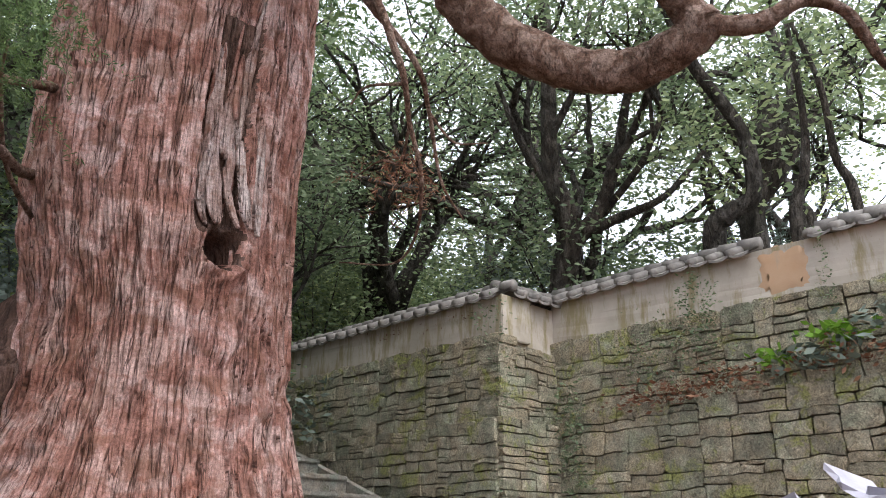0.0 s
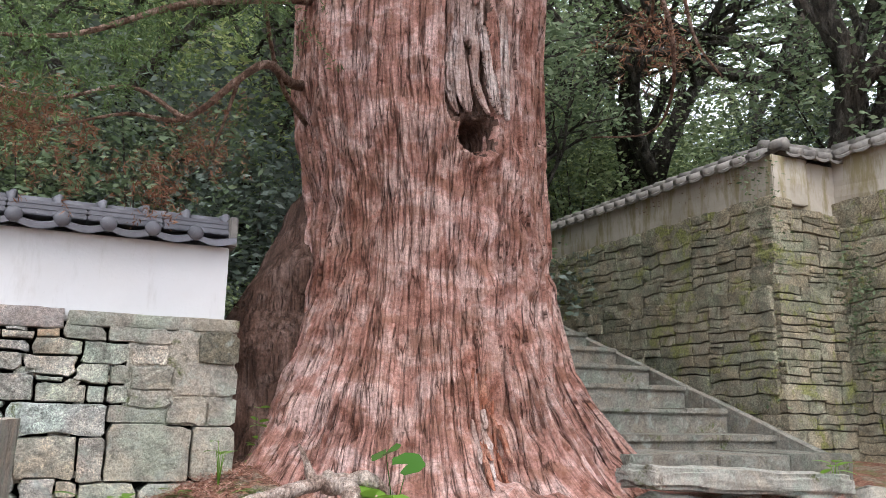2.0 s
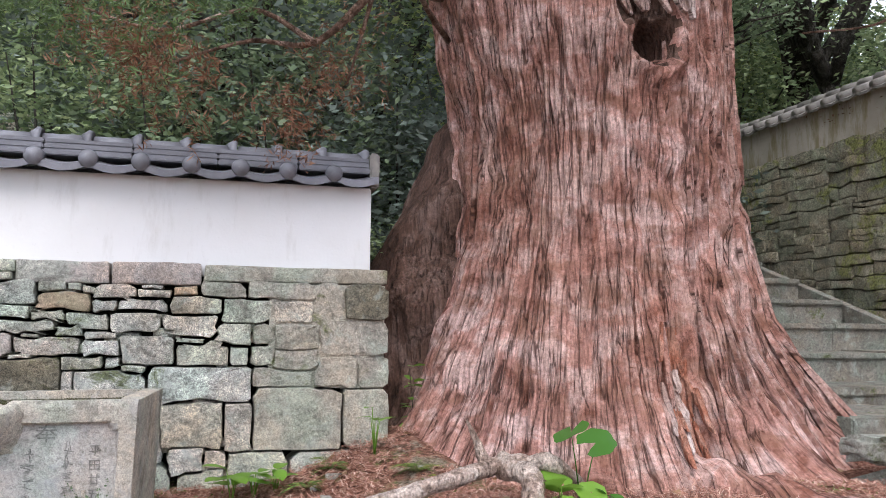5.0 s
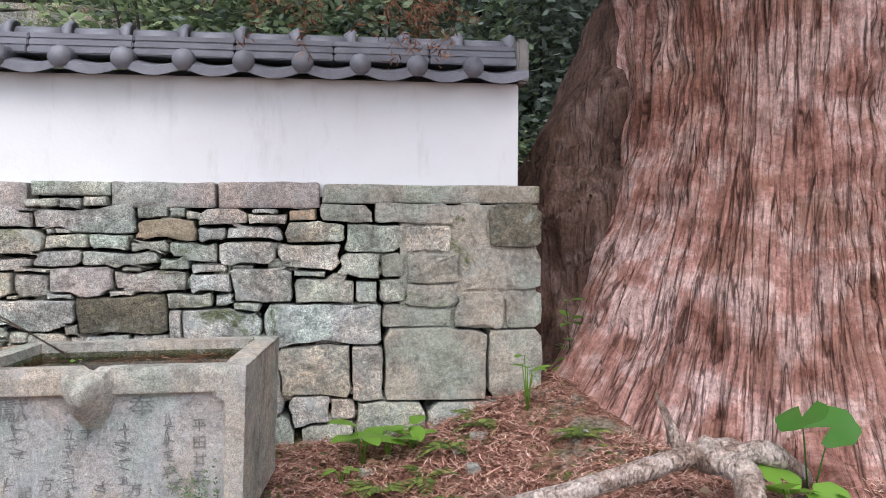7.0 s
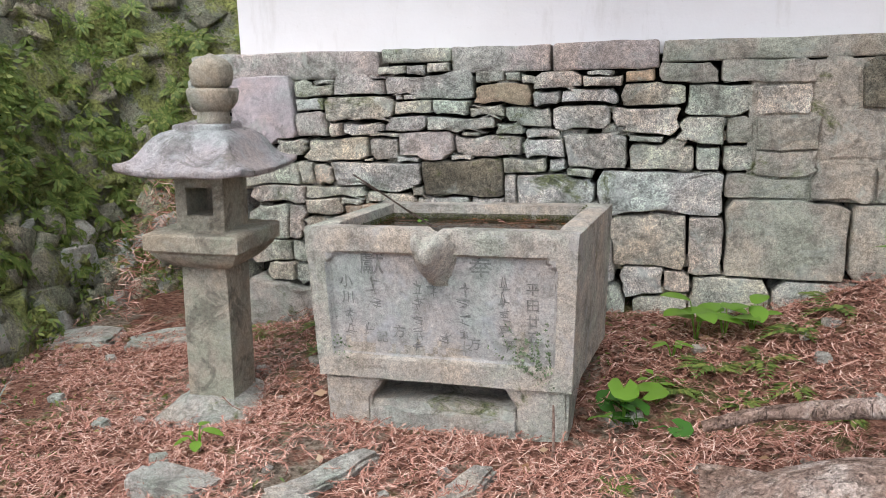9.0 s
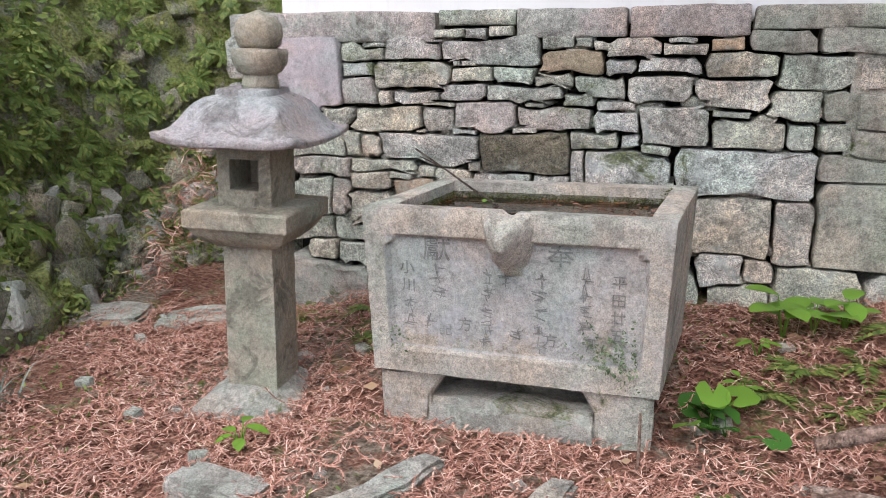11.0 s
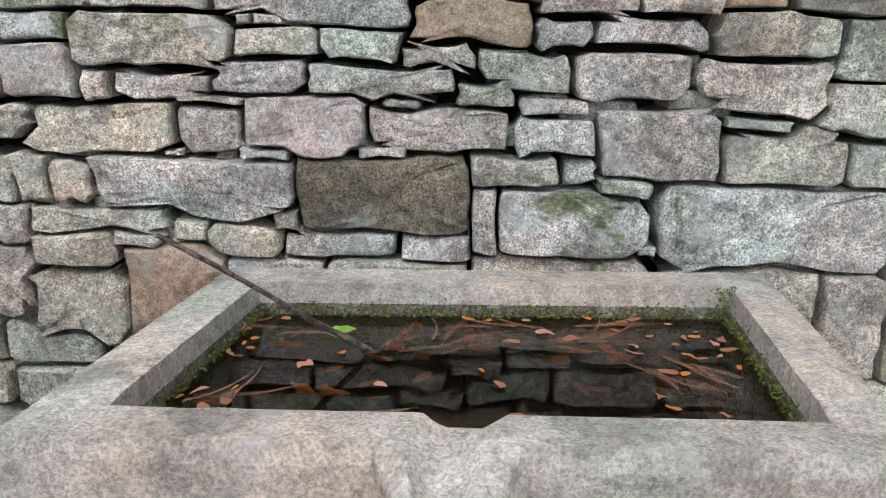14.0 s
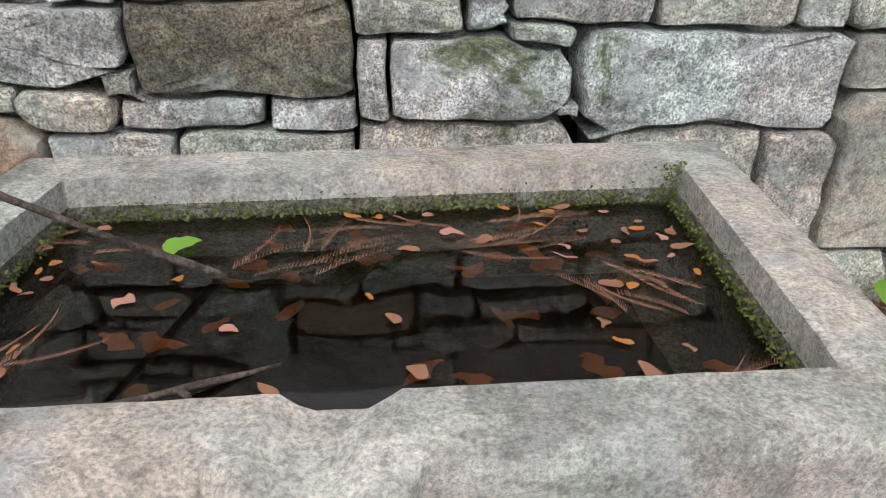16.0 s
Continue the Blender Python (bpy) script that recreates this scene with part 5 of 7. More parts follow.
def trunk_point(a, z):
    r = radius(z)
    for la, amp, wid, decay in LOBES:
        da = (a - la + math.pi) % (2 * math.pi) - math.pi
        r += amp * math.exp(-(da / wid) ** 2) * math.exp(-max(0, z + 0.1) / decay)
    q = Vector((math.cos(a) * 2.2, math.sin(a) * 2.2, z * 0.25))
    r += 0.05 * noise.noise(q * 1.3)
    lump = Vector((math.cos(a) * 5.2, math.sin(a) * 5.2, z * 4.2))
    r += (0.032 * noise.noise(lump) + 0.012 * noise.noise(lump * 2.3)) * (1 - smooth(2.2, 3.2, z) * 0.5)
    tw = a + 0.05 * z
    p1 = Vector((math.cos(tw) * 7, math.sin(tw) * 7, z * 0.55))
    p2 = Vector((math.cos(tw) * 13, math.sin(tw) * 13, z * 0.8))
    p3 = Vector((math.cos(tw) * 34, math.sin(tw) * 34, z * 3.2))
    n1, n2 = noise.noise(p1), noise.noise(p2)
    fis = max(0.0, 1 - abs(n2) * 9.0)
    n4 = noise.noise(Vector((math.cos(tw) * 30, math.sin(tw) * 30, z * 0.9 + 5)))
    r += 0.026 * n1 - 0.050 * fis * (0.6 + 0.5 * n1) + 0.010 * n4 - 0.018 * max(0.0, 1 - abs(n4) * 8) + 0.006 * noise.noise(p3)
    step = noise.noise(Vector((math.cos(tw) * 12, math.sin(tw) * 12, math.floor(z * 2.2 + 3 * noise.noise(p1)) * 1.7)))
    r += 0.016 * step
    da = (a - KNOT_A + math.pi) % (2 * math.pi) - math.pi
    kx, kz = da * 0.95, z - KNOT_Z
    kr = math.hypot(kx / 0.85, kz)
    r += 0.055 * math.exp(-((kr - 0.19) / 0.07) ** 2) * (1 + 1.2 * noise.noise(Vector((kx * 17, kz * 17, 3)))) - 0.60 * math.exp(-(kr / 0.115) ** 4)
    crumb = noise.noise(Vector((kx * 30, kz * 30, 7))) + 0.6 * noise.noise(Vector((kx * 60, kz * 60, 2)))
    r += 0.03 * crumb * math.exp(-((kr - 0.16) / 0.09) ** 2)
    rip = abs(kx + 0.02 + 0.03 * noise.noise(Vector((z * 2.3, 4, 1))) + 0.02 * noise.noise(Vector((z * 9, 2, 5))))
    r -= 0.12 * smooth(0.185, 0.155, rip) * smooth(0.04, 0.22, kz) * smooth(2.4, 1.5, kz)
    wound = abs(kx - 0.02 + 0.03 * noise.noise(Vector((z * 5, 1, 8))))
    r -= 0.06 * smooth(0.11, 0.07, wound) * smooth(0.0, 0.2, z) * smooth(1.0, 0.6, z)
    kb = math.hypot(kx + 0.42, kz - 0.10)
    r += 0.08 * math.exp(-(kb / 0.16) ** 2)
    rg = math.hypot(kx - 0.36, (kz + 0.25) / 1.5)
    r += 0.06 * math.exp(-(rg / 0.15) ** 2)
    r += 0.028 * noise.noise(Vector((math.cos(a) * 6, math.sin(a) * 6, z * 5.5))) * (1 - smooth(1.6, 2.6, z)) * smooth(0.1, 0.5, z)
    lean = 0.02 * max(0, z - 1.0) + 0.07 * smooth(0.6, 1.5, z) - 0.17 * smooth(1.8, 3.4, z)
    return Vector((math.cos(a) * r + lean, math.sin(a) * r, z))


def trunk():
    A, Z = 900, 330
    zs = [-0.3 + 9.6 * (j / Z) ** 1.35 for j in range(Z + 1)]
    verts = [trunk_point(2 * math.pi * k / A, z) for z in zs for k in range(A)]
    faces = [(j * A + k, j * A + (k + 1) % A, (j + 1) * A + (k + 1) % A, (j + 1) * A + k) for j in range(Z) for k in range(A)]
    me = mesh_of("trunk", verts, faces, M_BARK, True)
    # hollow and cleft take the darker copy: their shade is coloured in
    me.materials.append(M_SHADEBARK)
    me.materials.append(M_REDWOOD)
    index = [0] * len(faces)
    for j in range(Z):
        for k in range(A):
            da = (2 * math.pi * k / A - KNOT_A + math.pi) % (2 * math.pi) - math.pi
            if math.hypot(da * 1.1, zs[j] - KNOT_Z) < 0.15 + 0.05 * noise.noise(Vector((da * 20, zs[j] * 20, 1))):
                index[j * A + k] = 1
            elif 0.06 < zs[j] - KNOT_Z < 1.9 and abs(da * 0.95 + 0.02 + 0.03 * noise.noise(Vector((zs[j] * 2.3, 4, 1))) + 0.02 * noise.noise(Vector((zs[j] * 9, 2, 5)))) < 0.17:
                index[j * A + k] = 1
            elif abs(da * 1.15 - 0.02 + 0.03 * noise.noise(Vector((zs[j] * 5, 1, 8)))) < 0.06 and 0.12 < zs[j] < 0.85:
                index[j * A + k] = 2
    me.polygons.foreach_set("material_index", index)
    return put("trunk", me, cedar, "shaggy red-brown bark in long strips")


trunk()
# back stem uses the darker bark too, its shade part of the colour
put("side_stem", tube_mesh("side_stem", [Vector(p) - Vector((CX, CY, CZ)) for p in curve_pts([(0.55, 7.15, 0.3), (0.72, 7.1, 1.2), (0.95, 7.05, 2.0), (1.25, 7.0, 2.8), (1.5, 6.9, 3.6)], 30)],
                           [0.62 - 0.011 * i for i in range(30)], M_SHADEBARK, 40, 0.22, 2.4), cedar, "fused stem at the back, coloured as in shade")

# ---- limbs of the cedar ----
CO = Vector((CX, CY, CZ))


def limb(pts, r0, r1, material=M_LIMB, n=40, seg=14, amp=0.18, name="limb", parent=None, off=CO, freq=6.0, label=""):
    p = [q - off for q in curve_pts(pts, n)]
    return put(name, tube_mesh(name, p, [r0 + (r1 - r0) * (i / (n - 1)) ** 0.8 for i in range(n)], material, seg, amp, freq), parent or cedar, label)


limb([(x + 0.03, y, z + 0.09) for x, y, z in [(2.0, 5.9, 6.4), (2.06, 4.6, 6.0), (2.45, 4.1, 5.25), (2.80, 3.98, 4.76), (3.23, 3.60, 4.41), (3.48, 3.20, 4.27), (3.54, 2.83, 4.30), (3.57, 2.57, 4.42)]], 0.22, 0.14, M_LIMB, 80, 24, 0.16, label="thick crooked limb with rough brown bark")
limb([(x + 0.03, y, z + 0.09) for x, y, z in [(3.57, 2.62, 4.40), (3.50, 2.68, 4.55), (3.30, 2.69, 4.72), (3.05, 2.5, 5.1), (2.9, 2.4, 5.6)]], 0.15, 0.08, M_LIMB, 30, 16, 0.2)
limb([(x + 0.03, y, z + 0.09) for x, y, z in [(3.55, 2.6, 4.40), (3.72, 2.30, 4.34), (3.85, 2.04, 4.46), (4.08, 1.85, 4.38), (4.39, 1.77, 4.10), (4.7, 1.6, 3.9)]], 0.08, 0.02, M_LIMB, 40, 12, 0.25)
limb([(x + 0.03, y, z + 0.09) for x, y, z in [(3.85, 2.04, 4.46), (4.0, 1.8, 4.6), (4.3, 1.5, 4.9)]], 0.035, 0.012, M_LIMB, 20, 8)
for pts, r in (([(1.6, 5.7, 5.6), (1.82, 4.3, 4.95), (2.13, 4.07, 4.24), (2.35, 4.18, 3.86), (2.51, 4.23, 3.59), (2.66, 4.38, 3.38)], 0.045),
               ([(1.9, 4.2, 4.7), (2.29, 4.07, 4.27), (2.54, 4.19, 4.03), (2.76, 4.29, 3.61), (3.02, 4.32, 3.39)], 0.032),
               ([(2.51, 4.23, 3.59), (2.74, 4.50, 3.31), (2.81, 4.82, 3.13), (2.60, 5.23, 3.18)], 0.014),
               ([(2.23, 4.11, 4.09), (2.15, 4.42, 4.17), (2.16, 4.61, 4.11)], 0.014),
               ([(2.35, 4.18, 3.86), (2.55, 4.5, 3.75), (2.62, 4.8, 3.9), (2.6, 5.1, 3.85)], 0.012),
               ([(2.54, 4.19, 4.03), (2.8, 4.2, 3.9), (3.05, 4.1, 3.95)], 0.012),
               ([(1.1, 6.9, 3.95), (0.62, 6.4, 3.65), (0.28, 5.79, 3.50), (0.07, 5.69, 3.31), (-0.25, 5.75, 2.99), (-0.61, 5.69, 2.94), (-1.01, 5.64, 2.76)], 0.05),
               ([(1.1, 6.9, 4.7), (0.5, 6.1, 4.2), (-0.32, 5.38, 3.61), (-0.97, 5.18, 3.16), (-1.6, 5.0, 2.98)], 0.05),
               ([(-0.25, 5.75, 2.99), (-0.6, 5.9, 3.2), (-1.1, 6.1, 3.1), (-1.7, 6.3, 3.3)], 0.02),
               ([(0.07, 5.69, 3.31), (0.0, 5.8, 3.0), (-0.05, 5.85, 2.8)], 0.014),
               ([(1.0, 6.8, 3.3), (0.45, 6.1, 3.5), (0.15, 5.4, 3.75), (0.02, 4.8, 3.68)], 0.025)):
    limb(pts, r, 0.006, M_LIMB, 30, 8, 0.2, "branch")
# bark strips: a long plate that follows the trunk and lifts at its lower end
def bark_strip(a, z, h, w, lift, material, k, name="bark_strip"):
    verts, n = [], 10
    top, foot = trunk_point(a, z), trunk_point(a + 0.02 * math.sin(k), z - h)
    for s in range(n + 1):
        u = s / n
        c = top.lerp(foot, u)
        d = Vector((c.x, c.y, 0)).normalized()
        t = Vector((-d.y, d.x, 0))
        c = c + t * 0.02 * wob((k, u * 2.2, 0), 1)
        ww = w * (1.0 - 0.35 * abs(2 * u - 1) ** 2 + 0.3 * wob((k, u * 6, 3), 1))
        if s in (0, n):
            ww *= 0.45
        out = 0.008 + lift * (0.35 + 0.65 * u * u) + 0.008 * wob((k, u * 5, 8), 1)
        bow = 0.35 * ww
        verts += [c - t * ww + d * (out - bow), c + d * (out + bow * 0.3), c + t * ww + d * (out - bow), c + t * ww * 0.9 + d * (out - bow - 0.03), c - t * ww * 0.9 + d * (out - bow - 0.03)]
    faces = [(5 * s + q, 5 * s + (q + 1) % 5, 5 * s + 5 + (q + 1) % 5, 5 * s + 5 + q) for s in range(n) for q in range(5)] + [(4, 3, 2, 1, 0), (5 * n, 5 * n + 1, 5 * n + 2, 5 * n + 3, 5 * n + 4)]
    put(name, mesh_of(name, verts, faces, material), cedar)


br = random.Random(31)
for k in range(24):
    h = br.uniform(0.4, 1.0)
    bark_strip(KNOT_A - 0.02 + br.uniform(-0.16, 0.16), KNOT_Z + 0.2 + h + br.uniform(0.0, 1.0), h, br.uniform(0.016, 0.04), br.uniform(0.02, 0.09), M_STRIP if k % 4 else M_BARK, 100 + k)
for da, h, w in ((-0.075, 0.62, 0.06), (0.05, 0.5, 0.028), (0.14, 0.75, 0.05), (-0.16, 0.4, 0.03), (0.24, 0.9, 0.04)):
    bark_strip(KNOT_A + da, KNOT_Z + 0.16 + h, h, w, 0.10 if abs(da) < 0.15 else 0.03, M_STRIP, 50 * w)
for k in range(150):
    bark_strip(br.uniform(-3.0, -0.1), br.uniform(0.7, 4.6), br.uniform(0.25, 0.9), br.uniform(0.008, 0.024), br.uniform(0.0, 0.014), M_BARK, 200 + k)
for k in range(16):
    bark_strip(KNOT_A + 0.02 + br.uniform(-0.09, 0.09), br.uniform(0.35, 0.9), br.uniform(0.12, 0.34), br.uniform(0.01, 0.024), br.uniform(0.02, 0.05), M_REDWOOD if k % 3 else M_STRIP, 400 + k, "torn_splinter")


def sprays(name, centres, material, rng, size, count, spread):
    """Drooping feathery conifer sprays about the given centres: many thin needles along short twigs."""
    pts = []
    for c in centres:
        for k in range(count):
            base = np.array(c) + rng.normal(size=3) * spread
            d = rng.normal(size=3) * (0.8, 0.8, 0.4) + (0, 0, -0.7)
            d /= np.linalg.norm(d)
            for s in np.linspace(0, 0.28, 16):
                for q in range(2):
                    pts.append(base + d * s + rng.normal(size=3) * 0.018)
    return leaves_mesh(name, np.array(pts) - np.array(CO), size, material, rng, 0.9, 0.16)


rng = np.random.default_rng(5)
put("green_spray", sprays("green_spray", [(-1.48, 5.09, 3.0), (-1.2, 5.12, 3.0), (-0.97, 5.18, 3.16), (-1.7, 5.05, 3.05), (-0.6, 5.3, 3.4), (0.0, 4.64, 3.72), (-0.12, 4.6, 3.85), (-0.2, 4.8, 3.9), (-1.9, 5.2, 3.2), (0.1, 5.2, 3.9), (-0.5, 5.5, 3.6)], M_NEEDLE, rng, 0.045, 46, 0.17), cedar, "green drooping cedar sprays")
put("dead_spray", sprays("dead_spray", [(-1.12, 5.71, 2.86), (-1.25, 5.6, 2.95), (-0.98, 5.8, 2.8), (-0.36, 5.97, 2.66), (-0.08, 5.85, 2.94), (2.5, 4.4, 3.7)], M_DEAD, rng, 0.05, 26, 0.12), cedar, "dead rust-brown cedar sprays")

# foliage out of view; the front clumps are added to shade the upper trunk
cc = np.concatenate([np.array(c) + rng.normal(size=(900, 3)) * (0.9, 0.8, 0.5) for c in ((1.2, 8.2, 7.0), (3.2, 8.4, 7.4), (0.0, 7.8, 7.6), (2.2, 8.8, 8.6), (0.6, 8.9, 8.2), (3.6, 7.4, 8.6), (-0.9, 8.2, 8.6), (1.8, 7.4, 9.6), (4.4, 8.6, 9.0), (0.6, 4.9, 7.6), (2.7, 4.7, 7.8), (1.6, 4.4, 8.4), (-0.4, 5.6, 7.8), (3.6, 5.6, 8.0), (0.9, 5.8, 8.8), (0.4, 4.0, 7.7), (-0.5, 4.2, 7.6), (1.3, 3.9, 7.9), (0.2, 3.5, 8.2), (-0.9, 4.9, 7.2))])
put("crown", leaves_mesh("crown", cc - np.array(CO), 0.16, M_NEEDLE, rng, 0.5, 0.3), cedar, "dark green cedar foliage, unseen, added above to shade the trunk")

# ---- roots and dead wood on the ground ----
roots = thing("dead_root", "weathered grey forked dead root lying before the cedar", "root", at=(0.2, 4.96, 0.52))
RO = Vector((0.2, 5.0, 0.42))
limb([(-0.62, 5.05, 0.36), (-0.42, 5.07, 0.42), (-0.1, 5.0, 0.50), (0.3, 4.98, 0.60), (0.62, 5.02, 0.66), (0.82, 5.0, 0.60)], 0.018, 0.05, M_ROOT, 50, 14, 0.22, "main_stem", roots, RO, 7.0)
limb([(0.58, 5.02, 0.66), (0.66, 4.85, 0.62), (0.60, 4.72, 0.52), (0.52, 4.62, 0.34)], 0.06, 0.045, M_ROOT, 30, 12, 0.35, "fork", roots, RO, 9.0)
limb([(0.50, 5.02, 0.66), (0.46, 5.06, 0.78), (0.43, 5.1, 0.86)], 0.03, 0.006, M_ROOT, 16, 8, 0.3, "snag", roots, RO, 9.0)
limb([(0.62, 5.0, 0.64), (0.74, 4.92, 0.68), (0.88, 4.95, 0.62), (1.0, 5.05, 0.52)], 0.05, 0.03, M_ROOT, 24, 10, 0.35, "fork", roots, RO, 9.0)
for pts, r0, r1 in (([(1.7, 5.35, 0.56), (2.0, 4.95, 0.50), (2.5, 4.5, 0.44), (3.0, 4.1, 0.38)], 0.20, 0.07), ([(1.2, 5.35, 0.56), (1.2, 4.95, 0.50), (1.5, 4.55, 0.42)], 0.15, 0.06)):
    limb(pts, r0, r1, M_BARK, 40, 18, 0.25, "root")
mound = thing("root_mound", "low grey-brown weathered root hump in the needles", "root", at=(-0.05, 4.68, 0.40))
verts, faces = [], []
for j in range(25):
    for i in range(33):
        u, v = i / 16 - 1, j / 12 - 1
        q = min(1, math.hypot(u, v))
        verts.append((u * 0.58, v * 0.30, 0.20 * (1 - q ** 2.2) - 0.06 + 0.010 * wob((u * 3, v * 9, 2), 1.4)))
faces = [(j * 33 + i, j * 33 + i + 1, j * 33 + i + 34, j * 33 + i + 33) for j in range(24) for i in range(32)]
put("hump", mesh_of("hump", verts, faces, M_ROOT, True), mound)

# ---- mossy bank ----
bank = thing("mossy_bank", "dark mossy rough stone bank with ferns", "bank", kind="structure")
BANK = curve_pts([(-3.8, 4.0, 0.0), (-3.98, 5.0, 0.0), (-4.15, 5.8, 0.0), (-4.3, 6.5, 0.0), (-4.2, 7.1, 0.0), (-3.6, 7.6, 0.0), (-2.4, 7.75, 0.0)], 70)


def bank_at(i, z):
    """A place on the leaning face of the bank, and the way it faces."""
    t = (BANK[min(i + 1, 69)] - BANK[max(i - 1, 0)]).normalized()
    n = Vector((t.y, -t.x, 0))
    return BANK[i] - n * (0.40 * (z - 0.1)) + Vector((0, 0, z)), n


bv, bf = [], []
for i in range(70):
    for j in range(28):
        if j < 24:
            q, n = bank_at(i, 0.05 + 2.3 * j / 23)
        else:
            q, n = bank_at(i, 2.35)
            q = q - n * (0.5 * (j - 23)) + Vector((0, 0, 0.06 * (j - 23)))
        bv.append(q + noise.noise_vector(q * 2.2) * 0.09 + noise.noise_vector(q * 6) * 0.06 + noise.noise_vector(q * 14) * 0.03)
for i in range(69):
    for j in range(27):
        a = i * 28 + j
        bf.append((a, a + 1, a + 29, a + 28))
put("earth_face", mesh_of("earth_face", bv, bf, M_BANK, True), bank)
rb = random.Random(3)
for k in range(210):
    z = rb.uniform(0.12, 2.3) if k > 90 else rb.uniform(0.1, 0.8)
    q, n = bank_at(rb.randrange(4, 68), z)
    w = rb.uniform(0.10, 0.30)
    me = stone_mesh(w, w * rb.uniform(0.45, 0.9), 0.2, rb.choice((M_BANK, M_BANK, M_OLD, M_SLAB)) if z < 0.9 else M_BANK, 0.03, 0.12, 3, 3, rb.uniform(0, 99), 0.25)
    face = math.degrees(math.atan2(n.y, n.x)) + 90
    put("stone", me, bank, m=Matrix.Translation(q + n * 0.06) @ pose(0, 0, 0, -20 + rb.uniform(-25, 25), rb.uniform(-40, 40), face + rb.uniform(-25, 25)))
mossy = []
for k in range(16000):
    z = rb.uniform(0.1, 2.35)
    i = rb.randrange(2, 69)
    q, n = bank_at(i, z)
    if noise.noise(q * 2.4) + 0.5 * noise.noise(q * 6) > -0.08:
        q = q + noise.noise_vector(q * 2.2) * 0.09 + noise.noise_vector(q * 6) * 0.06
        mossy.append(tuple(q + n * rb.uniform(0.0, 0.07) + Vector((rb.gauss(0, 0.03), rb.gauss(0, 0.03), 0))))
tagged(put("bank_moss", leaves_mesh("bank_moss", mossy, 0.045, M_FERN, np.random.default_rng(2), 0.9, 0.4)), "moss and small ferns covering the bank", "moss", kind="stuff")
# terrace wall above the bank, with a bamboo rail
terrace = thing("terrace_wall", "pale rough stone terrace wall above the bank", "wall", kind="structure")
for a, z0, b2, z1 in brickwork(-8.0, -2.4, 1.9, 3.4, 0.09, 0.20, 0.12, 0.36):
    me = stone_mesh(b2 - a - 0.01, z1 - z0 - 0.01, 0.3, M_STONE, 0.04, 0.15, 3, 3, rand(0, 99))
    put("stone", me, terrace, m=pose((a + b2) / 2, 9.5 + rand(-0.03, 0.04), (z0 + z1) / 2, -6, 0, 0))
bm = bmesh.new()
block(bm, (-9.0, 9.7, 1.0), (-2.4, 10.7, 3.35))
part("core", bm, M_CORE, terrace)
rail = thing("bamboo_rail", "weathered bamboo pole rail on the terrace", "rail", at=(-5.4, 8.9, 2.05))
for z in (0.98,):
    put("pole", tube_mesh("pole", [(-3.0, -0.6, z + 0.18), (0.0, 0.0, z), (2.6, 0.6, z - 0.16)], (0.03, 0.03, 0.028), M_ROOT, 8), rail)
for x in (-2.8, -0.9, 0.9, 2.4):
    put("post", tube_mesh("post", [(x, x * 0.2, -0.6), (x, x * 0.2, 1.05 - x * 0.06)], (0.035, 0.03), M_ROOT, 8), rail)


# ---- forest ----
def grow(r, p, d, length, rad, depth, tips, out):
    """Grows a crooked limb and its forks; collects tubes and leaf-bearing tips."""
    pts = [p.copy()]
    for s in range(5):
        d = (d + Vector((r.gauss(0, 0.22), r.gauss(0, 0.22), r.gauss(0.05, 0.12)))).normalized()
        p = p + d * length / 5
        pts.append(p.copy())
    out.append((pts, rad, rad * 0.6))
    if depth == 0:
        tips.append(pts[-1])
        tips.append(pts[-3])
        return
    for k in range(r.choice((2, 3, 3))):
        nd = (d + Vector((r.gauss(0, 0.75), r.gauss(0, 0.75), r.gauss(0.1, 0.35)))).normalized()
        grow(r, pts[r.choice((3, 4, 5))], nd, length * r.uniform(0.6, 0.85), rad * 0.55, depth - 1, tips, out)
    if depth <= 2:
        tips.append(pts[-1])


def forest_tree(seed, h, rad, leaf, size, per_tip, spread, depth=4):
    r = random.Random(seed)
    g = np.random.default_rng(seed)
    tips, out = [], []
    grow(r, Vector((0, 0, -0.3)), Vector((r.gauss(0, 0.15), r.gauss(0, 0.15), 1)).normalized(), h * 0.42, rad, depth, tips, out)
    verts, faces = [], []
    for pts, r0, r1 in out:
        seg = 8 if r0 > 0.06 else 5
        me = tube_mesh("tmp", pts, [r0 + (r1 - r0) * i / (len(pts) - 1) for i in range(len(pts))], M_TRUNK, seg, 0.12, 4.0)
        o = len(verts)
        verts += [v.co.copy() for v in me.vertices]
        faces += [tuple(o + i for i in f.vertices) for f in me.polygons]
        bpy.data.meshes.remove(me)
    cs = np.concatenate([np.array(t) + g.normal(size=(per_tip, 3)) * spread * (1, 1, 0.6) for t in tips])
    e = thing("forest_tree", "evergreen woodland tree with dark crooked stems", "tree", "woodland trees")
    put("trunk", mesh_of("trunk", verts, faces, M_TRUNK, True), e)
    put("crown", leaves_mesh("crown", cs, size, leaf, g), e)
    return e


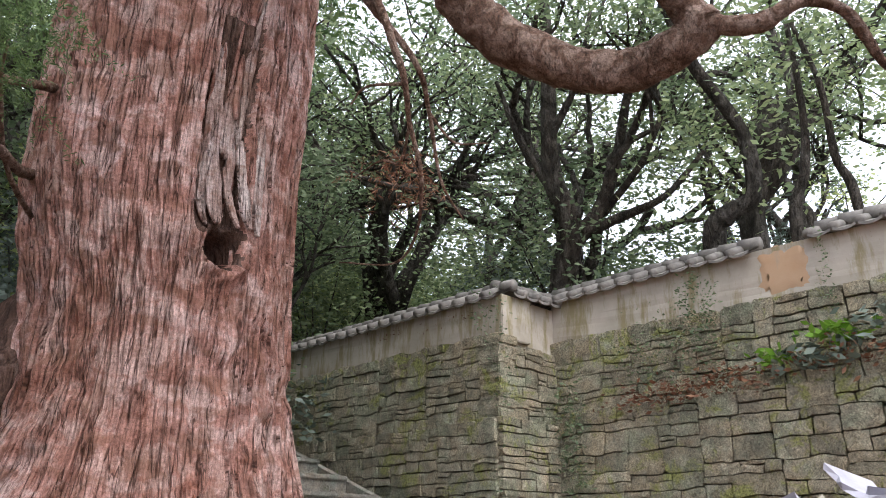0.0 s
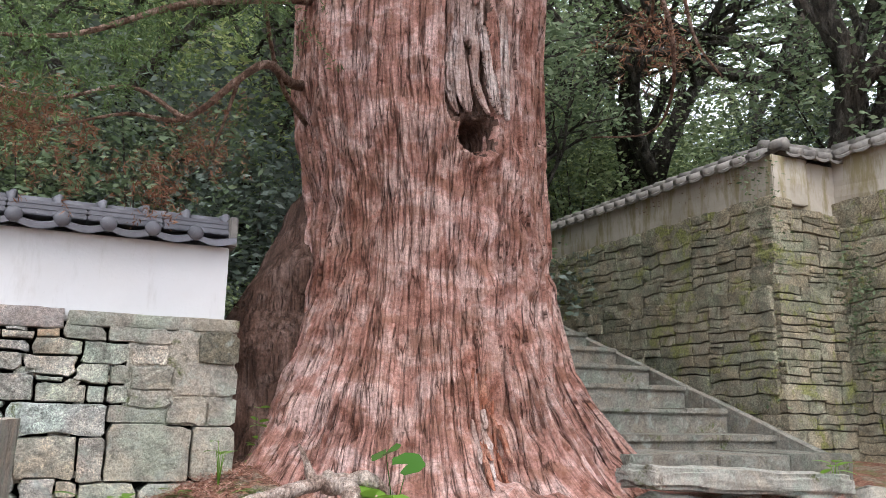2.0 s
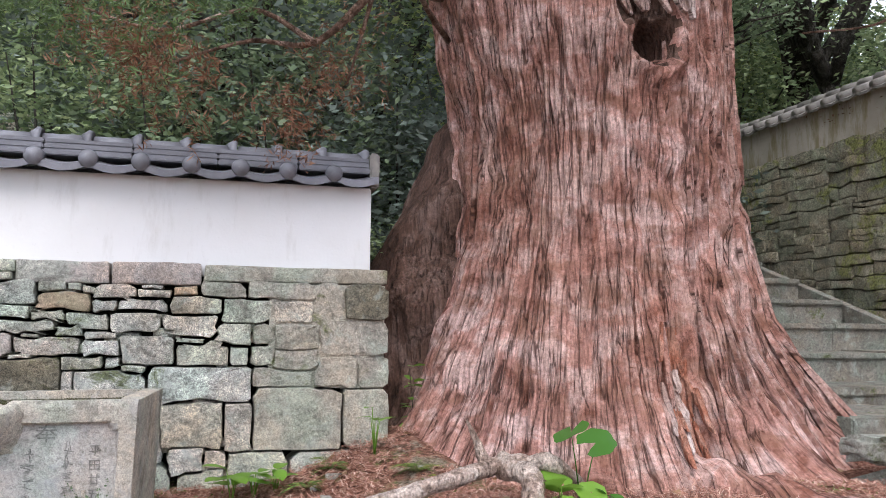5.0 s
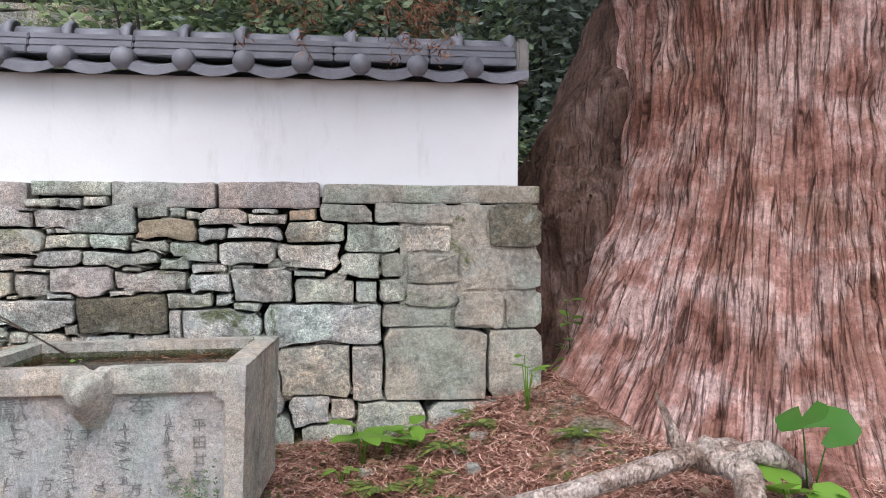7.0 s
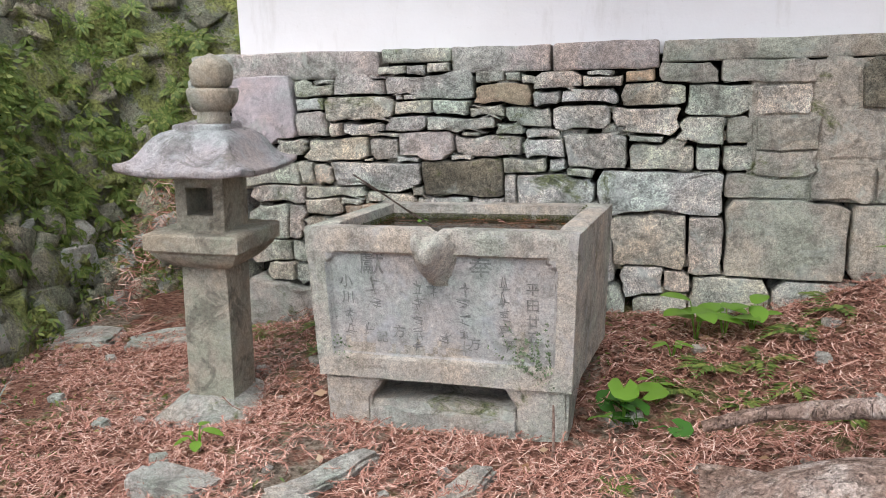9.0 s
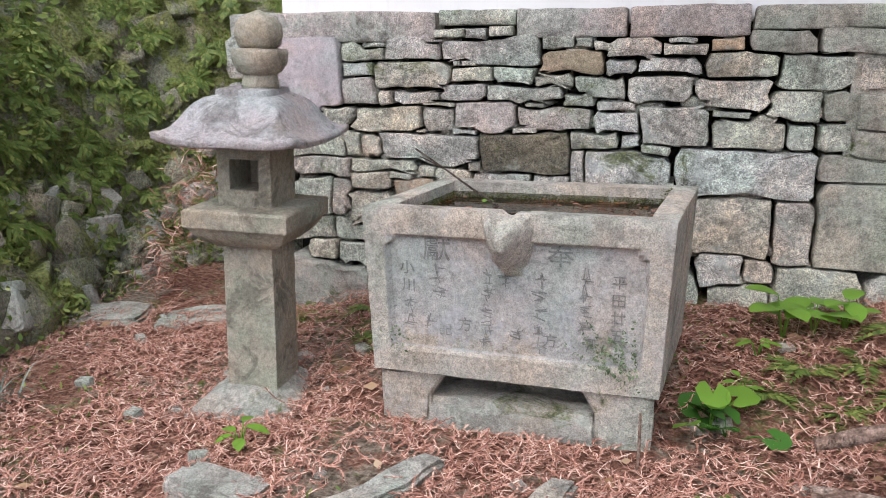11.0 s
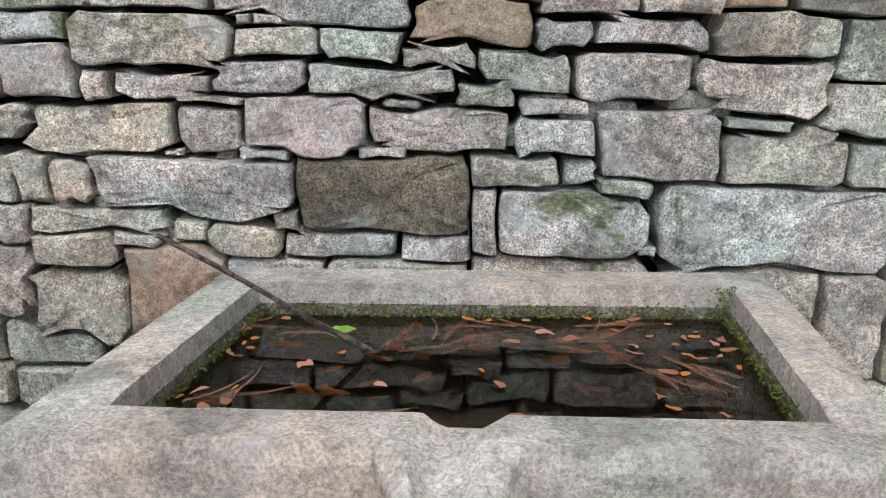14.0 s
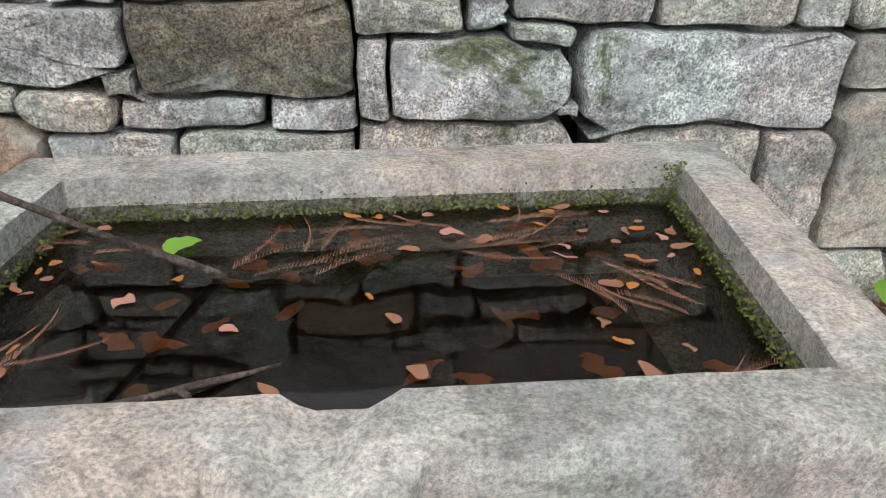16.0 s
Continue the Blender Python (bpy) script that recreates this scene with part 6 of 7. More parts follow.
def shrub(seed, leaf, size, n, w, h):
    g = np.random.default_rng(seed)
    c = np.clip(g.normal(size=(n // 30, 3)), -1.5, 1.5) * (w, w, h * 0.45) + (0, 0, h * 0.8)
    cs = np.repeat(c, 30, axis=0) + g.normal(size=(len(c) * 30, 3)) * 0.13
    cs[:, 2] = np.abs(cs[:, 2])
    e = thing("shrub", "dense evergreen understorey shrub", "shrub", "understorey shrubs")
    verts, faces = [], []
    for k in range(9):
        tgt = c[k]
        me = tube_mesh("tmp", [(0, 0, -0.2), tuple(tgt * (0.5, 0.5, 0.45)), tuple(tgt)], (0.02, 0.014, 0.005), M_TRUNK, 5)
        o = len(verts)
        verts += [v.co.copy() for v in me.vertices]
        faces += [tuple(o + i for i in f.vertices) for f in me.polygons]
        bpy.data.meshes.remove(me)
    put("stem", mesh_of("stem", verts, faces, M_TRUNK, True), e)
    put("crown", leaves_mesh("crown", cs, size, leaf, g), e)
    return e


kinds = [forest_tree(11, 8.0, 0.20, M_LEAF_D, 0.105, 34, 0.24), forest_tree(23, 9.0, 0.22, M_LEAF_M, 0.105, 34, 0.25), forest_tree(37, 7.0, 0.16, M_LEAF_L, 0.10, 28, 0.24),
         forest_tree(41, 9.5, 0.24, M_LEAF_D, 0.11, 34, 0.27), forest_tree(59, 7.5, 0.17, M_LEAF_M, 0.10, 32, 0.23)]
bushes = [shrub(3, M_LEAF_B, 0.085, 6000, 0.75, 1.3), shrub(8, M_LEAF_D, 0.08, 6000, 0.8, 1.5), shrub(14, M_LEAF_M, 0.08, 5400, 0.7, 1.2), shrub(19, M_LEAF_L, 0.08, 4500, 0.6, 1.3)]
used = set()


def plant(proto, x, y, turn, s, z=None):
    m = pose(x, y, (height(x, y) if z is None else z), 0, 0, turn) @ Matrix.Scale(s, 4)
    if proto not in used:
        used.add(proto)
        proto.matrix_basis = m
        return proto
    proto2 = copy_thing(proto, m)
    proto2.scale = (s, s, s)
    return proto2


fr = random.Random(77)
# hillside behind the white wall
spots = []
for row, (y0, n) in enumerate(((9.5, 7), (12.0, 8), (15.0, 9), (18.5, 9), (23.0, 9))):
    for i in range(n):
        spots.append((-13 + 18.5 * (i + fr.uniform(0.2, 0.8)) / n, y0 + fr.uniform(-0.9, 0.9)))
for x, y in spots:
    plant(kinds[fr.choice((2, 1, 1, 3, 4, 2, 0, 4))], x, y, fr.uniform(0, 360), fr.uniform(0.8, 1.15))
for x, y, s in ((0.62, 7.75, 0.62), (0.9, 8.6, 1.0), (1.7, 8.9, 1.1), (-0.2, 8.9, 1.05), (-1.2, 9.0, 0.9), (-2.2, 9.1, 1.0), (-3.2, 9.2, 0.9), (0.4, 10.0, 1.3), (-1.8, 10.3, 1.3), (2.4, 10.0, 1.3), (-4.4, 10.9, 1.1), (-3.4, 11.6, 1.3)):
    plant(bushes[fr.choice((0, 0, 1, 2))], x, y, fr.uniform(0, 360), s)
for i in range(34):
    x, y = fr.uniform(-12, 6), fr.uniform(10.5, 22)
    plant(bushes[fr.choice((0, 1, 1, 2, 3))], x, y, fr.uniform(0, 360), fr.uniform(1.1, 1.9))
# terrace behind the old wall: the crooked stems stand apart, with sky between
for k, x, y, s in ((0, 8.2, 7.2, 0.95), (3, 9.2, 4.6, 0.9), (4, 8.6, 9.5, 0.9), (1, 10.8, 8.0, 1.0), (0, 12.5, 5.0, 1.0), (2, 9.5, 2.4, 0.9), (4, 11.5, 1.0, 0.9), (1, 13.0, 10.5, 1.1), (3, 9.5, 12.0, 1.0), (0, 7.4, 13.5, 1.0), (4, 12.0, 13.5, 1.1), (2, 14.5, 2.5, 1.0), (1, 7.0, 16.0, 1.1), (3, 11.0, 17.0, 1.2), (0, 15.5, 8.0, 1.1), (1, 16, 13, 1.2)):
    plant(kinds[k], x, y, fr.uniform(0, 360), s)
for i in range(12):
    plant(bushes[fr.choice((1, 2, 0))], fr.uniform(8.4, 14), fr.uniform(2, 15), fr.uniform(0, 360), fr.uniform(0.9, 1.5))
for k, x, y, s in ((1, 8.6, 14.5, 1.0), (3, 10.2, 13.0, 1.1), (0, 5.2, 15.5, 1.0), (4, 6.8, 18.5, 1.2), (1, 9.0, 20.0, 1.3), (3, 12.5, 16.5, 1.3), (0, 14.0, 20.0, 1.4), (1, 4.0, 19.0, 1.2), (3, 17.0, 17.0, 1.4), (0, 11.0, 24.0, 1.5), (4, 18.0, 22.0, 1.5)):
    plant(kinds[k], x, y, fr.uniform(0, 360), s)
for i in range(22):
    plant(bushes[fr.choice((1, 2, 0, 3))], fr.uniform(5.5, 16), fr.uniform(13.5, 22), fr.uniform(0, 360), fr.uniform(1.3, 2.3))
# west bank; the last four trees, behind the path, are unseen, added for shade
for k, x, y, s in ((1, -11.5, 6.5, 0.9), (0, -9.5, 10.5, 1.0), (4, -13.0, 9.0, 1.0), (0, -9, -3, 1.0), (1, -4, -9, 1.1), (3, 3, -10, 1.1), (4, 9, -7, 1.0)):
    plant(kinds[k], x, y, fr.uniform(0, 360), s)
tr2 = thing("forest_tree", "dark forked evergreen trunk behind the old wall", "tree", "woodland trees", at=(7.6, 7.0, 2.6))
TO = Vector((7.6, 7.0, 2.6))
for pts, r0, r1 in (([(7.7, 7.1, 2.6), (7.62, 6.95, 4.2), (7.45, 6.57, 5.28), (7.20, 6.67, 6.09), (6.89, 6.42, 7.6), (6.7, 6.3, 9.0)], 0.24, 0.07),
                    ([(7.49, 6.61, 5.0), (7.76, 6.30, 5.55), (7.75, 5.96, 6.21), (7.60, 5.62, 6.99), (7.7, 5.3, 8.2)], 0.13, 0.04),
                    ([(7.57, 6.48, 5.17), (7.84, 5.91, 5.38), (8.03, 5.41, 5.57), (8.4, 5.0, 6.2)], 0.09, 0.03),
                    ([(7.3, 6.65, 5.7), (7.0, 7.0, 6.5), (6.8, 7.3, 7.6)], 0.09, 0.03), ([(7.75, 5.96, 6.21), (8.1, 5.7, 7.0), (8.4, 5.6, 8.0)], 0.07, 0.02), ([(7.1, 6.6, 6.5), (7.3, 6.2, 7.4), (7.4, 6.0, 8.5)], 0.07, 0.02)):
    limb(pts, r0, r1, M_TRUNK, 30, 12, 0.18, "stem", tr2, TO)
tr3 = thing("forest_tree", "dark crooked evergreen trunk behind the old wall", "tree", "woodland trees", at=(7.9, 4.6, 2.6))
TO3 = Vector((7.9, 4.6, 2.6))
for pts, r0, r1 in (([(7.9, 4.7, 2.6), (7.66, 4.65, 4.58), (7.64, 4.42, 4.87), (7.69, 4.10, 5.08), (7.54, 4.10, 5.84), (7.15, 4.39, 6.66), (6.9, 4.6, 7.6)], 0.16, 0.06),
                    ([(7.8, 3.7, 2.8), (7.54, 3.63, 4.50), (7.48, 3.43, 5.06), (7.42, 3.33, 5.71), (7.3, 3.3, 6.8)], 0.09, 0.03),
                    ([(7.8, 3.0, 2.8), (7.67, 3.03, 4.66), (7.56, 3.12, 5.12), (7.37, 3.09, 5.94), (7.11, 3.19, 6.67)], 0.07, 0.025)):
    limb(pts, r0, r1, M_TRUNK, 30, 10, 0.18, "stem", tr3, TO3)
for par, org, cen in ((tr2, TO, [(6.7, 6.3, 9.0), (7.7, 5.3, 8.2), (8.4, 5.0, 6.4), (6.8, 7.3, 7.8), (8.4, 5.6, 8.0), (7.4, 6.0, 8.6)]), (tr3, TO3, [(6.9, 4.6, 7.6), (7.3, 3.3, 6.9), (7.1, 3.2, 6.8), (7.9, 4.0, 6.2), (8.1, 3.2, 6.0), (8.2, 4.6, 5.6)])):
    cs = np.concatenate([np.array(c) - np.array(org) + rng.normal(size=(420, 3)) * (0.6, 0.6, 0.4) for c in cen])
    put("crown", leaves_mesh("crown", cs, 0.11, M_LEAF_M, rng), par)

# ---- ground litter ----
def scatter(n, x0, x1, y0, y1, seed):
    g = np.random.default_rng(seed)
    return g, np.stack([g.uniform(x0, x1, n), g.uniform(y0, y1, n)], axis=1)


def litter():
    """Fallen cedar sprigs: curved stems with short side needles, lying every way on the ground."""
    g, p = scatter(21000, -4.2, 4.4, 3.2, 6.25, 9)
    verts, faces = [], []
    for x, y in p:
        if abs(x + 1.56) < 0.5 and 5.2 < y < 5.85:
            continue
        if noise.noise(Vector((x * 1.6, y * 1.6, 4))) < -0.22:
            continue
        z = height(x, y) + g.uniform(0.004, 0.03)
        a = g.uniform(0, 6.28)
        bend = g.normal() * 2.0
        ln = g.uniform(0.06, 0.2)
        q = Vector((x, y, z))
        for s in range(5):
            d = Vector((math.cos(a), math.sin(a), g.normal() * 0.22))
            nq = q + d * ln / 5
            side = Vector((-d.y, d.x, 0)) * 0.0024
            o = len(verts)
            verts += [q - side, q + side, nq + side, nq - side]
            faces.append((o, o + 1, o + 2, o + 3))
            for sg in (-1, 1, -1, 1):
                f = q + d * g.uniform(0, 0.02)
                e = d * g.uniform(0.014, 0.03) + Vector((-d.y, d.x, 0)) * sg * g.uniform(0.008, 0.02) + Vector((0, 0, g.normal() * 0.010))
                o = len(verts)
                verts += [f - d * 0.002, f + d * 0.003, f + e]
                faces.append((o, o + 1, o + 2))
            q = nq
            a += bend * 0.2
    return tagged(put("cedar_litter", mesh_of("cedar_litter", verts, faces, M_LITTER)), "fallen rust-red cedar sprigs covering the ground", "litter", kind="stuff")


litter()
g, p = scatter(900, 0, 1, 0, 1, 17)
gully = [(-4.02 + 0.20 * u + 0.10 * g.normal(), 6.35 + 0.55 * u + 0.08 * g.normal(), height(-3.9, 6.4) + 0.04 + 0.85 * u) for u, w in p]
tagged(put("needle_gully", leaves_mesh("needle_gully", gully, 0.08, M_LITTER, g, 0.6, 0.08)), "rust-red cedar needles slid down the bank's corner", "litter", kind="stuff")
g, p = scatter(420, -4.2, 4.4, 2.6, 6.2, 21)
leafpts = [(x, y, height(x, y) + 0.02) for x, y in p]
tagged(put("fallen_leaves", leaves_mesh("fallen_leaves", leafpts, 0.055, M_FALLEN, g, 0.12, 0.55)), "scattered dry tan fallen leaves", "leaves", kind="stuff")
g, p = scatter(9000, -4.3, 4.6, 2.6, 6.2, 31)
grass = [(x, y, height(x, y) + 0.012) for x, y in p if noise.noise(Vector((x * 1.1, y * 1.1, 9))) > 0.12]
tagged(put("ground_moss", leaves_mesh("ground_moss", grass, 0.035, M_FERN, g, 0.9, 0.3)), "low green moss and seedlings between needles", "moss", kind="stuff")
g, p = scatter(300, -4.3, 0.5, 2.9, 6.0, 41)
for k, (x, y) in enumerate(p[:90]):
    s = g.uniform(0.012, 0.04)
    me = stone_mesh(2 * s, 1.1 * s, 1.4 * s, M_SLAB, s * 0.2, 0.35, 3, 3, float(k))
    if abs(x + 1.56) > 0.6 or y < 5.0:
        tagged(put("pebble", me, m=pose(x, y, height(x, y) + 0.3 * s, g.uniform(-20, 20), 0, g.uniform(0, 360))), "small grey pebble among needles", "stone", "pebbles")


def slab(x, y, w, d, h, turn, label="flat pale stone set in the ground"):
    bm = bmesh.new()
    block(bm, (-w / 2, -d / 2, -0.12), (w / 2, d / 2, h), 4, 0.022, 0.016)
    ob = part("paving_slab", bm, M_SLAB, None)
    ob.matrix_basis = pose(x, y, height(x, y) - 0.01, 0, 0, turn)
    tagged(ob, label, "stone", "paving stones")


slab(-1.88, 4.72, 0.13, 0.46, 0.05, -28)
slab(-1.40, 4.72, 0.12, 0.34, 0.04, -22)
slab(-1.70, 4.50, 0.50, 0.12, 0.035, -8)
slab(-2.42, 4.62, 0.34, 0.16, 0.07, -12, "mossy flat stone half sunk in needles")
slab(-4.05, 6.05, 0.46, 0.30, 0.04, 20, "flat pale stone by the mossy bank")
slab(-3.55, 6.15, 0.40, 0.26, 0.03, 35, "flat pale stone by the mossy bank")
slab(-0.55, 4.55, 0.10, 0.30, 0.05, -30, "pale splintered wood scrap")


# ---- plants ----
def leaf_blade(L, W, curl=0.25, notch=0.0, seg=6):
    """One leaf along +x with a midrib fold."""
    verts, faces = [], []
    for i in range(seg + 1):
        t = i / seg
        w = W * 0.5 * (math.sin(math.pi * min(1, t * 0.92 + 0.08)) ** 0.7)
        z = -curl * L * t * t
        verts += [(L * t, -w, z + 0.12 * w), (L * t, 0, z), (L * t, w, z + 0.12 * w)]
    for i in range(seg):
        for q in (0, 1):
            a = i * 3 + q
            faces.append((a, a + 1, a + 4, a + 3))
    return verts, faces


def round_leaf(R):
    verts, faces = [(0, 0, 0)], []
    n = 20
    for k in range(n + 1):
        a = -2.75 + 5.5 * k / n
        r = R * (1 + 0.05 * math.sin(7 * a))
        verts += [(r * 0.55 * math.cos(a), r * 0.55 * math.sin(a), 0.08 * R), (r * math.cos(a), r * math.sin(a), 0.04 * R + 0.06 * R * math.sin(3 * a))]
    for k in range(n):
        a = 1 + 2 * k
        faces += [(0, a, a + 2), (a, a + 1, a + 3, a + 2)]
    return verts, faces


def herb(name, label, x, y, blades, material, z=None):
    e = thing(name, label, "plant", "ground plants", at=(x, y, (height(x, y) if z is None else z)))
    for verts, faces, m in blades:
        put("leaf", mesh_of("leaf", verts, faces, material, True), e, m=m)
        top = m.translation
        put("stalk", tube_mesh("stalk", [(0, 0, -0.02), tuple(top * 0.6 + Vector((0, 0, 0.01))), tuple(top)], (0.004, 0.003, 0.002), material, 5), e)
    return e


def round_clump(x, y, n, R, hgt, material=M_FRESH, rs=0):
    r = random.Random(rs)
    b = []
    for k in range(n):
        a = r.uniform(0, 360)
        d = r.uniform(0.02, 0.17)
        b.append((*round_leaf(R * r.uniform(0.6, 1.1)), pose(d * math.cos(radians(a)), d * math.sin(radians(a)), hgt * r.uniform(0.4, 1.1), r.uniform(-25, 35), r.uniform(-25, 25), a)))
    herb("round_leaf_plant", "glossy round-leaved green plant in the needles", x, y, b, material)


round_clump(-0.90, 5.38, 4, 0.075, 0.17, M_FRESH, 1)
round_clump(-0.84, 5.36, 6, 0.075, 0.07, M_GLOSSY, 2)
round_clump(0.78, 4.72, 5, 0.095, 0.20, M_FRESH, 3)
round_clump(0.98, 4.70, 4, 0.085, 0.10, M_GLOSSY, 4)
round_clump(0.95, 4.9, 2, 0.09, 0.34, M_GLOSSY, 5)


def broad_clump(x, y, n, L, W, hgt, material, rs, label="broad-leaved bright green seedling"):
    r = random.Random(rs)
    b = []
    for k in range(n):
        a = 360 * k / n + r.uniform(-20, 20)
        b.append((*leaf_blade(L * r.uniform(0.7, 1.1), W * r.uniform(0.8, 1.1)), pose(0.03 * math.cos(radians(a)), 0.03 * math.sin(radians(a)), hgt * r.uniform(0.5, 1.0), 0, r.uniform(-25, 10), a)))
    herb("broad_leaf_plant", label, x, y, b, material)


for x, y, n, L, W, hh, rs in ((-0.62, 5.98, 6, 0.17, 0.10, 0.20, 1), (-0.50, 6.02, 6, 0.18, 0.11, 0.16, 2), (-0.72, 5.86, 5, 0.07, 0.035, 0.08, 3), (-0.38, 6.05, 5, 0.13, 0.08, 0.14, 4), (-2.52, 4.92, 5, 0.09, 0.045, 0.10, 5), (0.18, 6.02, 5, 0.10, 0.05, 0.30, 6), (-0.78, 5.62, 5, 0.06, 0.03, 0.07, 7), (4.9, 5.2, 6, 0.16, 0.1, 0.2, 8)):
    broad_clump(x, y, n, L, W, hh, M_FRESH, rs)


def fern(x, y, n, L, rs, z=None, tilt=0, turn=0):
    """Arching fronds with paired leaflets, all one clump."""
    r = random.Random(rs)
    verts, faces = [], []
    for k in range(n):
        a = radians(360 * k / n + r.uniform(-25, 25))
        rise = r.uniform(0.5, 1.1)
        ln = L * r.uniform(0.6, 1.1)
        for s in range(1, 12):
            t = s / 12
            c = Vector((math.cos(a) * ln * t, math.sin(a) * ln * t, ln * (rise * t - 0.9 * t * t)))
            w = 0.30 * ln * math.sin(math.pi * (0.12 + 0.85 * t)) * 0.8
            d = Vector((math.cos(a), math.sin(a), 0))
            sd = Vector((-d.y, d.x, 0))
            for sg in (-1, 1):
                o = len(verts)
                verts += [c, c + sd * sg * w * 0.5 + d * 0.022 * ln / 0.2, c + sd * sg * w + d * 0.03 - Vector((0, 0, 0.1 * w)), c + sd * sg * w * 0.5 - d * 0.010]
                faces.append((o, o + 1, o + 2, o + 3))
    e = tagged(put("fern", mesh_of("fern", verts, faces, M_FERN)), "green arching fern with feathery fronds", "fern", "ferns")
    e.matrix_basis = pose(x, y, height(x, y) if z is None else z, 0, tilt, turn)


for k, (x, y, L) in enumerate(((-0.55, 5.75, 0.18), (-0.35, 5.80, 0.17), (-0.2, 5.95, 0.2), (-0.70, 5.62, 0.16), (-0.05, 6.05, 0.2), (-0.45, 5.55, 0.13), (-2.3, 5.75, 0.14), (-2.45, 6.0, 0.15), (-3.9, 4.9, 0.25), (-1.2, 4.6, 0.08), (-0.9, 4.9, 0.09), (0.35, 5.7, 0.16), (-2.85, 6.1, 0.16), (3.6, 5.2, 0.2), (4.4, 6.1, 0.2), (2.2, 4.6, 0.18), (-0.25, 5.6, 0.15), (-0.1, 5.35, 0.10))):
    fern(x, y, 7, L, k)
rf = random.Random(12)
for k in range(300):
    z = rf.uniform(0.45, 2.2)
    q, n = bank_at(rf.randrange(6, 66), z)
    fern(q.x + n.x * 0.04, q.y + n.y * 0.04, 9, rf.uniform(0.07, 0.17), 100 + k, z, 50, math.degrees(math.atan2(n.y, n.x)) + rf.uniform(-25, 25))
for x, y, z, n in ((-4.35, 4.9, 0.55, 800), (-4.45, 5.4, 1.3, 700), (-4.6, 6.0, 1.7, 700), (-4.1, 4.7, 0.25, 500)):
    c = np.array((x, y, z)) + rng.normal(size=(n, 3)) * (0.16, 0.22, 0.2)
    tagged(put("bank_shrub", leaves_mesh("bank_shrub", c, 0.05, M_FERN if z > 1 else M_LEAF_L, rng)), "small leafy shrub growing on the mossy bank", "shrub", "bank shrubs")
# grass blades at the foot of the bank
gb = []
for k in range(60):
    c = Vector((-3.75 + rf.uniform(-0.15, 0.15), 4.95 + rf.uniform(-0.15, 0.15), height(-3.75, 4.95)))
    a = rf.uniform(0, 6.28)
    gb.append((c, a, rf.uniform(0.15, 0.3)))
verts, faces = [], []
for c, a, ln in gb:
    o = len(verts)
    d = Vector((math.cos(a), math.sin(a), 0))
    sd = Vector((-d.y, d.x, 0)) * 0.005
    for s in range(5):
        t = s / 4
        q = c + d * ln * t + Vector((0, 0, ln * (1.1 * t - 0.8 * t * t)))
        verts += [q - sd * (1 - t), q + sd * (1 - t)]
    faces += [(o + 2 * s, o + 2 * s + 1, o + 2 * s + 3, o + 2 * s + 2) for s in range(4)]
tagged(put("grass_tuft", mesh_of("grass_tuft", verts, faces, M_LEAF_B)), "blue-green grass tuft by the bank", "grass")

# creepers on the old walls
def creeper(name, pts, n, material, size, spread, label):
    c = np.concatenate([np.array(p) + rng.normal(size=(n, 3)) * spread for p in pts])
    tagged(put(name, leaves_mesh(name, c, size, material, rng)), label, "creeper", "wall creepers")


creeper("wall_creeper", [(6.85, 3.80, 2.93)], 55, M_FRESH, 0.12, (0.04, 0.10, 0.06), "bright green broad-leaved plant on the old wall")
creeper("wall_creeper", [(6.85, 3.20, 3.08)], 75, M_FRESH, 0.13, (0.05, 0.15, 0.06), "bright green broad-leaved plant on the old wall")
creeper("wall_creeper", [(6.84, 3.15, 2.95), (6.84, 3.55, 2.86), (6.84, 2.8, 3.1)], 60, M_LEAF_B, 0.12, (0.04, 0.18, 0.07), "blue-green ferny plant on the old wall")
creeper("wall_creeper", [(6.93, 4.62, 3.9), (6.93, 4.75, 3.72), (6.93, 4.42, 3.75), (6.93, 4.5, 3.55)], 70, M_LEAF_D, 0.04, (0.01, 0.05, 0.10), "thin dark ivy hanging down the stained plaster")
creeper("wall_creeper", [(6.93, 3.22, 4.0), (6.93, 3.20, 3.8), (6.93, 3.25, 3.6), (6.93, 3.18, 3.4)], 32, M_LEAF_D, 0.035, (0.01, 0.025, 0.08), "single trail of dark ivy on stained plaster")
creeper("wall_creeper", [(6.84, 4.2, 2.8), (6.84, 5.2, 2.7), (6.84, 4.7, 2.75), (6.84, 3.0, 2.85)], 150, M_DEAD, 0.07, (0.04, 0.28, 0.08), "dry reddish creeper along the wall ledge")
creeper("wall_creeper", [(6.85, 6.3, 2.3), (6.83, 6.2, 1.9), (6.83, 6.3, 2.7)], 160, M_LEAF_D, 0.06, (0.05, 0.12, 0.25), "dark ivy in the corner of the old wall")
creeper("wall_creeper", [(6.93, 4.6, 3.5), (6.93, 4.9, 3.3), (6.93, 5.4, 3.2), (6.92, 4.5, 3.1)], 160, M_LEAF_D, 0.045, (0.03, 0.16, 0.2), "thin dark ivy climbing the old wall")
creeper("wall_creeper", [(5.98, 6.62, 3.7), (5.98, 6.65, 3.2), (6.0, 6.6, 2.8), (5.9, 6.6, 1.6), (5.95, 6.9, 3.9)], 110, M_LEAF_D, 0.045, (0.05, 0.08, 0.22), "thin dark ivy on the wall corner")
creeper("wall_creeper", [(6.03, 7.3, 3.85), (6.03, 7.9, 3.8), (6.03, 8.6, 3.85)], 90, M_DEAD, 0.045, (0.02, 0.2, 0.07), "dry brown creeper below the tile coping")

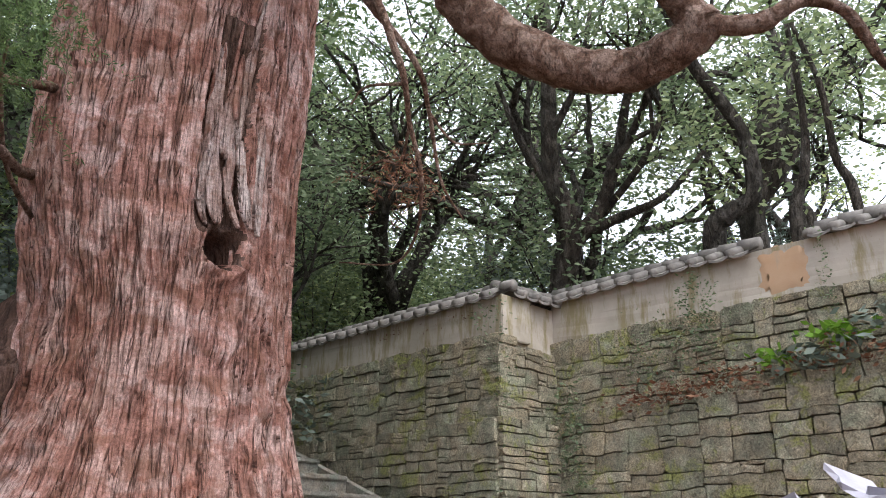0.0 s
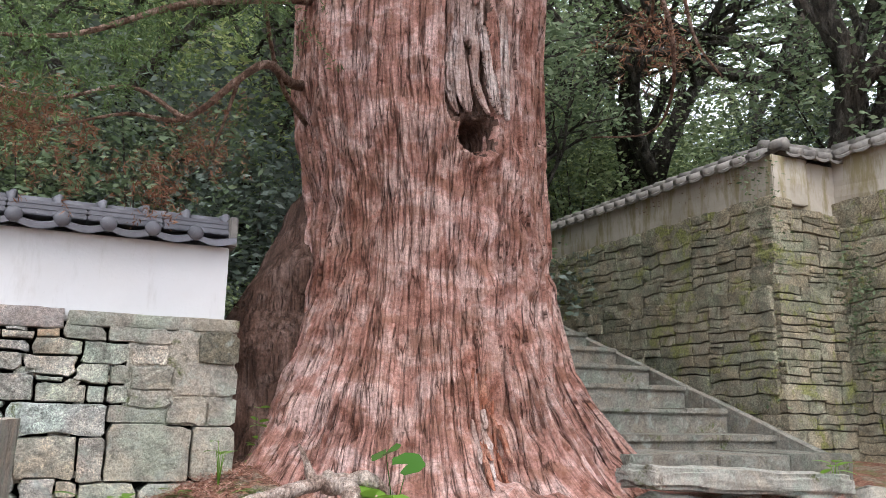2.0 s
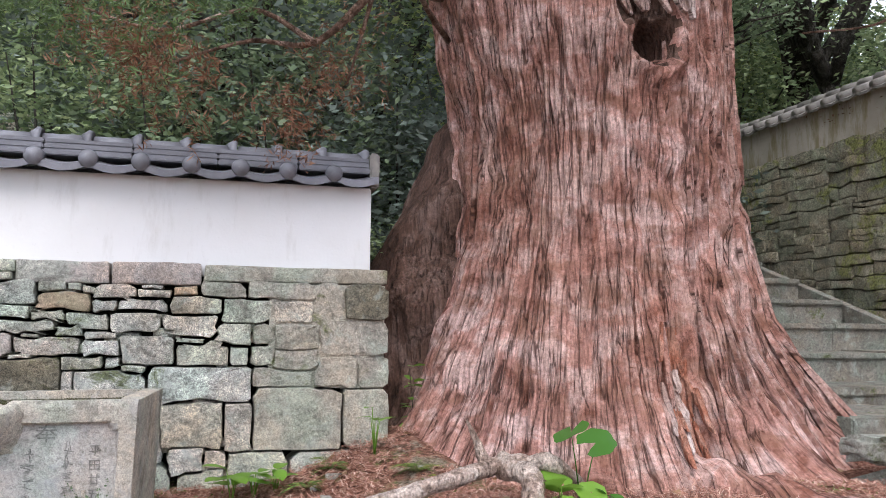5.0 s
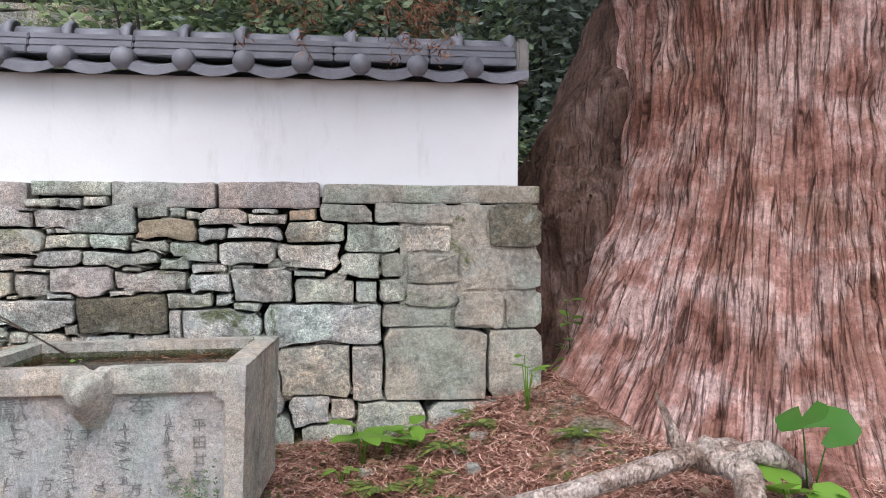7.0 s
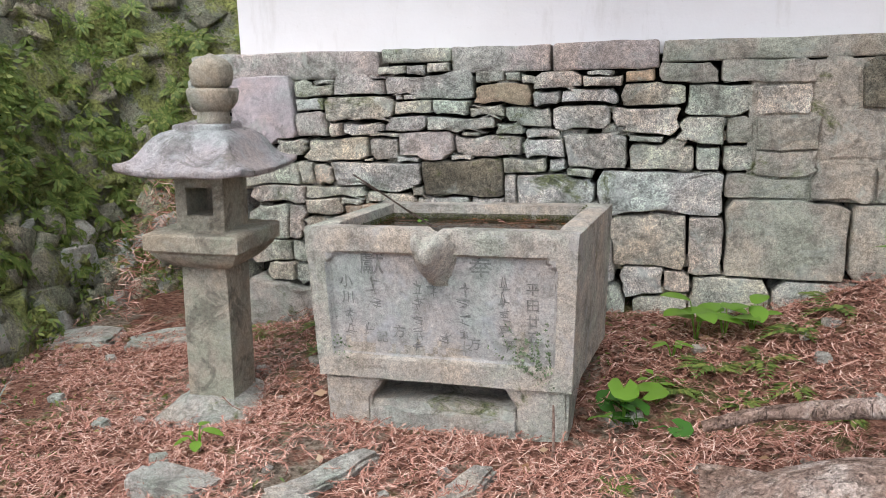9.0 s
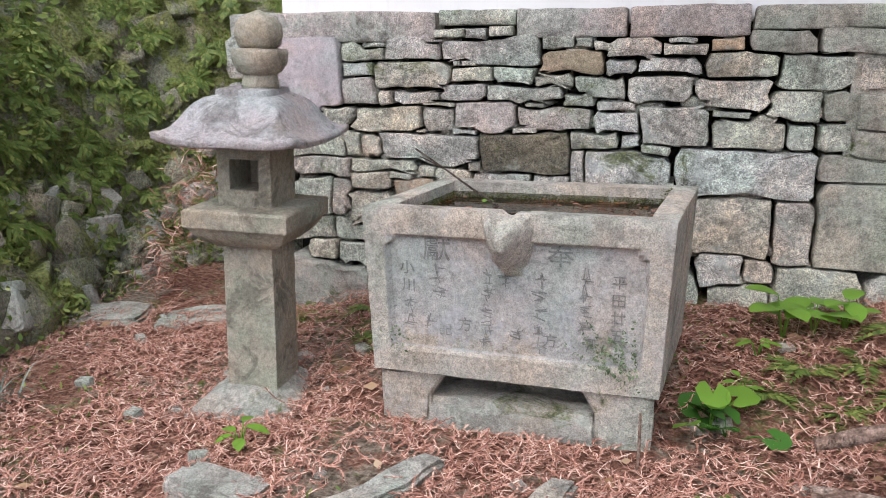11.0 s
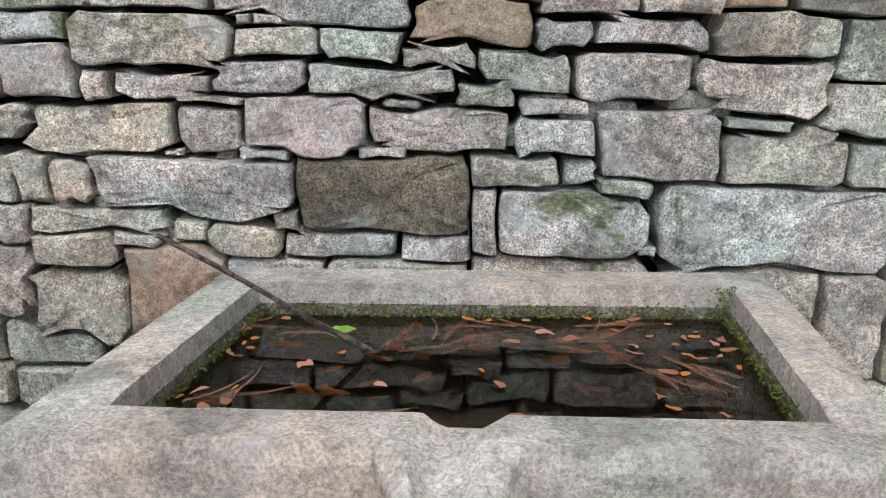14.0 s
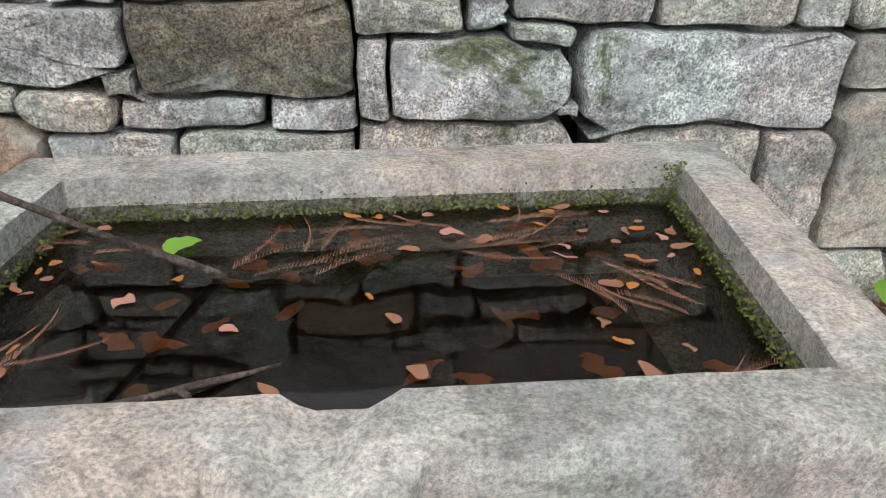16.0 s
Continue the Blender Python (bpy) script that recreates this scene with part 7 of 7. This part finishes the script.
seedling = thing("gap_seedling", "green seedling in the gap beside the cedar", "seedling", at=(0.50, 6.40, 0.62))
put("stem", tube_mesh("stem", [(0, 0, -0.15), (0.01, 0.0, 0.2), (-0.02, 0.01, 0.52)], (0.006, 0.005, 0.003), M_TWIG, 6, 0.2, 12), seedling)
sr = random.Random(12)
blade = mesh_of("leaf", *leaf_blade(0.075, 0.04, 0.25), M_FRESH, True)
for k in range(24):
    z = sr.uniform(0.12, 0.54)
    a = sr.uniform(0, 360)
    put("leaf", blade, seedling, m=pose(0.01 * math.cos(radians(a)), 0.01 * math.sin(radians(a)), z, sr.uniform(-30, 30), sr.uniform(-35, 10), a))
stake = tagged(put("wood_stake", tube_mesh("wood_stake", [(0, 0, -0.05), (0.004, 0.0, 0.08), (0.002, 0.004, 0.20)], (0.006, 0.006, 0.004), M_ROOT, 6, 0.2, 20)), "thin pale wooden stake in the needles", "stake")
stake.location = (-1.13, 5.06, height(-1.13, 5.06))

# small creeper on the trough's panel
vine = thing("trough_creeper", "tiny-leaved creeper on the trough's face", "creeper", at=(-1.3, 5.15, 0.6))
VO = Vector((-1.3, 5.15, 0.6))
cl = []
rv = random.Random(5)
for k in range(8):
    a0 = (rv.uniform(-1.22, -1.12), rv.uniform(0.48, 0.54))
    a1 = (a0[0] + rv.uniform(-0.30, 0.06), a0[1] + rv.uniform(0.08, 0.22))
    for s in np.linspace(0, 1, 24):
        x, z = a0[0] + (a1[0] - a0[0]) * s, a0[1] + (a1[1] - a0[1]) * s + 0.014 * math.sin(7 * s + k)
        for q in range(2):
            cl.append((x + rv.gauss(0, 0.005) - VO.x, 5.172 + rv.uniform(-0.012, 0.008) - VO.y, z + rv.gauss(0, 0.005) - VO.z))
for k in range(5):
    a0 = (rv.uniform(-1.98, -1.80), 0.52)
    for s in np.linspace(0, 1, 14):
        cl.append((a0[0] - 0.10 * s + rv.gauss(0, 0.005) - VO.x, 5.170 + rv.uniform(-0.008, 0.006) - VO.y, a0[1] + 0.12 * s + rv.gauss(0, 0.006) - VO.z))
put("leaves", leaves_mesh("leaves", cl, 0.013, M_LEAF_D, rng, 0.8, 0.7), vine)
vine.matrix_basis = TURN @ vine.matrix_basis

# ---- what floats in the trough ----
def float_leaf(x, y, L, W, turn, material, label, sunk=0.0):
    verts, faces = leaf_blade(L, W, 0.05)
    for v in range(len(verts)):
        a = verts[v]
        verts[v] = (a[0], a[1] * (1 + 1.5 * wob((a[0] * 60, turn, math.copysign(1, a[1])), 1)) + 0.15 * a[0] * a[0] / L, a[2] + 0.006 * wob((a[0] * 30, a[1] * 30, turn), 1))
    ob = put("floating_leaf", mesh_of("floating_leaf", verts, faces, material, True), m=TURN @ pose(x, y, WATER_Z + 0.004 - sunk, 6 * math.sin(turn), 5 * math.cos(3 * turn), turn))
    tagged(ob, label, "leaf", "leaves in the trough")


lr = random.Random(44)
KINDS = ((M_DEAD, "dry red-brown leaf floating on the water"), (M_ORANGE, "orange leaf floating on dark water"), (M_PINK, "faded pink leaf floating on water"), (M_DEAD, "dry red-brown leaf floating on the water"), (M_DEAD, "dry red-brown leaf floating on the water"), (M_ORANGE, "orange leaf floating on dark water"))
for k in range(64):
    mt, lab = lr.choice(KINDS)
    if k < 26:
        x, y = lr.uniform(-1.30, -1.14), lr.uniform(5.28, 5.74)
    elif k < 38:
        x, y = lr.uniform(-1.98, -1.88), lr.uniform(5.28, 5.72)
    else:
        x, y = lr.uniform(-1.93, -1.2), lr.uniform(5.50, 5.74) if k % 3 else lr.uniform(5.26, 5.5)
    float_leaf(x, y, lr.uniform(0.014, 0.036), lr.uniform(0.007, 0.02), lr.uniform(0, 360), mt, lab)
float_leaf(-1.80, 5.62, 0.05, 0.03, 20, M_FRESH, "green leaf floating on dark water")
for k in range(46):
    float_leaf(lr.uniform(-1.95, -1.2), lr.uniform(5.28, 5.72), lr.uniform(0.03, 0.06), lr.uniform(0.015, 0.03), lr.uniform(0, 360), lr.choice((M_ORANGE, M_ORANGE, M_DEAD)), "brown leaf sunk below the water's surface", lr.uniform(0.012, 0.05))


def floating_spray(x, y, turn, n, ln, label):
    verts, faces = [], []
    r = random.Random(int(turn))
    for b in range(max(3, n - 2)):
        a = radians(turn + r.uniform(-40, 40))
        p = Vector((r.uniform(-0.05, 0.05), r.uniform(-0.02, 0.02), 0.003))
        d = Vector((math.cos(a), math.sin(a), 0))
        sd = Vector((-d.y, d.x, 0))
        bend = r.uniform(-0.5, 0.5)
        for s in range(22):
            c = p + d * ln * s / 22 + sd * bend * ln * (s / 22) ** 2
            for sg in (-1, 1):
                o = len(verts)
                verts += [c, c + d * 0.002, c + d * 0.010 + sd * sg * 0.006 + Vector((0, 0, 0.003))]
                faces.append((o, o + 1, o + 2))
    tagged(put("floating_spray", mesh_of("floating_spray", verts, faces, M_DEAD), m=TURN @ pose(x, y, WATER_Z + 0.002)), label, "twig", "cedar sprays in the trough")


for x, y, t, n, ln in ((-1.66, 5.55, 15, 7, 0.11), (-1.40, 5.60, 5, 8, 0.11), (-1.36, 5.68, 25, 6, 0.08), (-1.24, 5.54, -60, 6, 0.08), (-1.24, 5.44, 120, 6, 0.08), (-1.93, 5.36, 20, 4, 0.10), (-1.93, 5.62, -15, 4, 0.08), (-1.48, 5.66, 175, 5, 0.08), (-1.22, 5.30, 10, 5, 0.07), (-1.62, 5.62, 40, 5, 0.09)):
    floating_spray(x, y, t, n, ln, "rust-brown cedar spray floating on the water")
tw = thing("dead_twig", "thin dark twig leaning out of the trough", "twig", at=(-1.9, 5.6, 1.0))
WO = Vector((-1.9, 5.6, 1.0))
limb([(-1.62, 5.62, 0.90), (-1.718, 5.555, 1.012), (-1.80, 5.495, 1.085), (-1.89, 5.44, 1.165), (-1.985, 5.37, 1.25)], 0.006, 0.0035, M_TWIG, 24, 6, 0.25, "stem", tw, WO, 20)
limb([(-1.89, 5.44, 1.165), (-1.95, 5.47, 1.185), (-2.02, 5.52, 1.20)], 0.004, 0.002, M_TWIG, 12, 5, 0.25, "side_twig", tw, WO, 20)
tw2 = thing("sunken_twig", "short pale twig lying in the water", "twig", at=(-1.8, 5.3, WATER_Z))
WO2 = Vector((-1.8, 5.3, WATER_Z))
limb([(-1.90, 5.26, WATER_Z + 0.004), (-1.82, 5.29, WATER_Z + 0.006), (-1.73, 5.32, WATER_Z + 0.008), (-1.64, 5.37, WATER_Z - 0.004)], 0.006, 0.003, M_TWIG, 20, 6, 0.35, "stem", tw2, WO2, 25)
limb([(-1.73, 5.32, WATER_Z + 0.008), (-1.715, 5.30, WATER_Z + 0.012), (-1.71, 5.27, WATER_Z + 0.01)], 0.004, 0.002, M_TWIG, 10, 5, 0.3, "side_twig", tw2, WO2, 25)
mp = []
for k in range(2600):
    s = rf.random()
    if s < 0.45:
        q = (rf.uniform(-2.0, -1.16), TY1 - 0.104 - rf.uniform(0.0, 0.008), WATER_Z + abs(rf.gauss(0, 0.012)))
    elif s < 0.8:
        q = (TX1 - 0.096 + rf.uniform(-0.008, 0.002), rf.uniform(5.24, 5.76), WATER_Z + abs(rf.gauss(0, 0.014)))
    else:
        q = (TX0 + 0.096 + rf.uniform(0, 0.008), rf.uniform(5.24, 5.76), WATER_Z + abs(rf.gauss(0, 0.012)))
    mp.append(q)
for k in range(140):
    mp.append((-1.155 + rf.gauss(0, 0.012), 5.72 + rf.uniform(-0.02, 0.0), 1.05 + rf.gauss(0, 0.02)))
tagged(put("trough_moss", leaves_mesh("trough_moss", [(TC.x + askew(q[0] - TC.x, q[1] - TC.y)[0], TC.y + askew(q[0] - TC.x, q[1] - TC.y)[1], q[2]) for q in mp], 0.007, M_MOSS, rng, 0.9, 0.5), m=TURN), "short moss along the trough's waterline", "moss", kind="stuff")

# ---- fallen tiles and clay by the path ----
heap = thing("tile_heap", "heap of broken grey roof tiles and dry clay on a post", "rubble", at=(1.93, 1.62, 0.03))
HO = Vector((1.75, 1.75, 0.0))
hr = random.Random(6)
bm = bmesh.new()
block(bm, (-0.12, -0.35, -0.4), (0.45, 0.28, 1.10), 4, 0.03, 0.03)
part("clay_stub", bm, M_CLAY, heap, "brown clay stub under the tiles")
for k in range(16):
    n = 8
    w, l = hr.uniform(0.16, 0.24), hr.uniform(0.18, 0.3)
    verts = []
    for j in range(4):
        for i in range(n + 1):
            u = i / n - 0.5
            up = 0.25 * w * (4 * u * u)
            verts.append((u * w, (j % 2) * l * (1 - 0.2 * hr.random()), up - (0.018 if j > 1 else 0)))
    faces = [(i, i + 1, n + 2 + i, n + 1 + i) for i in range(n)]
    faces += [(2 * (n + 1) + i, 3 * (n + 1) + i, 3 * (n + 1) + i + 1, 2 * (n + 1) + i + 1) for i in range(n)]
    faces += [(i, 2 * (n + 1) + i, 2 * (n + 1) + i + 1, i + 1) for i in range(n)] + [(n + 1 + i, n + 2 + i, 3 * (n + 1) + i + 1, 3 * (n + 1) + i) for i in range(n)]
    put("broken_tile", mesh_of("broken_tile", verts, faces, M_PALETILE), heap, m=pose(hr.uniform(-0.32, 0.4), hr.uniform(-0.35, 0.3), 1.085 + 0.012 * k, hr.uniform(-25, 25), hr.uniform(-20, 20), hr.uniform(0, 360)))
for k in range(44):
    s = hr.uniform(0.03, 0.10)
    me = stone_mesh(s, s * 0.8, s, M_OLDPL, s * 0.3, 0.3, 3, 3, float(k))
    put("clay_lump", me, heap, m=pose(hr.uniform(-0.3, 0.4), hr.uniform(-0.3, 0.3), 1.07 + 0.006 * k * hr.random(), hr.uniform(-40, 40), hr.uniform(-40, 40), hr.uniform(0, 360)))
